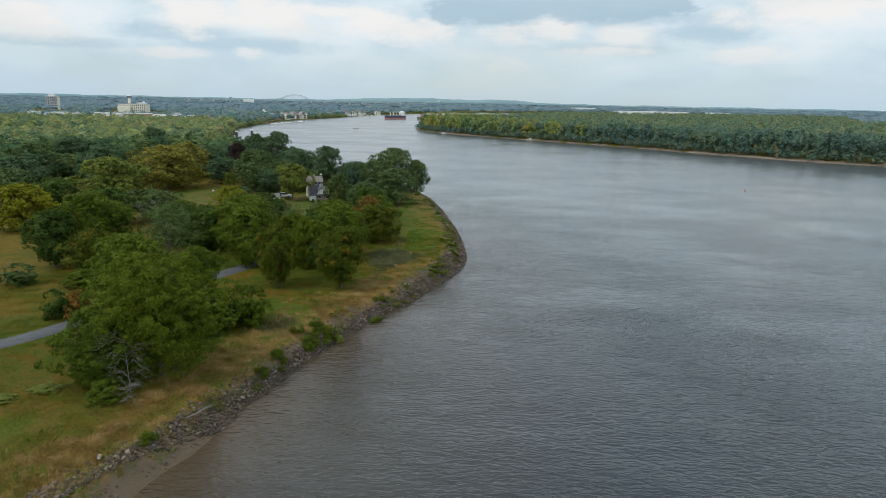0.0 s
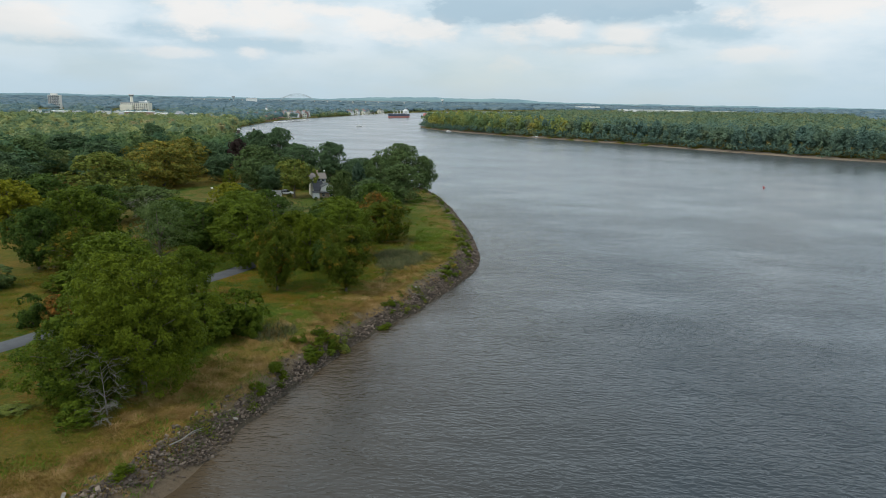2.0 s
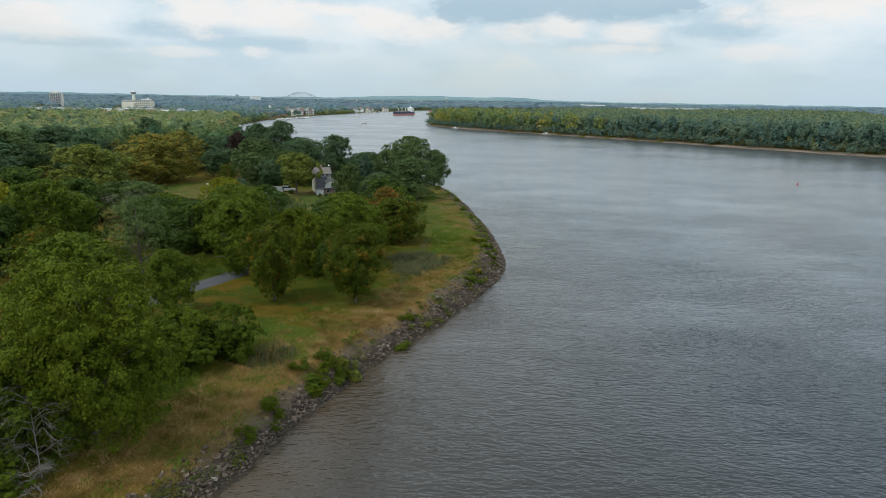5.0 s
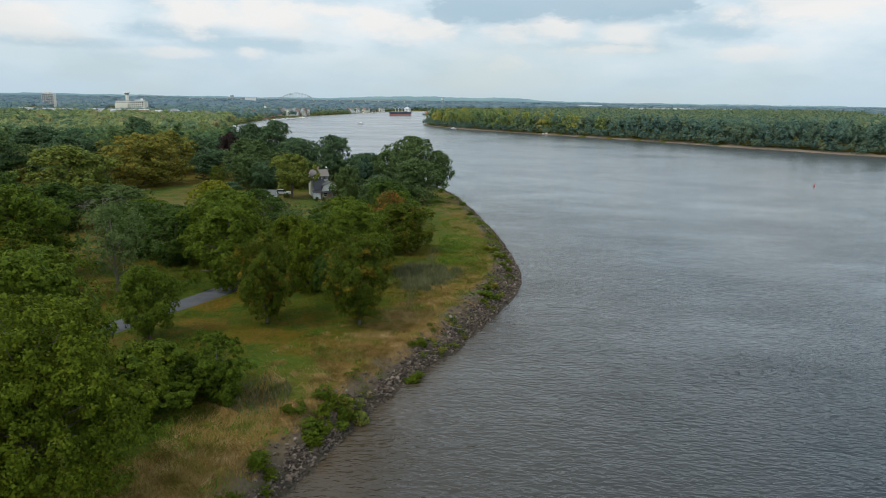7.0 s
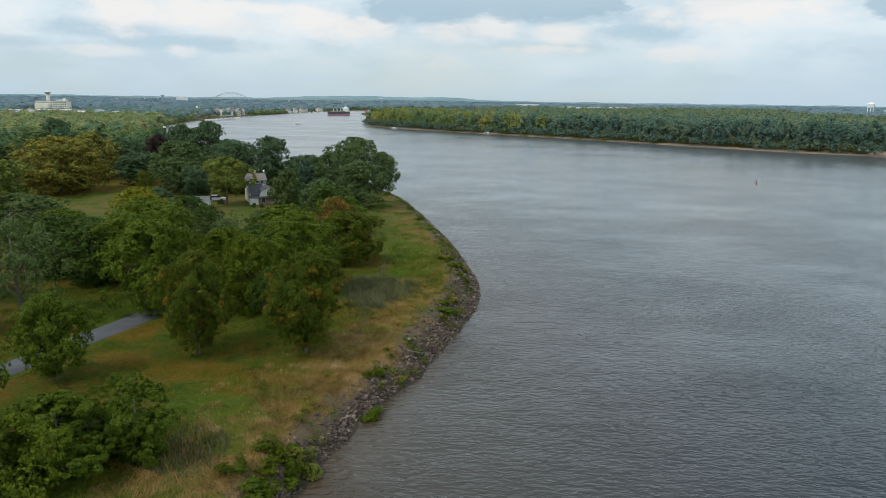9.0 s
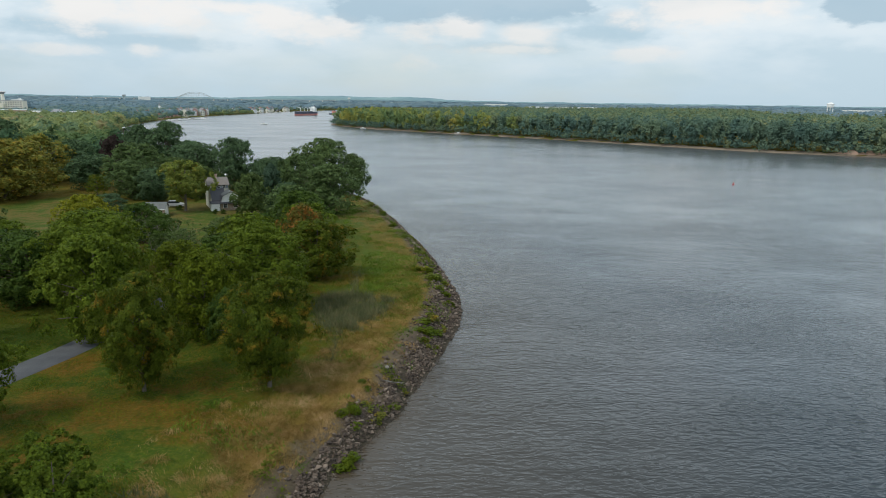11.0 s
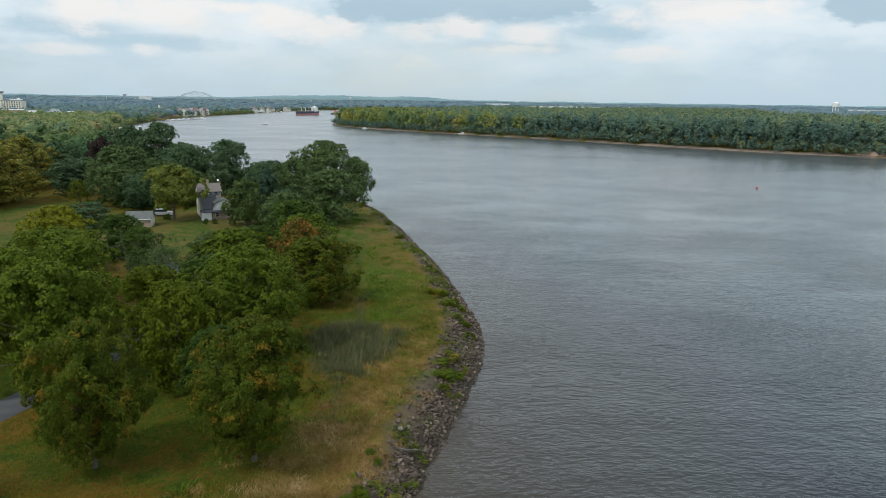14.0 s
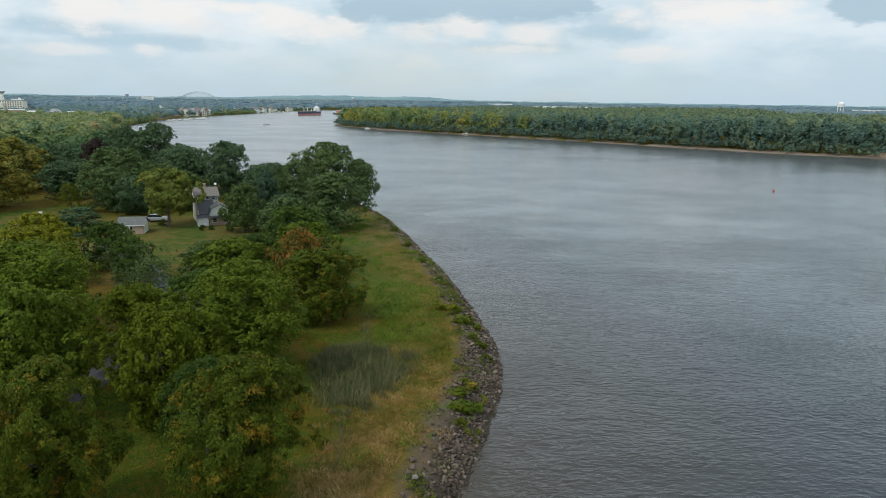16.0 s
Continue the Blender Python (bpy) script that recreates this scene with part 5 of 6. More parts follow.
def build_car(x, y, turn, paint, label):
    c = thing("car", pose(x, y, float(land(x, y)[0]), 0, 0, turn), label, "car")
    bm = prism([(-2.25, 0.30), (2.2, 0.30), (2.28, 0.55), (2.15, 0.80), (1.0, 0.95), (-1.9, 0.98), (-2.3, 0.80)], -0.88, 0.88)
    bmesh.ops.bevel(bm, geom=bm.edges[:], offset=0.06, segments=2, affect="EDGES")
    part("body", bm, paint, c)
    part("cabin", prism([(-1.85, 0.95), (1.05, 0.92), (0.25, 1.42), (-1.2, 1.45)], -0.74, 0.74), GLASS, c, "dark glass cabin")
    part("roof", boxes((-1.2, 0.28, -0.70, 0.70, 1.40, 1.48), bevel=0.03), paint, c)
    for sx in (-1.4, 1.4):
        for sy_ in (-0.80, 0.80):
            w = cylinder(0.32, 0.32, -0.11, 0.11, 16)
            bmesh.ops.rotate(w, cent=(0, 0, 0), matrix=Matrix.Rotation(radians(90), 3, "X"), verts=w.verts)
            bmesh.ops.translate(w, vec=(sx, sy_, 0.32), verts=w.verts)
            wheel = part("wheel", w, SHINGLE_DARK, c)
            r = cylinder(0.18, 0.18, -0.12, 0.12, 10)
            bmesh.ops.rotate(r, cent=(0, 0, 0), matrix=Matrix.Rotation(radians(90), 3, "X"), verts=r.verts)
            bmesh.ops.translate(r, vec=(sx, sy_, 0.32), verts=r.verts)
            part("rim", r, TIN, wheel)
    for sy_ in (-0.65, 0.65):
        part("headlight", boxes((2.16, 2.27, sy_ - 0.15, sy_ + 0.15, 0.60, 0.72)), TRIM, c)


SILVER = surface("silver_paint", (0.48, 0.50, 0.53), (0.56, 0.58, 0.60), 1.0, 0.3, 0.6, 0.0, 9, 0.3)
build_house()
build_shed()
build_car(-49.8, 190.5, 8, SILVER, "silver car parked on the grass by the shed")
m_post = thing("mailbox", pose(-74.5, 195, float(land(-74.5, 195)[0])), "small white box on a post on the lawn", "box")
part("post", boxes((-0.05, 0.05, -0.05, 0.05, -0.2, 0.9)), BARK, m_post)
part("box", boxes((-0.3, 0.3, -0.25, 0.25, 0.9, 1.35), bevel=0.03), TRIM, m_post)

# ---- bank: shrubs, reeds, grass ----
SH = "green shrub growing among the bank stones"


def thicket(x, y, wide, high, mats, seed):
    """A few low shrubs that grow into one another."""
    rng = np.random.default_rng(seed)
    for k in range(max(3, int(wide * 3))):
        a, f = rng.uniform(0, 6.28), rng.uniform(0.1, 1.0) ** 0.5 * wide * 0.55
        w = wide * rng.uniform(0.32, 0.62)
        tree(x + math.cos(a) * f, y + math.sin(a) * f * 1.2, high * rng.uniform(0.4, 0.95), w * 1.25, "bush", mats[k % len(mats)], SH, k % 3, 1800, 0.046, "shrub")


for k, (x, y, wide, high, mats) in enumerate((
        (-8.5, 70.5, 2.8, 1.7, (LEAF_GREEN, LEAF_LIME)), (-7.2, 71.9, 2.0, 1.5, (LEAF_OLIVE, LEAF_MOSS)), (-9.2, 66.4, 2.4, 1.2, (LEAF_GREEN, LEAF_LIME)), (-11.4, 68.2, 1.6, 1.0, (LEAF_GREEN, LEAF_LIME)),
        (-11.4, 59.9, 2.4, 1.2, (LEAF_LIME, LEAF_GREEN)), (-12.3, 56.3, 1.7, 1.0, (LEAF_GREEN, LEAF_LIME)), (0.4, 90.2, 1.0, 0.5, (LEAF_GREEN, LEAF_MOSS)), (-0.7, 88.1, 0.8, 0.4, (LEAF_GREEN, LEAF_MOSS)),
        (-1.2, 88.3, 1.5, 0.6, (LEAF_OLIVE, LEAF_MOSS)), (-2.7, 86.3, 1.8, 0.8, (LEAF_LIME, LEAF_GREEN)), (-1.8, 91.2, 1.1, 0.5, (LEAF_GREEN, LEAF_LIME)), (-3.3, 81.2, 1.8, 0.9, (LEAF_GREEN, LEAF_LIME)),
        (4.4, 107.4, 2.6, 1.3, (LEAF_GREEN, LEAF_LIME)), (5.4, 110.0, 1.9, 1.3, (LEAF_OLIVE, LEAF_MOSS)), (4.6, 104.2, 1.5, 0.8, (LEAF_OLIVE, LEAF_LIME)), (6.8, 122.4, 2.0, 0.9, (LEAF_GREEN, LEAF_LIME)),
        (7.6, 119.0, 1.3, 0.6, (LEAF_LIME, LEAF_GREEN)), (6.2, 128.1, 2.6, 1.2, (LEAF_LIME, LEAF_MOSS)), (4.6, 131.7, 2.2, 1.0, (LEAF_YELLOW, LEAF_LIME)), (6.4, 137.0, 1.6, 0.7, (LEAF_LIME, LEAF_GREEN)),
        (4.6, 146.0, 1.8, 0.8, (LEAF_GREEN, LEAF_MOSS)), (2.6, 158.0, 1.8, 0.8, (LEAF_GREEN, LEAF_MOSS)), (-0.2, 170.0, 1.7, 0.8, (LEAF_GREEN, LEAF_LIME)), (-16.6, 38.0, 1.6, 0.9, (LEAF_LIME, LEAF_GREEN)))):
    thicket(x, y, wide, high, mats, 400 + k)
for x, y, hh, ww, mat in ((-32.5, 46.5, 0.6, 3.2, LEAF_MOSS), (-35.5, 44.0, 0.5, 2.6, LEAF_MOSS), (-31.0, 52.0, 1.6, 3.5, LEAF_DARK), (-2.4, 183.0, 0.9, 1.8, LEAF_GREEN), (-5.6, 195.0, 0.9, 1.9, LEAF_MOSS), (-9.2, 206.0, 1.2, 2.4, LEAF_GREEN), (-36.9, 182.2, 1.0, 1.1, LEAF_DARK), (-38.4, 181.6, 1.1, 1.2, LEAF_DARK), (-47.6, 186.6, 1.1, 1.6, LEAF_DARK)):
    tree(x, y, hh, ww, "bush", mat, "low green shrub in rough grass", 1, 1800, 0.05, "shrub")


def blades(px, py, high, wide, rng, lean=0.35, comb=0.0):
    """Leaning grass blades, three corners each, laid over in sheaves."""
    n = len(px)
    pz = land(px, py)[0]
    a = rng.uniform(0, 2 * math.pi, n)
    s = np.stack([np.cos(a), np.sin(a), np.zeros(n)], 1)
    h = high * rng.uniform(0.55, 1.25, n)
    w = wide * rng.uniform(0.7, 1.4, n)
    base = np.stack([px, py, pz - 0.02], 1)
    q = np.empty((n, 3, 3))
    q[:, 0], q[:, 1] = base + s * w[:, None], base - s * w[:, None]
    g = 3.6 * patchy(px, py, 5.0, 5) + 1.6 * patchy(px, py, 1.3, 2)
    q[:, 2] = base + np.stack([(rng.normal(0, lean, n) + comb * np.cos(g)) * h, (rng.normal(0, lean, n) + comb * np.sin(g)) * h, h], 1)
    return q.reshape(-1, 3)


def grass_material(name, stops, scale=0.5):
    m, nt, p = material(name, 0.8, 0.12)
    one = nt.nodes.new("ShaderNodeNewGeometry").outputs["Random Per Island"]
    t = math_node(nt, "ADD", math_node(nt, "MULTIPLY", one, 0.45), math_node(nt, "MULTIPLY", range_node(nt, world_noise(nt, scale, 4, 0.6), 0.3, 0.7), 0.6))
    nt.links.new(ramp_node(nt, t, stops), p.inputs["Base Color"])
    return m


def build_grass():
    rng = np.random.default_rng(21)
    dry = grass_material("dry_grass", [(0.0, (0.095, 0.095, 0.010)), (0.35, (0.220, 0.145, 0.038)), (0.7, (0.335, 0.212, 0.090)), (1.0, (0.46, 0.320, 0.170))])
    wild = grass_material("meadow_grass", [(0.0, (0.036, 0.080, 0.005)), (0.35, (0.072, 0.120, 0.007)), (0.6, (0.130, 0.132, 0.011)), (0.82, (0.20, 0.110, 0.014)), (1.0, (0.24, 0.150, 0.026))], 0.3)
    reed = grass_material("reeds", [(0.0, (0.056, 0.080, 0.028)), (0.5, (0.105, 0.116, 0.054)), (0.85, (0.175, 0.155, 0.075)), (1.0, (0.25, 0.20, 0.105))], 0.8)
    px, py, d = shore_point(1.7, 13, 18, 205, 2400000, rng, -36, 12)
    clump = patchy(px, py, 1.8) + rng.normal(0, 0.4, len(px)) - np.clip((d - 7) / 4, 0, 2) - 0.35 * np.clip(patchy(px, py, 7.0, 3) * 3, 0, 1)
    k = (clump > -0.45) & ~((py < 66) & (d < 3.5) & (patchy(px, py, 1.5, 12) > -0.1)) & ~((py > 92) & (d < 4.3) & (patchy(px, py, 1.5, 12) > -0.4)) & (rng.uniform(0, 1, len(px)) < np.clip((124 - py) / 34, 0.12, 1.0))
    tagged(new("dry_grass", loose_mesh("dry_grass", blades(px[k], py[k], 0.22, 0.020, rng, 0.6, 0.6), dry, 3)), "tan dry grass along the top of the bank", "grass", kind="stuff")
    px, py, d = shore_point(5.0, 60, 18, 135, 900000, rng, -64, 4)
    clump = patchy(px, py, 2.4, 1) + rng.normal(0, 0.5, len(px))
    lane_x = np.interp(py, [8, 28, 44, 58.5, 68, 81, 92, 101, 112, 124, 138, 152], [-92, -72, -58, -46.5, -42, -38.2, -34.6, -31.4, -28, -26.8, -30, -38])
    k = (clump > 0.05) & (np.abs(px - lane_x) > 2.4) & (px > -0.62 * py - 16)
    tagged(new("meadow_grass", loose_mesh("meadow_grass", blades(px[k], py[k], 0.17, 0.024, rng, 0.6, 0.35), wild, 3)), "rough green meadow grass with rusty patches", "grass", kind="stuff")
    px, py = rng.uniform(-13, 3.5, 42000), rng.uniform(96, 130, 42000)
    middle, half = np.interp(py, [102, 108, 118], [-5.6, -5.4, -5.0]), np.interp(py, [103.5, 105, 112, 118, 120.5], [0.0, 2.2, 4.2, 5.2, 0.0])
    k = np.abs(px - middle) < half * (1 + 0.22 * patchy(px, py, 2.6, 7)) + rng.normal(0, 0.7, len(px)) - 0.4
    k = k & (patchy(px, py, 1.4, 3) > -0.55)
    q = blades(px[k], py[k], 0.85, 0.03, rng, 0.42, 0.12)
    tagged(new("reeds", loose_mesh("reeds", q, reed, 3)), "patch of tall grey-brown reeds in the meadow", "reeds", kind="stuff")
    px, py = rng.uniform(-20, -12, 1500), rng.uniform(64, 76, 1500)
    k = (((px + 15.0) / 2.6) ** 2 + ((py - 70.5) / 3.6) ** 2) < 1
    tagged(new("reeds", loose_mesh("reeds", blades(px[k], py[k], 0.75, 0.05, rng, 0.35), reed, 3)), "small patch of grey reeds beside the bushes", "reeds", kind="stuff")
    # weeds in bright patches
    weed = grass_material("green_weeds", [(0.0, (0.045, 0.095, 0.010)), (0.5, (0.09, 0.16, 0.016)), (1.0, (0.17, 0.20, 0.02))], 0.6)
    px, py, d = shore_point(1.0, 13, 18, 205, 260000, rng, -36, 12)
    k = (patchy(px, py, 3.2, 4) + rng.normal(0, 0.16, len(px)) > 0.52) | ((((px + 2.0) / 5.5) ** 2 + ((py - 134) / 15.0) ** 2 + 0.7 * patchy(px, py, 3.0, 1)) < 0.8)
    k |= (py > 112) & (d < 3.4) & (patchy(px, py, 2.2, 6) > 0.15)
    k |= (d > 1.3) & (d < 3.6) & (patchy(px, py, 1.7, 9) > 0.55)
    tagged(new("weeds", loose_mesh("weeds", blades(px[k], py[k], 0.3, 0.042, rng, 0.6, 0.3), weed, 3)), "bright green weeds along the stony bank", "weeds", kind="stuff")


def build_creepers():
    """Low leafy growth that covers the stones in patches."""
    rng = np.random.default_rng(77)
    px, py, d = shore_point(0.1, 4.6, 46, 215, 520000, rng, -22, 13)
    lush = np.interp(py, [46, 80, 104, 112, 130, 215], [0.66, 0.74, 0.62, 0.42, 0.34, 0.25])
    k = (patchy(px, py, 2.3, 6) + rng.normal(0, 0.12, len(px)) > lush) & (d < np.interp(py, [46, 100, 115], [3.0, 3.4, 4.4]) + 0.4 * patchy(px, py, 1.1, 4)) & ((py < 104) | (d > 1.2 + 0.4 * patchy(px, py, 1.6, 2)))
    k &= rng.uniform(0, 1, len(px)) < np.clip((190 - py) / 70, 0.3, 1.0)
    px, py = px[k], py[k]
    c = np.stack([px, py, land(px, py)[0] + 0.18 + rng.uniform(0.0, 0.42, len(px)) * np.clip(patchy(px, py, 0.9, 12) + 0.6, 0.1, 1.4)], 1)
    q = leaf_points(c, rng.normal(size=(len(px), 3)) * 0.5 + np.array([0, 0, 0.9]), 0.10, rng)
    tagged(new("creepers", loose_mesh("creepers", q, LEAF_WEED, 3)), "low leafy green growth over the bank stones", "weeds", kind="stuff")


build_grass()
build_creepers()


def bare_branches(name, x, y, spread, high, count, seed, label, mat=DEADWOOD):
    rng = np.random.default_rng(seed)
    bend = rng.normal(0, 0.06, 2) * high
    stem = [Vector((0, 0, -0.1)), Vector((bend[0] * 0.4, bend[1] * 0.4, high * 0.4)), Vector((bend[0], bend[1], high * 0.92))]
    rods = [(stem, [0.006 * high + 0.012, 0.004 * high + 0.008, 0.008], 6)]
    for _ in range(count):
        a = rng.uniform(0, 6.28)
        r = rng.uniform(0.4, 1.0) * spread
        f = rng.uniform(0.25, 1.0)
        p0 = stem[0].lerp(stem[1], f * 2) if f < 0.5 else stem[1].lerp(stem[2], f * 2 - 1)
        p1 = p0 + Vector((math.cos(a) * r * 0.4, math.sin(a) * r * 0.4, high * rng.uniform(0.04, 0.14)))
        p2 = p0 + Vector((math.cos(a) * r * 0.8, math.sin(a) * r * 0.8, high * rng.uniform(0.0, 0.16)))
        p3 = p2 + Vector((math.cos(a) * r * 0.3, math.sin(a) * r * 0.3, high * rng.uniform(-0.25, 0.04)))
        t = rng.uniform(0.014, 0.032)
        rods.append(([p0, p1, p2, p3], [t, t * 0.8, t * 0.5, t * 0.2], 5))
        for _ in range(5):
            s = p1.lerp(p2, rng.uniform(0.0, 1)) if rng.uniform() < 0.6 else p2.lerp(p3, rng.uniform(0.1, 0.9))
            b = a + rng.normal(0, 0.8)
            e = s + Vector((math.cos(b), math.sin(b), rng.uniform(-0.8, 0.5))) * spread * 0.35
            m = s.lerp(e, 0.5) + Vector((0, 0, 0.08))
            rods.append(([s, m, e], [t * 0.5, t * 0.4, t * 0.2], 4))
            for _ in range(2):
                f = m + Vector((math.cos(b) + rng.normal(0, 0.7), math.sin(b) + rng.normal(0, 0.7), rng.uniform(-1.0, 0.4))) * spread * 0.16
                rods.append(([m, f], [t * 0.35, t * 0.15], 3))
    o = new(name, rods_mesh(name, rods, mat))
    o.matrix_basis = pose(x, y, float(land(x, y)[0]))
    return tagged(o, label, "dead tree")


bare_branches("dead_tree", -23.0, 45.4, 1.6, 2.0, 24, 3, "grey dead tree with bare drooping branches")
bare_branches("dead_tree", -23.3, 46.9, 2.7, 6.6, 26, 4, "grey dead tree with bare upper branches")
bare_branches("dead_tree", -36.0, 137.0, 2.6, 7.5, 14, 8, "thin dead tree with bare brown branches", BARK)
bare_branches("dead_tree", -54.5, 116.5, 4.0, 10.6, 16, 9, "bare grey tree top among green trees")
bare_branches("dead_tree", -47.0, 107.0, 2.6, 7.0, 12, 10, "bare grey tree among green trees")

# ---- riprap ----


def stone_mesh(seed):
    """A broken angular block."""
    rng = np.random.default_rng(seed)
    bm = bmesh.new()
    bmesh.ops.create_cube(bm, size=0.8)
    bmesh.ops.triangulate(bm, faces=bm.faces)
    bmesh.ops.subdivide_edges(bm, edges=[e for e in bm.edges if rng.uniform() < 0.3], cuts=1)
    bmesh.ops.triangulate(bm, faces=bm.faces)
    sc = Vector((rng.uniform(0.9, 1.5), rng.uniform(0.7, 1.05), rng.uniform(0.45, 0.8)))
    skew = rng.uniform(-0.35, 0.35, 2)
    for v in bm.verts:
        v.co += Vector(rng.normal(0, 0.10, 3))
        v.co.x += v.co.z * skew[0]
        v.co.y += v.co.z * skew[1]
        v.co = Vector((v.co.x * sc.x, v.co.y * sc.y, v.co.z * sc.z))
    bmesh.ops.recalc_face_normals(bm, faces=bm.faces)
    return bm


def build_riprap():
    rng = np.random.default_rng(33)
    bank = thing("riprap", pose(0, 0, 0), "bank of loose brown-grey quarry stones along the water", "stone bank")
    bank["kind"] = "structure"
    kinds = []
    for k in range(8):
        bm = stone_mesh(50 + k)
        me = bpy.data.meshes.new("rock")
        bm.to_mesh(me); bm.free()
        me.materials.append(ROCK)
        kinds.append(me)
    low = []
    for k in range(9):
        bm = stone_mesh(80 + k)
        low.append((np.array([v.co[:] for v in bm.verts]), [tuple(v.index for v in f.verts) for f in bm.faces]))
        bm.free()
    px, py, d = shore_point(-0.35, 5.4, 20, 235, 420000, rng, -26, 13)
    top = np.interp(py, [24, 29, 34, 38, 43, 50, 57, 82, 92, 104, 116, 135, 170], [5.4, 5.2, 4.3, 3.7, 2.9, 2.0, 1.3, 1.45, 2.3, 2.6, 3.4, 3.1, 2.7]) + 0.45 * patchy(px, py, 2.5, 8)
    foot = np.interp(py, [24, 32, 37, 41, 45], [3.2, 2.9, 2.3, 0.9, -0.3])
    dens = np.where(d < top, np.where(py > 106, np.where(patchy(px, py, 3.0, 6) > 0.1, 0.65, 0.95), 1.0), np.where(d < top + 1.0, 0.05, 0.0)) * np.where(d > foot, 1.0, 0.03)
    k = rng.uniform(0, 1, len(px)) < dens
    px, py, d = px[k], py[k], d[k]
    # thin out to about one stone for each 0.4 m
    cell, keep = {}, []
    for i in range(len(px)):
        g = 0.18 if py[i] < 115 else 0.32
        c = (round(px[i] / g), round(py[i] / g))
        if c not in cell:
            cell[c] = 1
            keep.append(i)
    px, py, d = px[keep], py[keep], d[keep]
    pz = land(px, py)[0]
    size = rng.uniform(0.14, 0.31, len(px)) * np.where(rng.uniform(0, 1, len(px)) < 0.10, 1.5, 1.0) * np.where(py > 115, 1.35, 1.0)
    named = 0
    V, F, base = [], [], 0
    for i in range(len(px)):
        m = pose(px[i], py[i], pz[i] + size[i] * 0.16, rng.uniform(-25, 25), rng.uniform(-25, 25), rng.uniform(0, 360)) @ Matrix.Diagonal((size[i], size[i], size[i], 1))
        if 88.0 < py[i] < 98.0 and named < 300 and d[i] > 0:
            o = new("rock", kinds[i % 8])
            o.parent = bank
            o.matrix_basis = m
            named += 1
            continue
        v, f = low[i % 9]
        mm = np.array(m)
        V.append(v @ mm[:3, :3].T + mm[:3, 3])
        F += [tuple(a + base for a in q) for q in f]
        base += len(v)
    me = bpy.data.meshes.new("rock_mass")
    me.from_pydata(np.vstack(V), [], F)
    me.materials.append(ROCK)
    o = new("rock_mass", me)
    o.parent = bank
    o["kind"] = "stuff"


build_riprap()


def log(name, a, b, r, label, mat=DEADWOOD):
    a, b = Vector((*a, float(land(*a)[0]) + 0.45)), Vector((*b, float(land(*b)[0]) + 0.45))
    side = (b - a).cross(Vector((0, 0, 1))).normalized()
    rods = [([a, a.lerp(b, 0.3) + side * 0.12, a.lerp(b, 0.7) - side * 0.08 + Vector((0, 0, 0.1)), b], [r, r * 0.9, r * 0.7, r * 0.25], 7),
            ([a.lerp(b, 0.55), a.lerp(b, 0.7) + side * 0.5 + Vector((0, 0, 0.25)), a.lerp(b, 0.78) + side * 0.9 + Vector((0, 0, 0.3))], [r * 0.5, r * 0.35, r * 0.1], 5)]
    tagged(new(name, rods_mesh(name, rods, mat)), label, "driftwood")


log("driftwood", (-15.4, 42.6), (-14.2, 46.9), 0.075, "bleached driftwood log on the bank stones")
log("driftwood", (-0.2, 92.6), (1.6, 94.2), 0.06, "thin bleached stick lying on the stones")
for x, y, s, k in ((-12.7, 50.6, 0.34, 90), (-0.1, 95.4, 0.30, 91), (0.5, 96.0, 0.26, 92), (-19.4, 34.2, 0.42, 93)):
    me_bm = stone_mesh(k)
    o = part("pale_rock", me_bm, PALE_ROCK)
    o.matrix_basis = pose(x, y, float(land(x, y)[0]) + 0.3, 10, 5, k * 40) @ Matrix.Diagonal((s, s, s, 1))
    tagged(o, "pale whitish rock lying on the stone bank", "rock")

# ---- on the water ----


def buoy(x, y):
    b = thing("buoy", pose(x, y, 0), "small red navigation buoy floating in the river", "buoy")
    red = surface("red_buoy_paint", (0.38, 0.03, 0.03), (0.48, 0.05, 0.04), 2, 0.5, 0.4, 0.05)
    part("float", cylinder(0.36, 0.36, -0.3, 0.2, 16), red, b)
    part("tower", cylinder(0.2, 0.1, 0.2, 0.8, 12), red, b)
    part("lamp", cylinder(0.07, 0.05, 0.8, 0.95, 8), TRIM, b)


def small_boat(x, y, turn, size, label, cabin=True):
    b = thing("boat", pose(x, y, 0, 0, 0, turn), label, "boat", "small boats on the river")
    bm = bmesh.new()
    rows = []
    for t in (0.0, 0.35, 0.7, 0.9, 1.0):
        w = 0.17 * (1 - max(0, t - 0.45) ** 2 / 0.31)
        yy = (t - 0.5)
        rows.append([bm.verts.new((s * w * size * q, yy * size, z * size)) for s, q, z in ((-1, 0.6, -0.03), (-1, 1.0, 0.09 + 0.04 * t), (1, 1.0, 0.09 + 0.04 * t), (1, 0.6, -0.03))])
    for r0, r1 in zip(rows, rows[1:]):
        for i in range(4):
            bm.faces.new((r0[i], r0[(i + 1) % 4], r1[(i + 1) % 4], r1[i]))
    bm.faces.new(rows[0]); bm.faces.new(rows[-1][::-1])
    bmesh.ops.recalc_face_normals(bm, faces=bm.faces)
    part("hull", bm, TRIM, b)
    if cabin:
        part("cabin", boxes((-0.10 * size, 0.10 * size, -0.15 * size, 0.15 * size, 0.09 * size, 0.22 * size), bevel=0.02 * size), TRIM, b)
        part("windscreen", boxes((-0.09 * size, 0.09 * size, 0.15 * size, 0.165 * size, 0.15 * size, 0.21 * size)), GLASS, b)
    return b


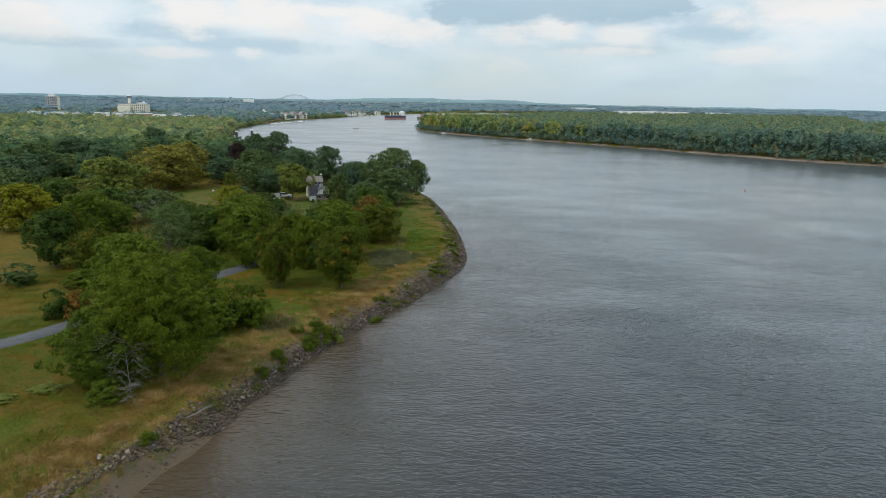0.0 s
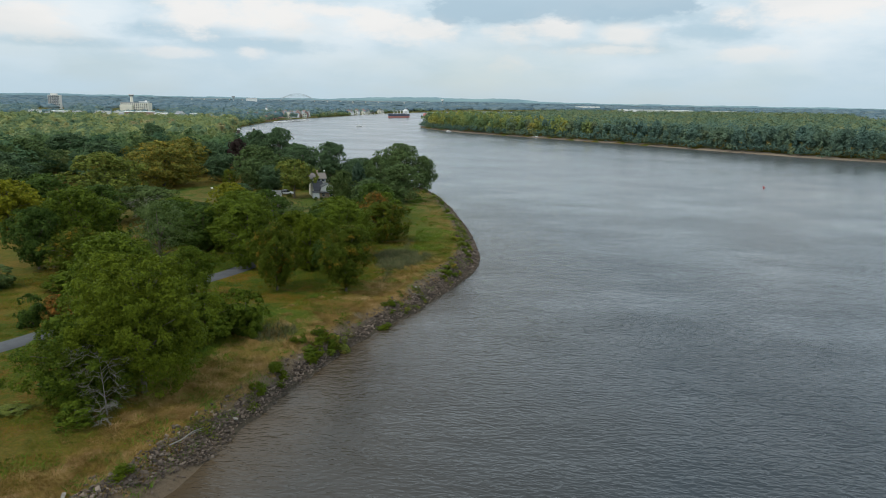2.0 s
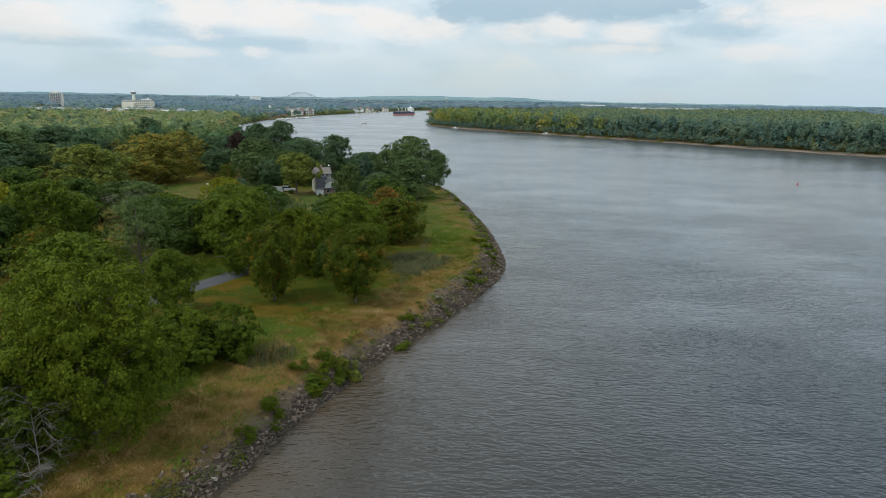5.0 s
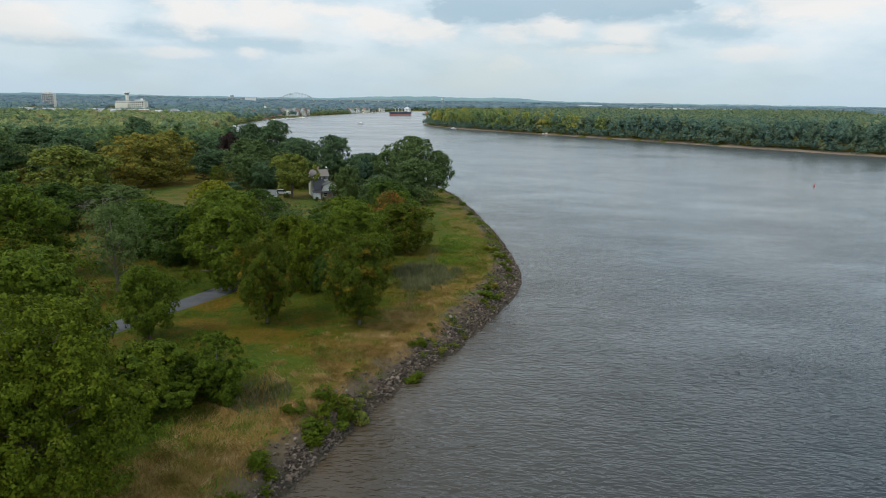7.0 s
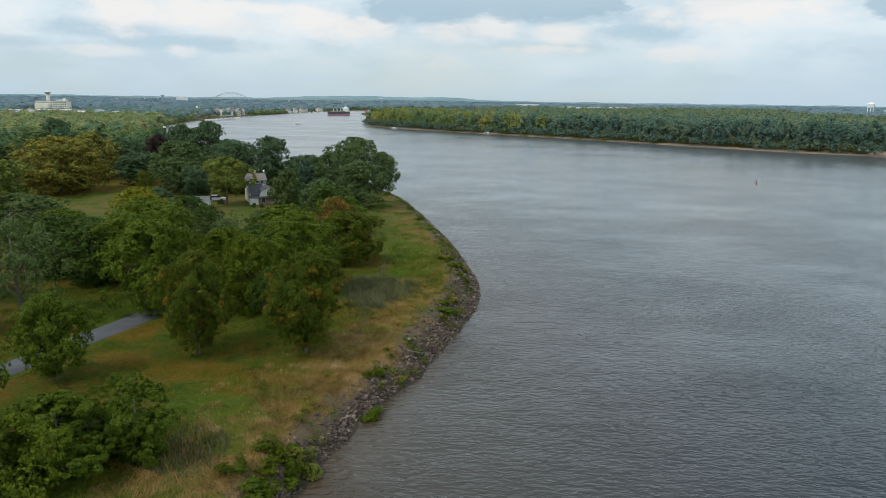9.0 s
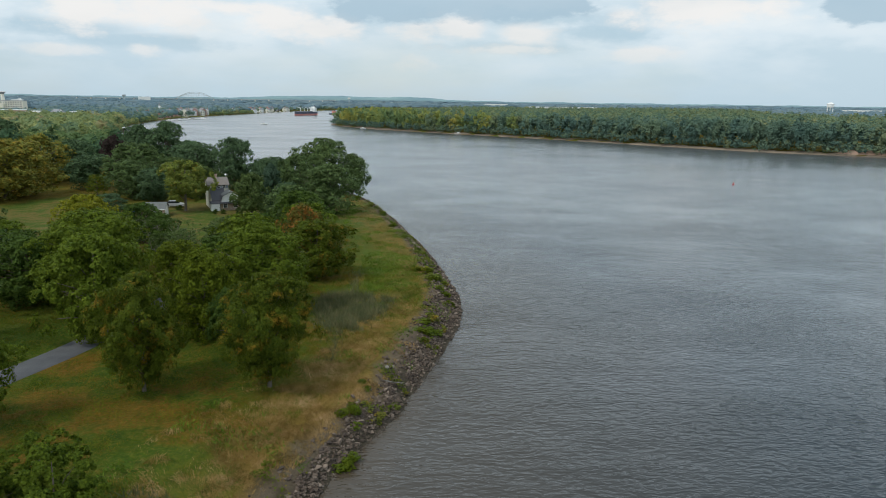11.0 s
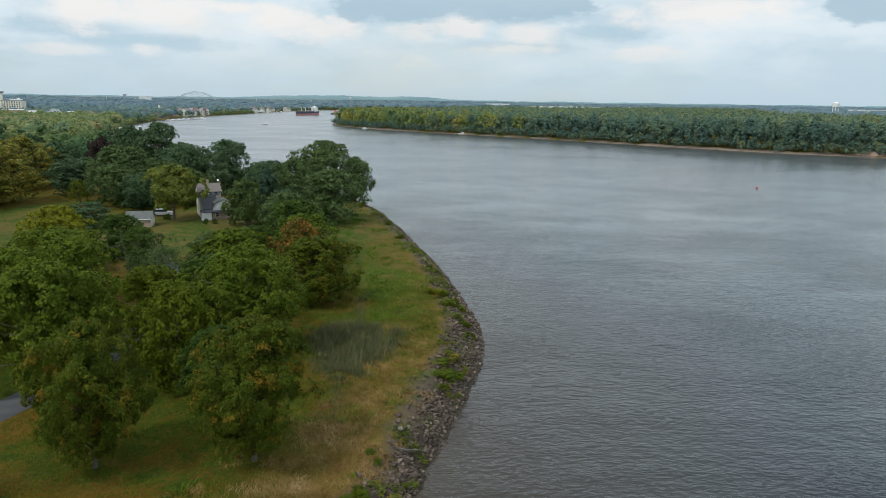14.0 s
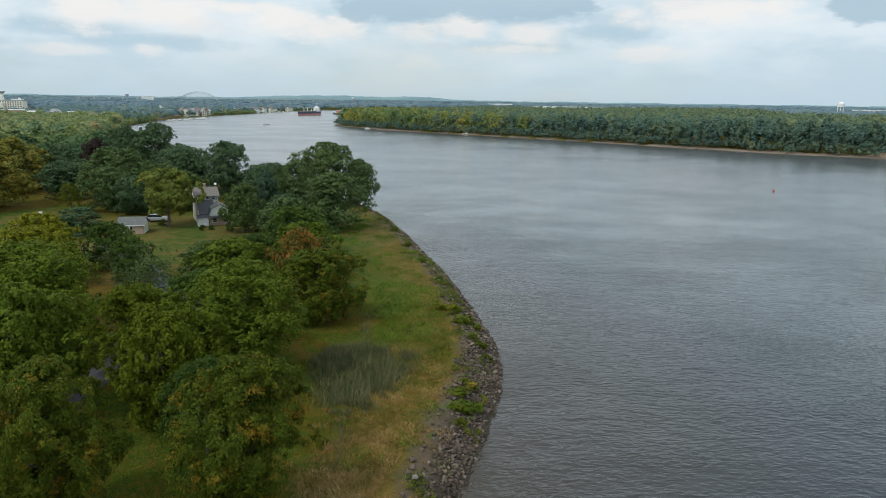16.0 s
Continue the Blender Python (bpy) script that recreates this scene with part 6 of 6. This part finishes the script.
buoy(117.4, 263.5)
small_boat(50.5, 607.0, 70, 7.0, "small white motorboat moored at the island shore")
small_boat(-33.0, 690.0, 60, 6.0, "small white motorboat moored at the island shore")
small_boat(-139.0, 765.0, 80, 8.0, "white motorboat out on the river")

# ---- the town and the far shore ----
CONCRETE = surface("pale_concrete", (0.68, 0.64, 0.58), (0.78, 0.74, 0.68), 0.15, 0.8, 0.2, 0.1, 2.0)
CREAMWALL = surface("cream_render", (0.70, 0.67, 0.57), (0.80, 0.77, 0.67), 0.15, 0.8, 0.2, 0.1, 2.0)
STEEL = surface("grey_green_steel", (0.36, 0.40, 0.41), (0.44, 0.48, 0.49), 0.1, 0.6, 0.4, 0.0, 2.0)
REDWALL = surface("red_brick_wall", (0.36, 0.22, 0.18), (0.46, 0.29, 0.24), 0.3, 0.85, 0.2, 0.1, 3.0)
GREYROOF = surface("grey_roof", (0.24, 0.25, 0.27), (0.33, 0.34, 0.35), 0.3, 0.85, 0.2, 0.1, 3.0)
REDROOF = surface("red_roof", (0.38, 0.18, 0.14), (0.46, 0.24, 0.19), 0.3, 0.85, 0.2, 0.1, 3.0)
PLAINWHITE = surface("white_wall", (0.74, 0.74, 0.72), (0.86, 0.86, 0.84), 0.2, 0.7, 0.3, 0.0, 2.0)


def ground_at(x, y):
    return float(land(x, y)[0])


def facade_windows(parent, x0, x1, y, z0, rows, cols, rise, w, h):
    """Window panes in rows, each set into its own frame; the meshes are shared."""
    frame_me = bpy.data.meshes.new("window")
    bm = boxes((-w / 2 - 0.2, w / 2 + 0.2, -0.08, 0.1, -0.25, h + 0.2))
    bm.to_mesh(frame_me); bm.free(); frame_me.materials.append(TRIM)
    pane_me = bpy.data.meshes.new("pane")
    bm = boxes((-w / 2, w / 2, -0.12, 0.1, 0, h))
    bm.to_mesh(pane_me); bm.free(); pane_me.materials.append(GLASS)
    for r in range(rows):
        for c in range(cols):
            f = new("window", frame_me)
            f.parent = parent
            f.location = (x0 + (x1 - x0) * (c + 0.5) / cols, y, z0 + rise * r)
            p = new("pane", pane_me)
            p.parent = f


def tower_block(x, y):
    t = thing("apartment_tower", pose(x, y, ground_at(x, y), 0, 0, 10), "pale concrete apartment tower above the town trees", "tower")
    part("wall", boxes((-10, 10, -7, 7, -1, 26)), CONCRETE, t)
    part("roof", boxes((-10.4, 10.4, -7.4, 7.4, 26.01, 26.9)), TRIM, t)
    part("plant_room", boxes((-6, 4, -4, 4, 26.9, 29.4)), CONCRETE, t)
    # solid grey strips: the balconies' shade is put into their colour
    for c in range(5):
        part("balcony_stack", boxes((-9.0 + c * 4, -7.6 + c * 4, -7.9, -7.0, 1, 25.6)), GREYROOF, t, "balcony column, its shade put in as dark grey")
    facade_windows(t, -8, 12, -7.05, 2, 8, 5, 3.0, 1.4, 1.5)


def landmark_building(x, y):
    t = thing("civic_building", pose(x, y, ground_at(x, y), 0, 0, 8), "large cream flat-roofed building with a lookout tower", "building")
    part("wall", boxes((-25, 25, -10, 10, -1, 15)), CREAMWALL, t)
    part("roof", boxes((-25.4, 25.4, -10.4, 10.4, 15.01, 16)), GREYROOF, t)
    part("wing", boxes((-24, -2, -18, -10.02, -1, 11)), CREAMWALL, t)
    part("plant_room", boxes((6, 22, -4, 6, 16, 17.8), (16, 19, -2, 2, 17.8, 20)), PLAINWHITE, t)
    part("tower_shaft", cylinder(3.0, 2.4, 16, 26.5, 12, -8, 0), CREAMWALL, t, "pale round tower shaft")
    part("tower_head", cylinder(3.0, 5.2, 26.5, 30, 16, -8, 0), GREYROOF, t, "dark flared tower head")
    part("tower_cap", cylinder(5.2, 4.4, 30.01, 31, 16, -8, 0), TRIM, t)
    facade_windows(t, -24, 24, -10.05, 2.2, 4, 13, 3.3, 1.9, 1.7)


def town_house(x, y, turn, w, d, h, wall, roof, label, chimney=True, group="houses of the river town"):
    t = thing("town_house", pose(x, y, ground_at(x, y), 0, 0, turn), label, "house", group)
    part("wall", prism([(-w / 2, -1), (w / 2, -1), (w / 2, h), (0, h + w * 0.32), (-w / 2, h)], -d / 2, d / 2), wall, t)
    for s in (-1, 1):
        part("roof", slab([(s * (w / 2 + 0.4), -d / 2 - 0.4, h - 0.1), (s * (w / 2 + 0.4), d / 2 + 0.4, h - 0.1), (0, d / 2 + 0.4, h + w * 0.34), (0, -d / 2 - 0.4, h + w * 0.34)], None, 0.25), roof, t)
    if chimney:
        part("chimney", boxes((w * 0.15, w * 0.15 + 0.9, -0.5, 0.5, h, h + w * 0.34 + 1.2)), REDWALL, t)
    n = max(2, int(w / 3))
    for k in range(n):
        for z in ((1.0, 4.0) if h > 5 else (1.0,)):
            xx = -w / 2 + w * (k + 0.5) / n
            f = part("window", boxes((xx - 0.75, xx + 0.75, -d / 2 - 0.08, -d / 2 + 0.1, z - 0.12, z + 1.7)), TRIM, t)
            part("pane", boxes((xx - 0.6, xx + 0.6, -d / 2 - 0.12, -d / 2, z, z + 1.55)), GLASS, f)


def flat_building(x, y, turn, w, d, h, wall, label, name="warehouse"):
    t = thing(name, pose(x, y, ground_at(x, y), 0, 0, turn), label, "building")
    part("wall", boxes((-w / 2, w / 2, -d / 2, d / 2, -2, h)), wall, t)
    part("roof", boxes((-w / 2 - 0.3, w / 2 + 0.3, -d / 2 - 0.3, d / 2 + 0.3, h + 0.01, h + 0.6)), PLAINWHITE, t)
    for k in range(max(2, int(w / 14))):
        xx = -w / 2 + w * (k + 0.5) / max(2, int(w / 14))
        part("door", boxes((xx - 2, xx + 2, -d / 2 - 0.15, -d / 2, 0, 4.2)), GREYROOF, t)


def build_town():
    rng = np.random.default_rng(8)
    tower_block(-836, 1285)
    landmark_building(-651, 1243)
    looks = [(PLAINWHITE, GREYROOF, "white house with a grey roof on the far shore"), (CREAMWALL, GREYROOF, "cream house with a grey roof on the far shore"),
             (REDWALL, GREYROOF, "red brick house with a grey roof on the far shore"), (PLAINWHITE, REDROOF, "white house with a red roof on the far shore"),
             (CREAMWALL, REDROOF, "cream house with a red roof on the far shore")]
    # along the water
    for y0, y1, count, back, wide, tall, pick in ((905, 975, 4, (16, 46), (6.5, 9), (4.5, 6), (0, 5)), (985, 1085, 17, (7, 34), (5.5, 8.5), (5.0, 8.5), (0, 3)),
                                                  (1095, 1275, 5, (16, 50), (7, 10), (4.5, 6.5), (0, 5)), (1285, 1500, 30, (5, 34), (6, 9.5), (3.6, 6.0), (0, 5))):
        for k in range(count):
            y = y0 + (y1 - y0) * (k + rng.uniform(0.1, 0.9)) / count
            x = float(np.interp(y, [830, 960, 1120, 1320, 1500, 1700], [-271, -280, -268, -245, -222, -160])) - rng.uniform(*back)
            wall, roof, label = looks[int(rng.integers(*pick))]
            town_house(x, y, rng.uniform(-35, 60), rng.uniform(*wide), rng.uniform(7, 11), rng.uniform(*tall), wall, roof, label)
    # roofs beyond the flat wood
    for k in range(26):
        x = -560 + 10.5 * k + rng.uniform(-8, 8)
        y = 760 + rng.uniform(0, 130)
        if x > -305:
            continue
        wall, roof, label = looks[int(rng.integers(0, 3))]
        town_house(x, y, rng.uniform(-20, 70), rng.uniform(7, 11), rng.uniform(8, 12), rng.uniform(4.5, 6.5), wall, roof, label.replace("on the far shore", "among the town trees"), False, "roofs of the town")
    s = thing("church", pose(-365, 1130, ground_at(-365, 1130)) @ Matrix.Diagonal((0.62, 0.62, 0.75, 1)), "small white church with a pointed spire", "church")
    part("nave", prism([(-5, -1), (5, -1), (5, 8), (0, 12), (-5, 8)], -9, 9), PLAINWHITE, s)
    part("belfry", boxes((-2, 2, -10, -6, 8, 16)), PLAINWHITE, s)
    part("spire", cylinder(2.4, 0.1, 16, 25, 8, 0, -8), GREYROOF, s)
    # boathouses and marina
    town_house(-284, 880, 20, 11, 9, 3.0, REDWALL, REDROOF, "low red boathouse beside the marina", False)
    town_house(-290, 925, 10, 9, 8, 3.0, REDWALL, REDROOF, "low red boathouse beside the marina", False)
    for k in range(14):
        small_boat(-258 + 1.1 * k + rng.uniform(-3, 3), 835 + 7 * k + rng.uniform(-4, 4), rng.uniform(60, 120), rng.uniform(7, 10), "white pleasure boat moored in the marina")
    for k in range(6):
        small_boat(-236 + 2.8 * k, 1300 + 30 * k, rng.uniform(40, 120), rng.uniform(7, 10), "white pleasure boat moored below the town")
    d = thing("dock", pose(-262, 880, 0, 0, 0, -8), "long low timber dock of the marina", "dock")
    part("deck", boxes((-1.2, 1.2, -50, 50, 0.5, 0.75)), DEADWOOD, d)
    for k in range(9):
        part("pile", cylinder(0.2, 0.2, -2, 1.8, 8, 1.35, -48 + 12 * k), BARK, d)
    # old piers in the river
    for x, y in ((-203, 562), (-200.5, 593)):
        p = thing("mooring_pier", pose(x, y, 0), "dark timber mooring pier with a white top", "pier", "mooring piers")
        part("cap", cylinder(1.3, 1.2, 3.6, 4.6, 10), PLAINWHITE, p, "white cap")
        for k in range(5):
            a = k * 1.257
            part("pile", cylinder(0.25, 0.25, -2, 3.6, 8, math.cos(a) * 0.8, math.sin(a) * 0.8), BARK, p)
    # tall things on the skyline
    for x, y, h in ((-1020, 2700, 30), (-230, 3300, 32)):
        t = thing("water_tower", pose(x, y, ground_at(x, y)), "distant dark water tower on the skyline", "water tower")
        part("shaft", cylinder(2.0, 1.6, 0, h - 7, 10), STEEL, t)
        part("tank", cylinder(6, 7, h - 7, h, 14), STEEL if x < -900 else PLAINWHITE, t)
    t = thing("water_tower", pose(1137, 1800, ground_at(1137, 1800)), "white water tank on tall legs beyond the island", "water tower")
    bm = cylinder(8.5, 9.0, 22, 31, 20)
    bmesh.ops.create_cone(bm, cap_ends=True, segments=20, radius1=9.0, radius2=2.0, depth=4, matrix=Matrix.Translation((0, 0, 33.01)))
    part("tank", bm, PLAINWHITE, t)
    for k in range(6):
        a = k * math.pi / 3
        part("leg", cylinder(0.8, 0.8, -1, 22.5, 8, math.cos(a) * 7.4, math.sin(a) * 7.4), PLAINWHITE, t)
    part("riser", cylinder(1.4, 1.4, -1, 22, 8), PLAINWHITE, t)
    # warehouses beyond the island
    flat_building(548, 2330, 8, 230, 70, 12.5, PLAINWHITE, "long white warehouse beyond the island woods")
    flat_building(775, 2360, 8, 60, 60, 12, PLAINWHITE, "white warehouse beyond the island woods")
    flat_building(400, 2900, 4, 90, 60, 13, PLAINWHITE, "distant long white warehouse")
    flat_building(1400, 2050, 15, 90, 60, 13, PLAINWHITE, "white warehouse among far trees")
    flat_building(-1035, 2950, 20, 46, 30, 23, PLAINWHITE, "distant white block on the skyline", "block")
    for bx, by, bw, bh, bl in ((-600, 880, 12, 7.4, "low white building among the town's trees"), (-566, 872, 10, 7.0, "low white building among the town's trees"), (-505, 880, 16, 7.6, "long low white building in the town"),
                               (-476, 874, 10, 7.2, "low white building among the town's trees"), (-420, 868, 14, 7.2, "long low white building in the town"), (-372, 860, 10, 7.0, "low white building among the town's trees")):
        flat_building(bx, by, 18, bw, 14, bh, PLAINWHITE, bl, "block")
    flat_building(-545, 860, 25, 18, 14, 7.6, PLAINWHITE, "low white flat-roofed building in the town", "block")
    flat_building(-440, 850, 20, 34, 18, 8.5, REDWALL, "low red brick block in the town", "block")
    flat_building(-395, 830, 15, 26, 14, 7, PLAINWHITE, "low white flat-roofed building in the town", "block")


def build_bridge():
    b = thing("arch_bridge", pose(-903, 3200, 0, 0, 0, 3), "distant steel arch bridge over the river", "bridge")
    span, rise, deck = 84.0, 31.0, 19.0
    for yy in (-5, 5):
        rods = []
        up = [Vector((span * s / 12, yy, deck - 2 + rise * (1 - (s / 12) ** 2))) for s in range(-12, 13)]
        lowr = [Vector((span * s / 12, yy, deck - 2 + (rise - 6) * (1 - (s / 12) ** 2))) for s in range(-12, 13)]
        rods.append((up, [0.42] * 25, 6)); rods.append((lowr, [0.42] * 25, 6))
        for k in range(1, 24):
            rods.append(([up[k], lowr[k]], [0.4, 0.4], 4))
            rods.append(([lowr[k], Vector((lowr[k].x, yy, deck))], [0.25, 0.25], 4))
        o = new("arch_rib", rods_mesh("arch_rib", rods, STEEL))
        o.parent = b
    part("deck", boxes((-520, 620, -6, 6, deck - 1.2, deck + 0.6)), STEEL, b)
    for s in (-1, 1):
        rods = []
        for k in range(14):
            x0, x1 = s * (span + 14 * k), s * (span + 14 * (k + 1))
            rods.append(([Vector((x0, -5, deck - 1)), Vector(((x0 + x1) / 2, -5, deck - 7)), Vector((x1, -5, deck - 1))], [0.4] * 3, 4))
            rods.append(([Vector(((x0 + x1) / 2, -5, deck - 7)), Vector(((x0 + x1) / 2 + s * 14, -5, deck - 7))], [0.4] * 2, 4))
        o = new("truss", rods_mesh("truss", rods, STEEL))
        o.parent = b
    for x in list(range(-500, -70, 60)) + [-80, 80] + list(range(140, 610, 60)):
        part("pier", boxes((x - 2, x + 2, -5, 5, -2, deck - 1.3)), CONCRETE, b)


def build_ship():
    # hull red made paler, with distance haze put into the paint colour
    hull_red = surface("red_antifouling", (0.55, 0.21, 0.18), (0.64, 0.27, 0.23), 0.2, 0.7, 0.3, 0.05, 2.0)
    hull_dark = surface("dark_hull_paint", (0.075, 0.090, 0.130), (0.11, 0.125, 0.165), 0.2, 0.6, 0.4, 0.05, 2.0)
    s = thing("cargo_ship", pose(-152, 1190, 0, 0, 0, -27) @ Matrix.Diagonal((0.52, 0.50, 0.60, 1)), "bulk cargo ship with dark hull and red waterline", "ship")

    def ring(z0, z1):
        bm = bmesh.new()
        rows = []
        for t in np.linspace(0, 1, 12):
            y = 60 - 120 * t                                  # stern to bow
            w = 11.0 * min(1.0, (1 - t) * 6 + 0.02) ** 0.6 * min(1.0, 0.55 + t * 2)
            rows.append([bm.verts.new((sgn * w * (0.92 if z == z0 else 1.0), y - (2.0 if t > 0.95 and z == z1 else 0), z + (1.6 * max(0, t - 0.85) / 0.15 if z == z1 and z1 > 6 else 0)))
                         for sgn, z in ((-1, z0), (-1, z1), (1, z1), (1, z0))])
        for r0, r1 in zip(rows, rows[1:]):
            for i in range(4):
                bm.faces.new((r0[i], r0[(i + 1) % 4], r1[(i + 1) % 4], r1[i]))
        bm.faces.new(rows[0]); bm.faces.new(rows[-1][::-1])
        bmesh.ops.recalc_face_normals(bm, faces=bm.faces)
        return bm
    part("lower_hull", ring(-2, 4.2), hull_red, s, "red lower hull")
    part("upper_hull", ring(4.22, 9.4), hull_dark, s, "dark upper hull")
    part("deckhouse", boxes((-9, 9, 38, 50, 9.4, 20), (-10.5, 10.5, 38.5, 47, 17.5, 20.4), (-5, 5, 40, 48, 20.4, 23), bevel=0.2), PLAINWHITE, s, "white deckhouse")
    facade_windows(s, -8, 8, 37.98, 11.0, 3, 7, 2.6, 1.3, 1.0)
    part("funnel", cylinder(2.4, 2.0, 20, 27, 12, 0, 52), hull_dark, s)
    part("mast", cylinder(0.4, 0.25, 23, 31, 8, 0, 43), PLAINWHITE, s)
    for k in range(4):
        y = -38 + 20 * k
        part("hatch", boxes((-7, 7, y - 7, y + 7, 9.6, 11.4)), GREYROOF, s)
        c = part("crane", cylinder(1.1, 0.9, 9.6, 20, 10, 0, y + 9.5), PLAINWHITE, s, "pale deck crane")
        o = new("jib", rods_mesh("jib", [([Vector((0, y + 9.5, 18.5)), Vector((0, y - 8, 22))], [0.5, 0.3], 5)], PLAINWHITE))
        o.parent = c
    tug = thing("tugboat", pose(-112, 1260, 0, 0, 0, 40), "small dark tugboat beside the cargo ship", "tugboat")
    part("hull", prism([(-3.5, -0.5), (3.5, -0.5), (4, 2.4), (-4, 2.4)], -11, 10), hull_dark, tug)
    part("wheelhouse", boxes((-2.2, 2.2, -2, 4, 2.4, 6.5), bevel=0.2), hull_red, tug)


def build_skyline():
    """The last low ridge, far off: haze painted as one tone that glows faintly."""
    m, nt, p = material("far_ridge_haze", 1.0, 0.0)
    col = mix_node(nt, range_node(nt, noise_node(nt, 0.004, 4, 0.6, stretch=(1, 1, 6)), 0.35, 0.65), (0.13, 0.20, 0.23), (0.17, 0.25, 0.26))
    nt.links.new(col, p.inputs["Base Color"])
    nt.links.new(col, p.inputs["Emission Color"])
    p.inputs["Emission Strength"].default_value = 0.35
    az = np.radians(np.linspace(-62, 62, 420))
    R = 4820.0
    rough = 2.2 * np.sin(az * 61) + 1.6 * np.sin(az * 143 + 1) + 1.0 * np.sin(az * 317 + 2) + 0.8 * np.sin(az * 700)
    top = 24 + rough * 0.7
    for mid, wide, high in ((-6.5, 5.0, 22), (1.0, 3.5, 18), (-34, 9, 5)):
        top = top + high * np.exp(-((np.degrees(az) - mid) / wide) ** 2)
    rows_z = np.stack([np.full_like(top, -20), top * 0.6, top])
    X = np.repeat((R * np.sin(az))[None], 3, 0); Y = np.repeat((R * np.cos(az))[None], 3, 0)
    Y[2] += 60
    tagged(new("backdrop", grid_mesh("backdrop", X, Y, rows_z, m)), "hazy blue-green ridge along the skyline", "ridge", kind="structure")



def build_bluff():
    """A short eroded sand face on the island shore."""
    sandface = surface("pink_sand", (0.30, 0.20, 0.15), (0.44, 0.31, 0.24), 0.25, 0.95, 0.05, 0.5, 1.2)
    u, v = np.meshgrid(np.linspace(0, 1, 60), np.linspace(0, 1, 9))
    x, y = 247 + u * 48, 407.5 - u * 29
    top = 3.6 * np.clip(np.minimum(u, 1 - u) * 7, 0, 1) ** 0.6 * (0.8 + 0.2 * np.sin(u * 37) * np.cos(u * 91))
    back = v * 3.2 + 0.8 * np.sin(u * 60) * v
    tagged(new("sand_bluff", grid_mesh("sand_bluff", x + back * 0.52 + 0.4, y + back * 0.85 + 0.6, 0.2 + top * v ** 0.7, sandface)), "eroded pinkish sand bank on the island shore", "bank", kind="structure")


build_bluff()
build_town()
build_bridge()
build_ship()
build_skyline()
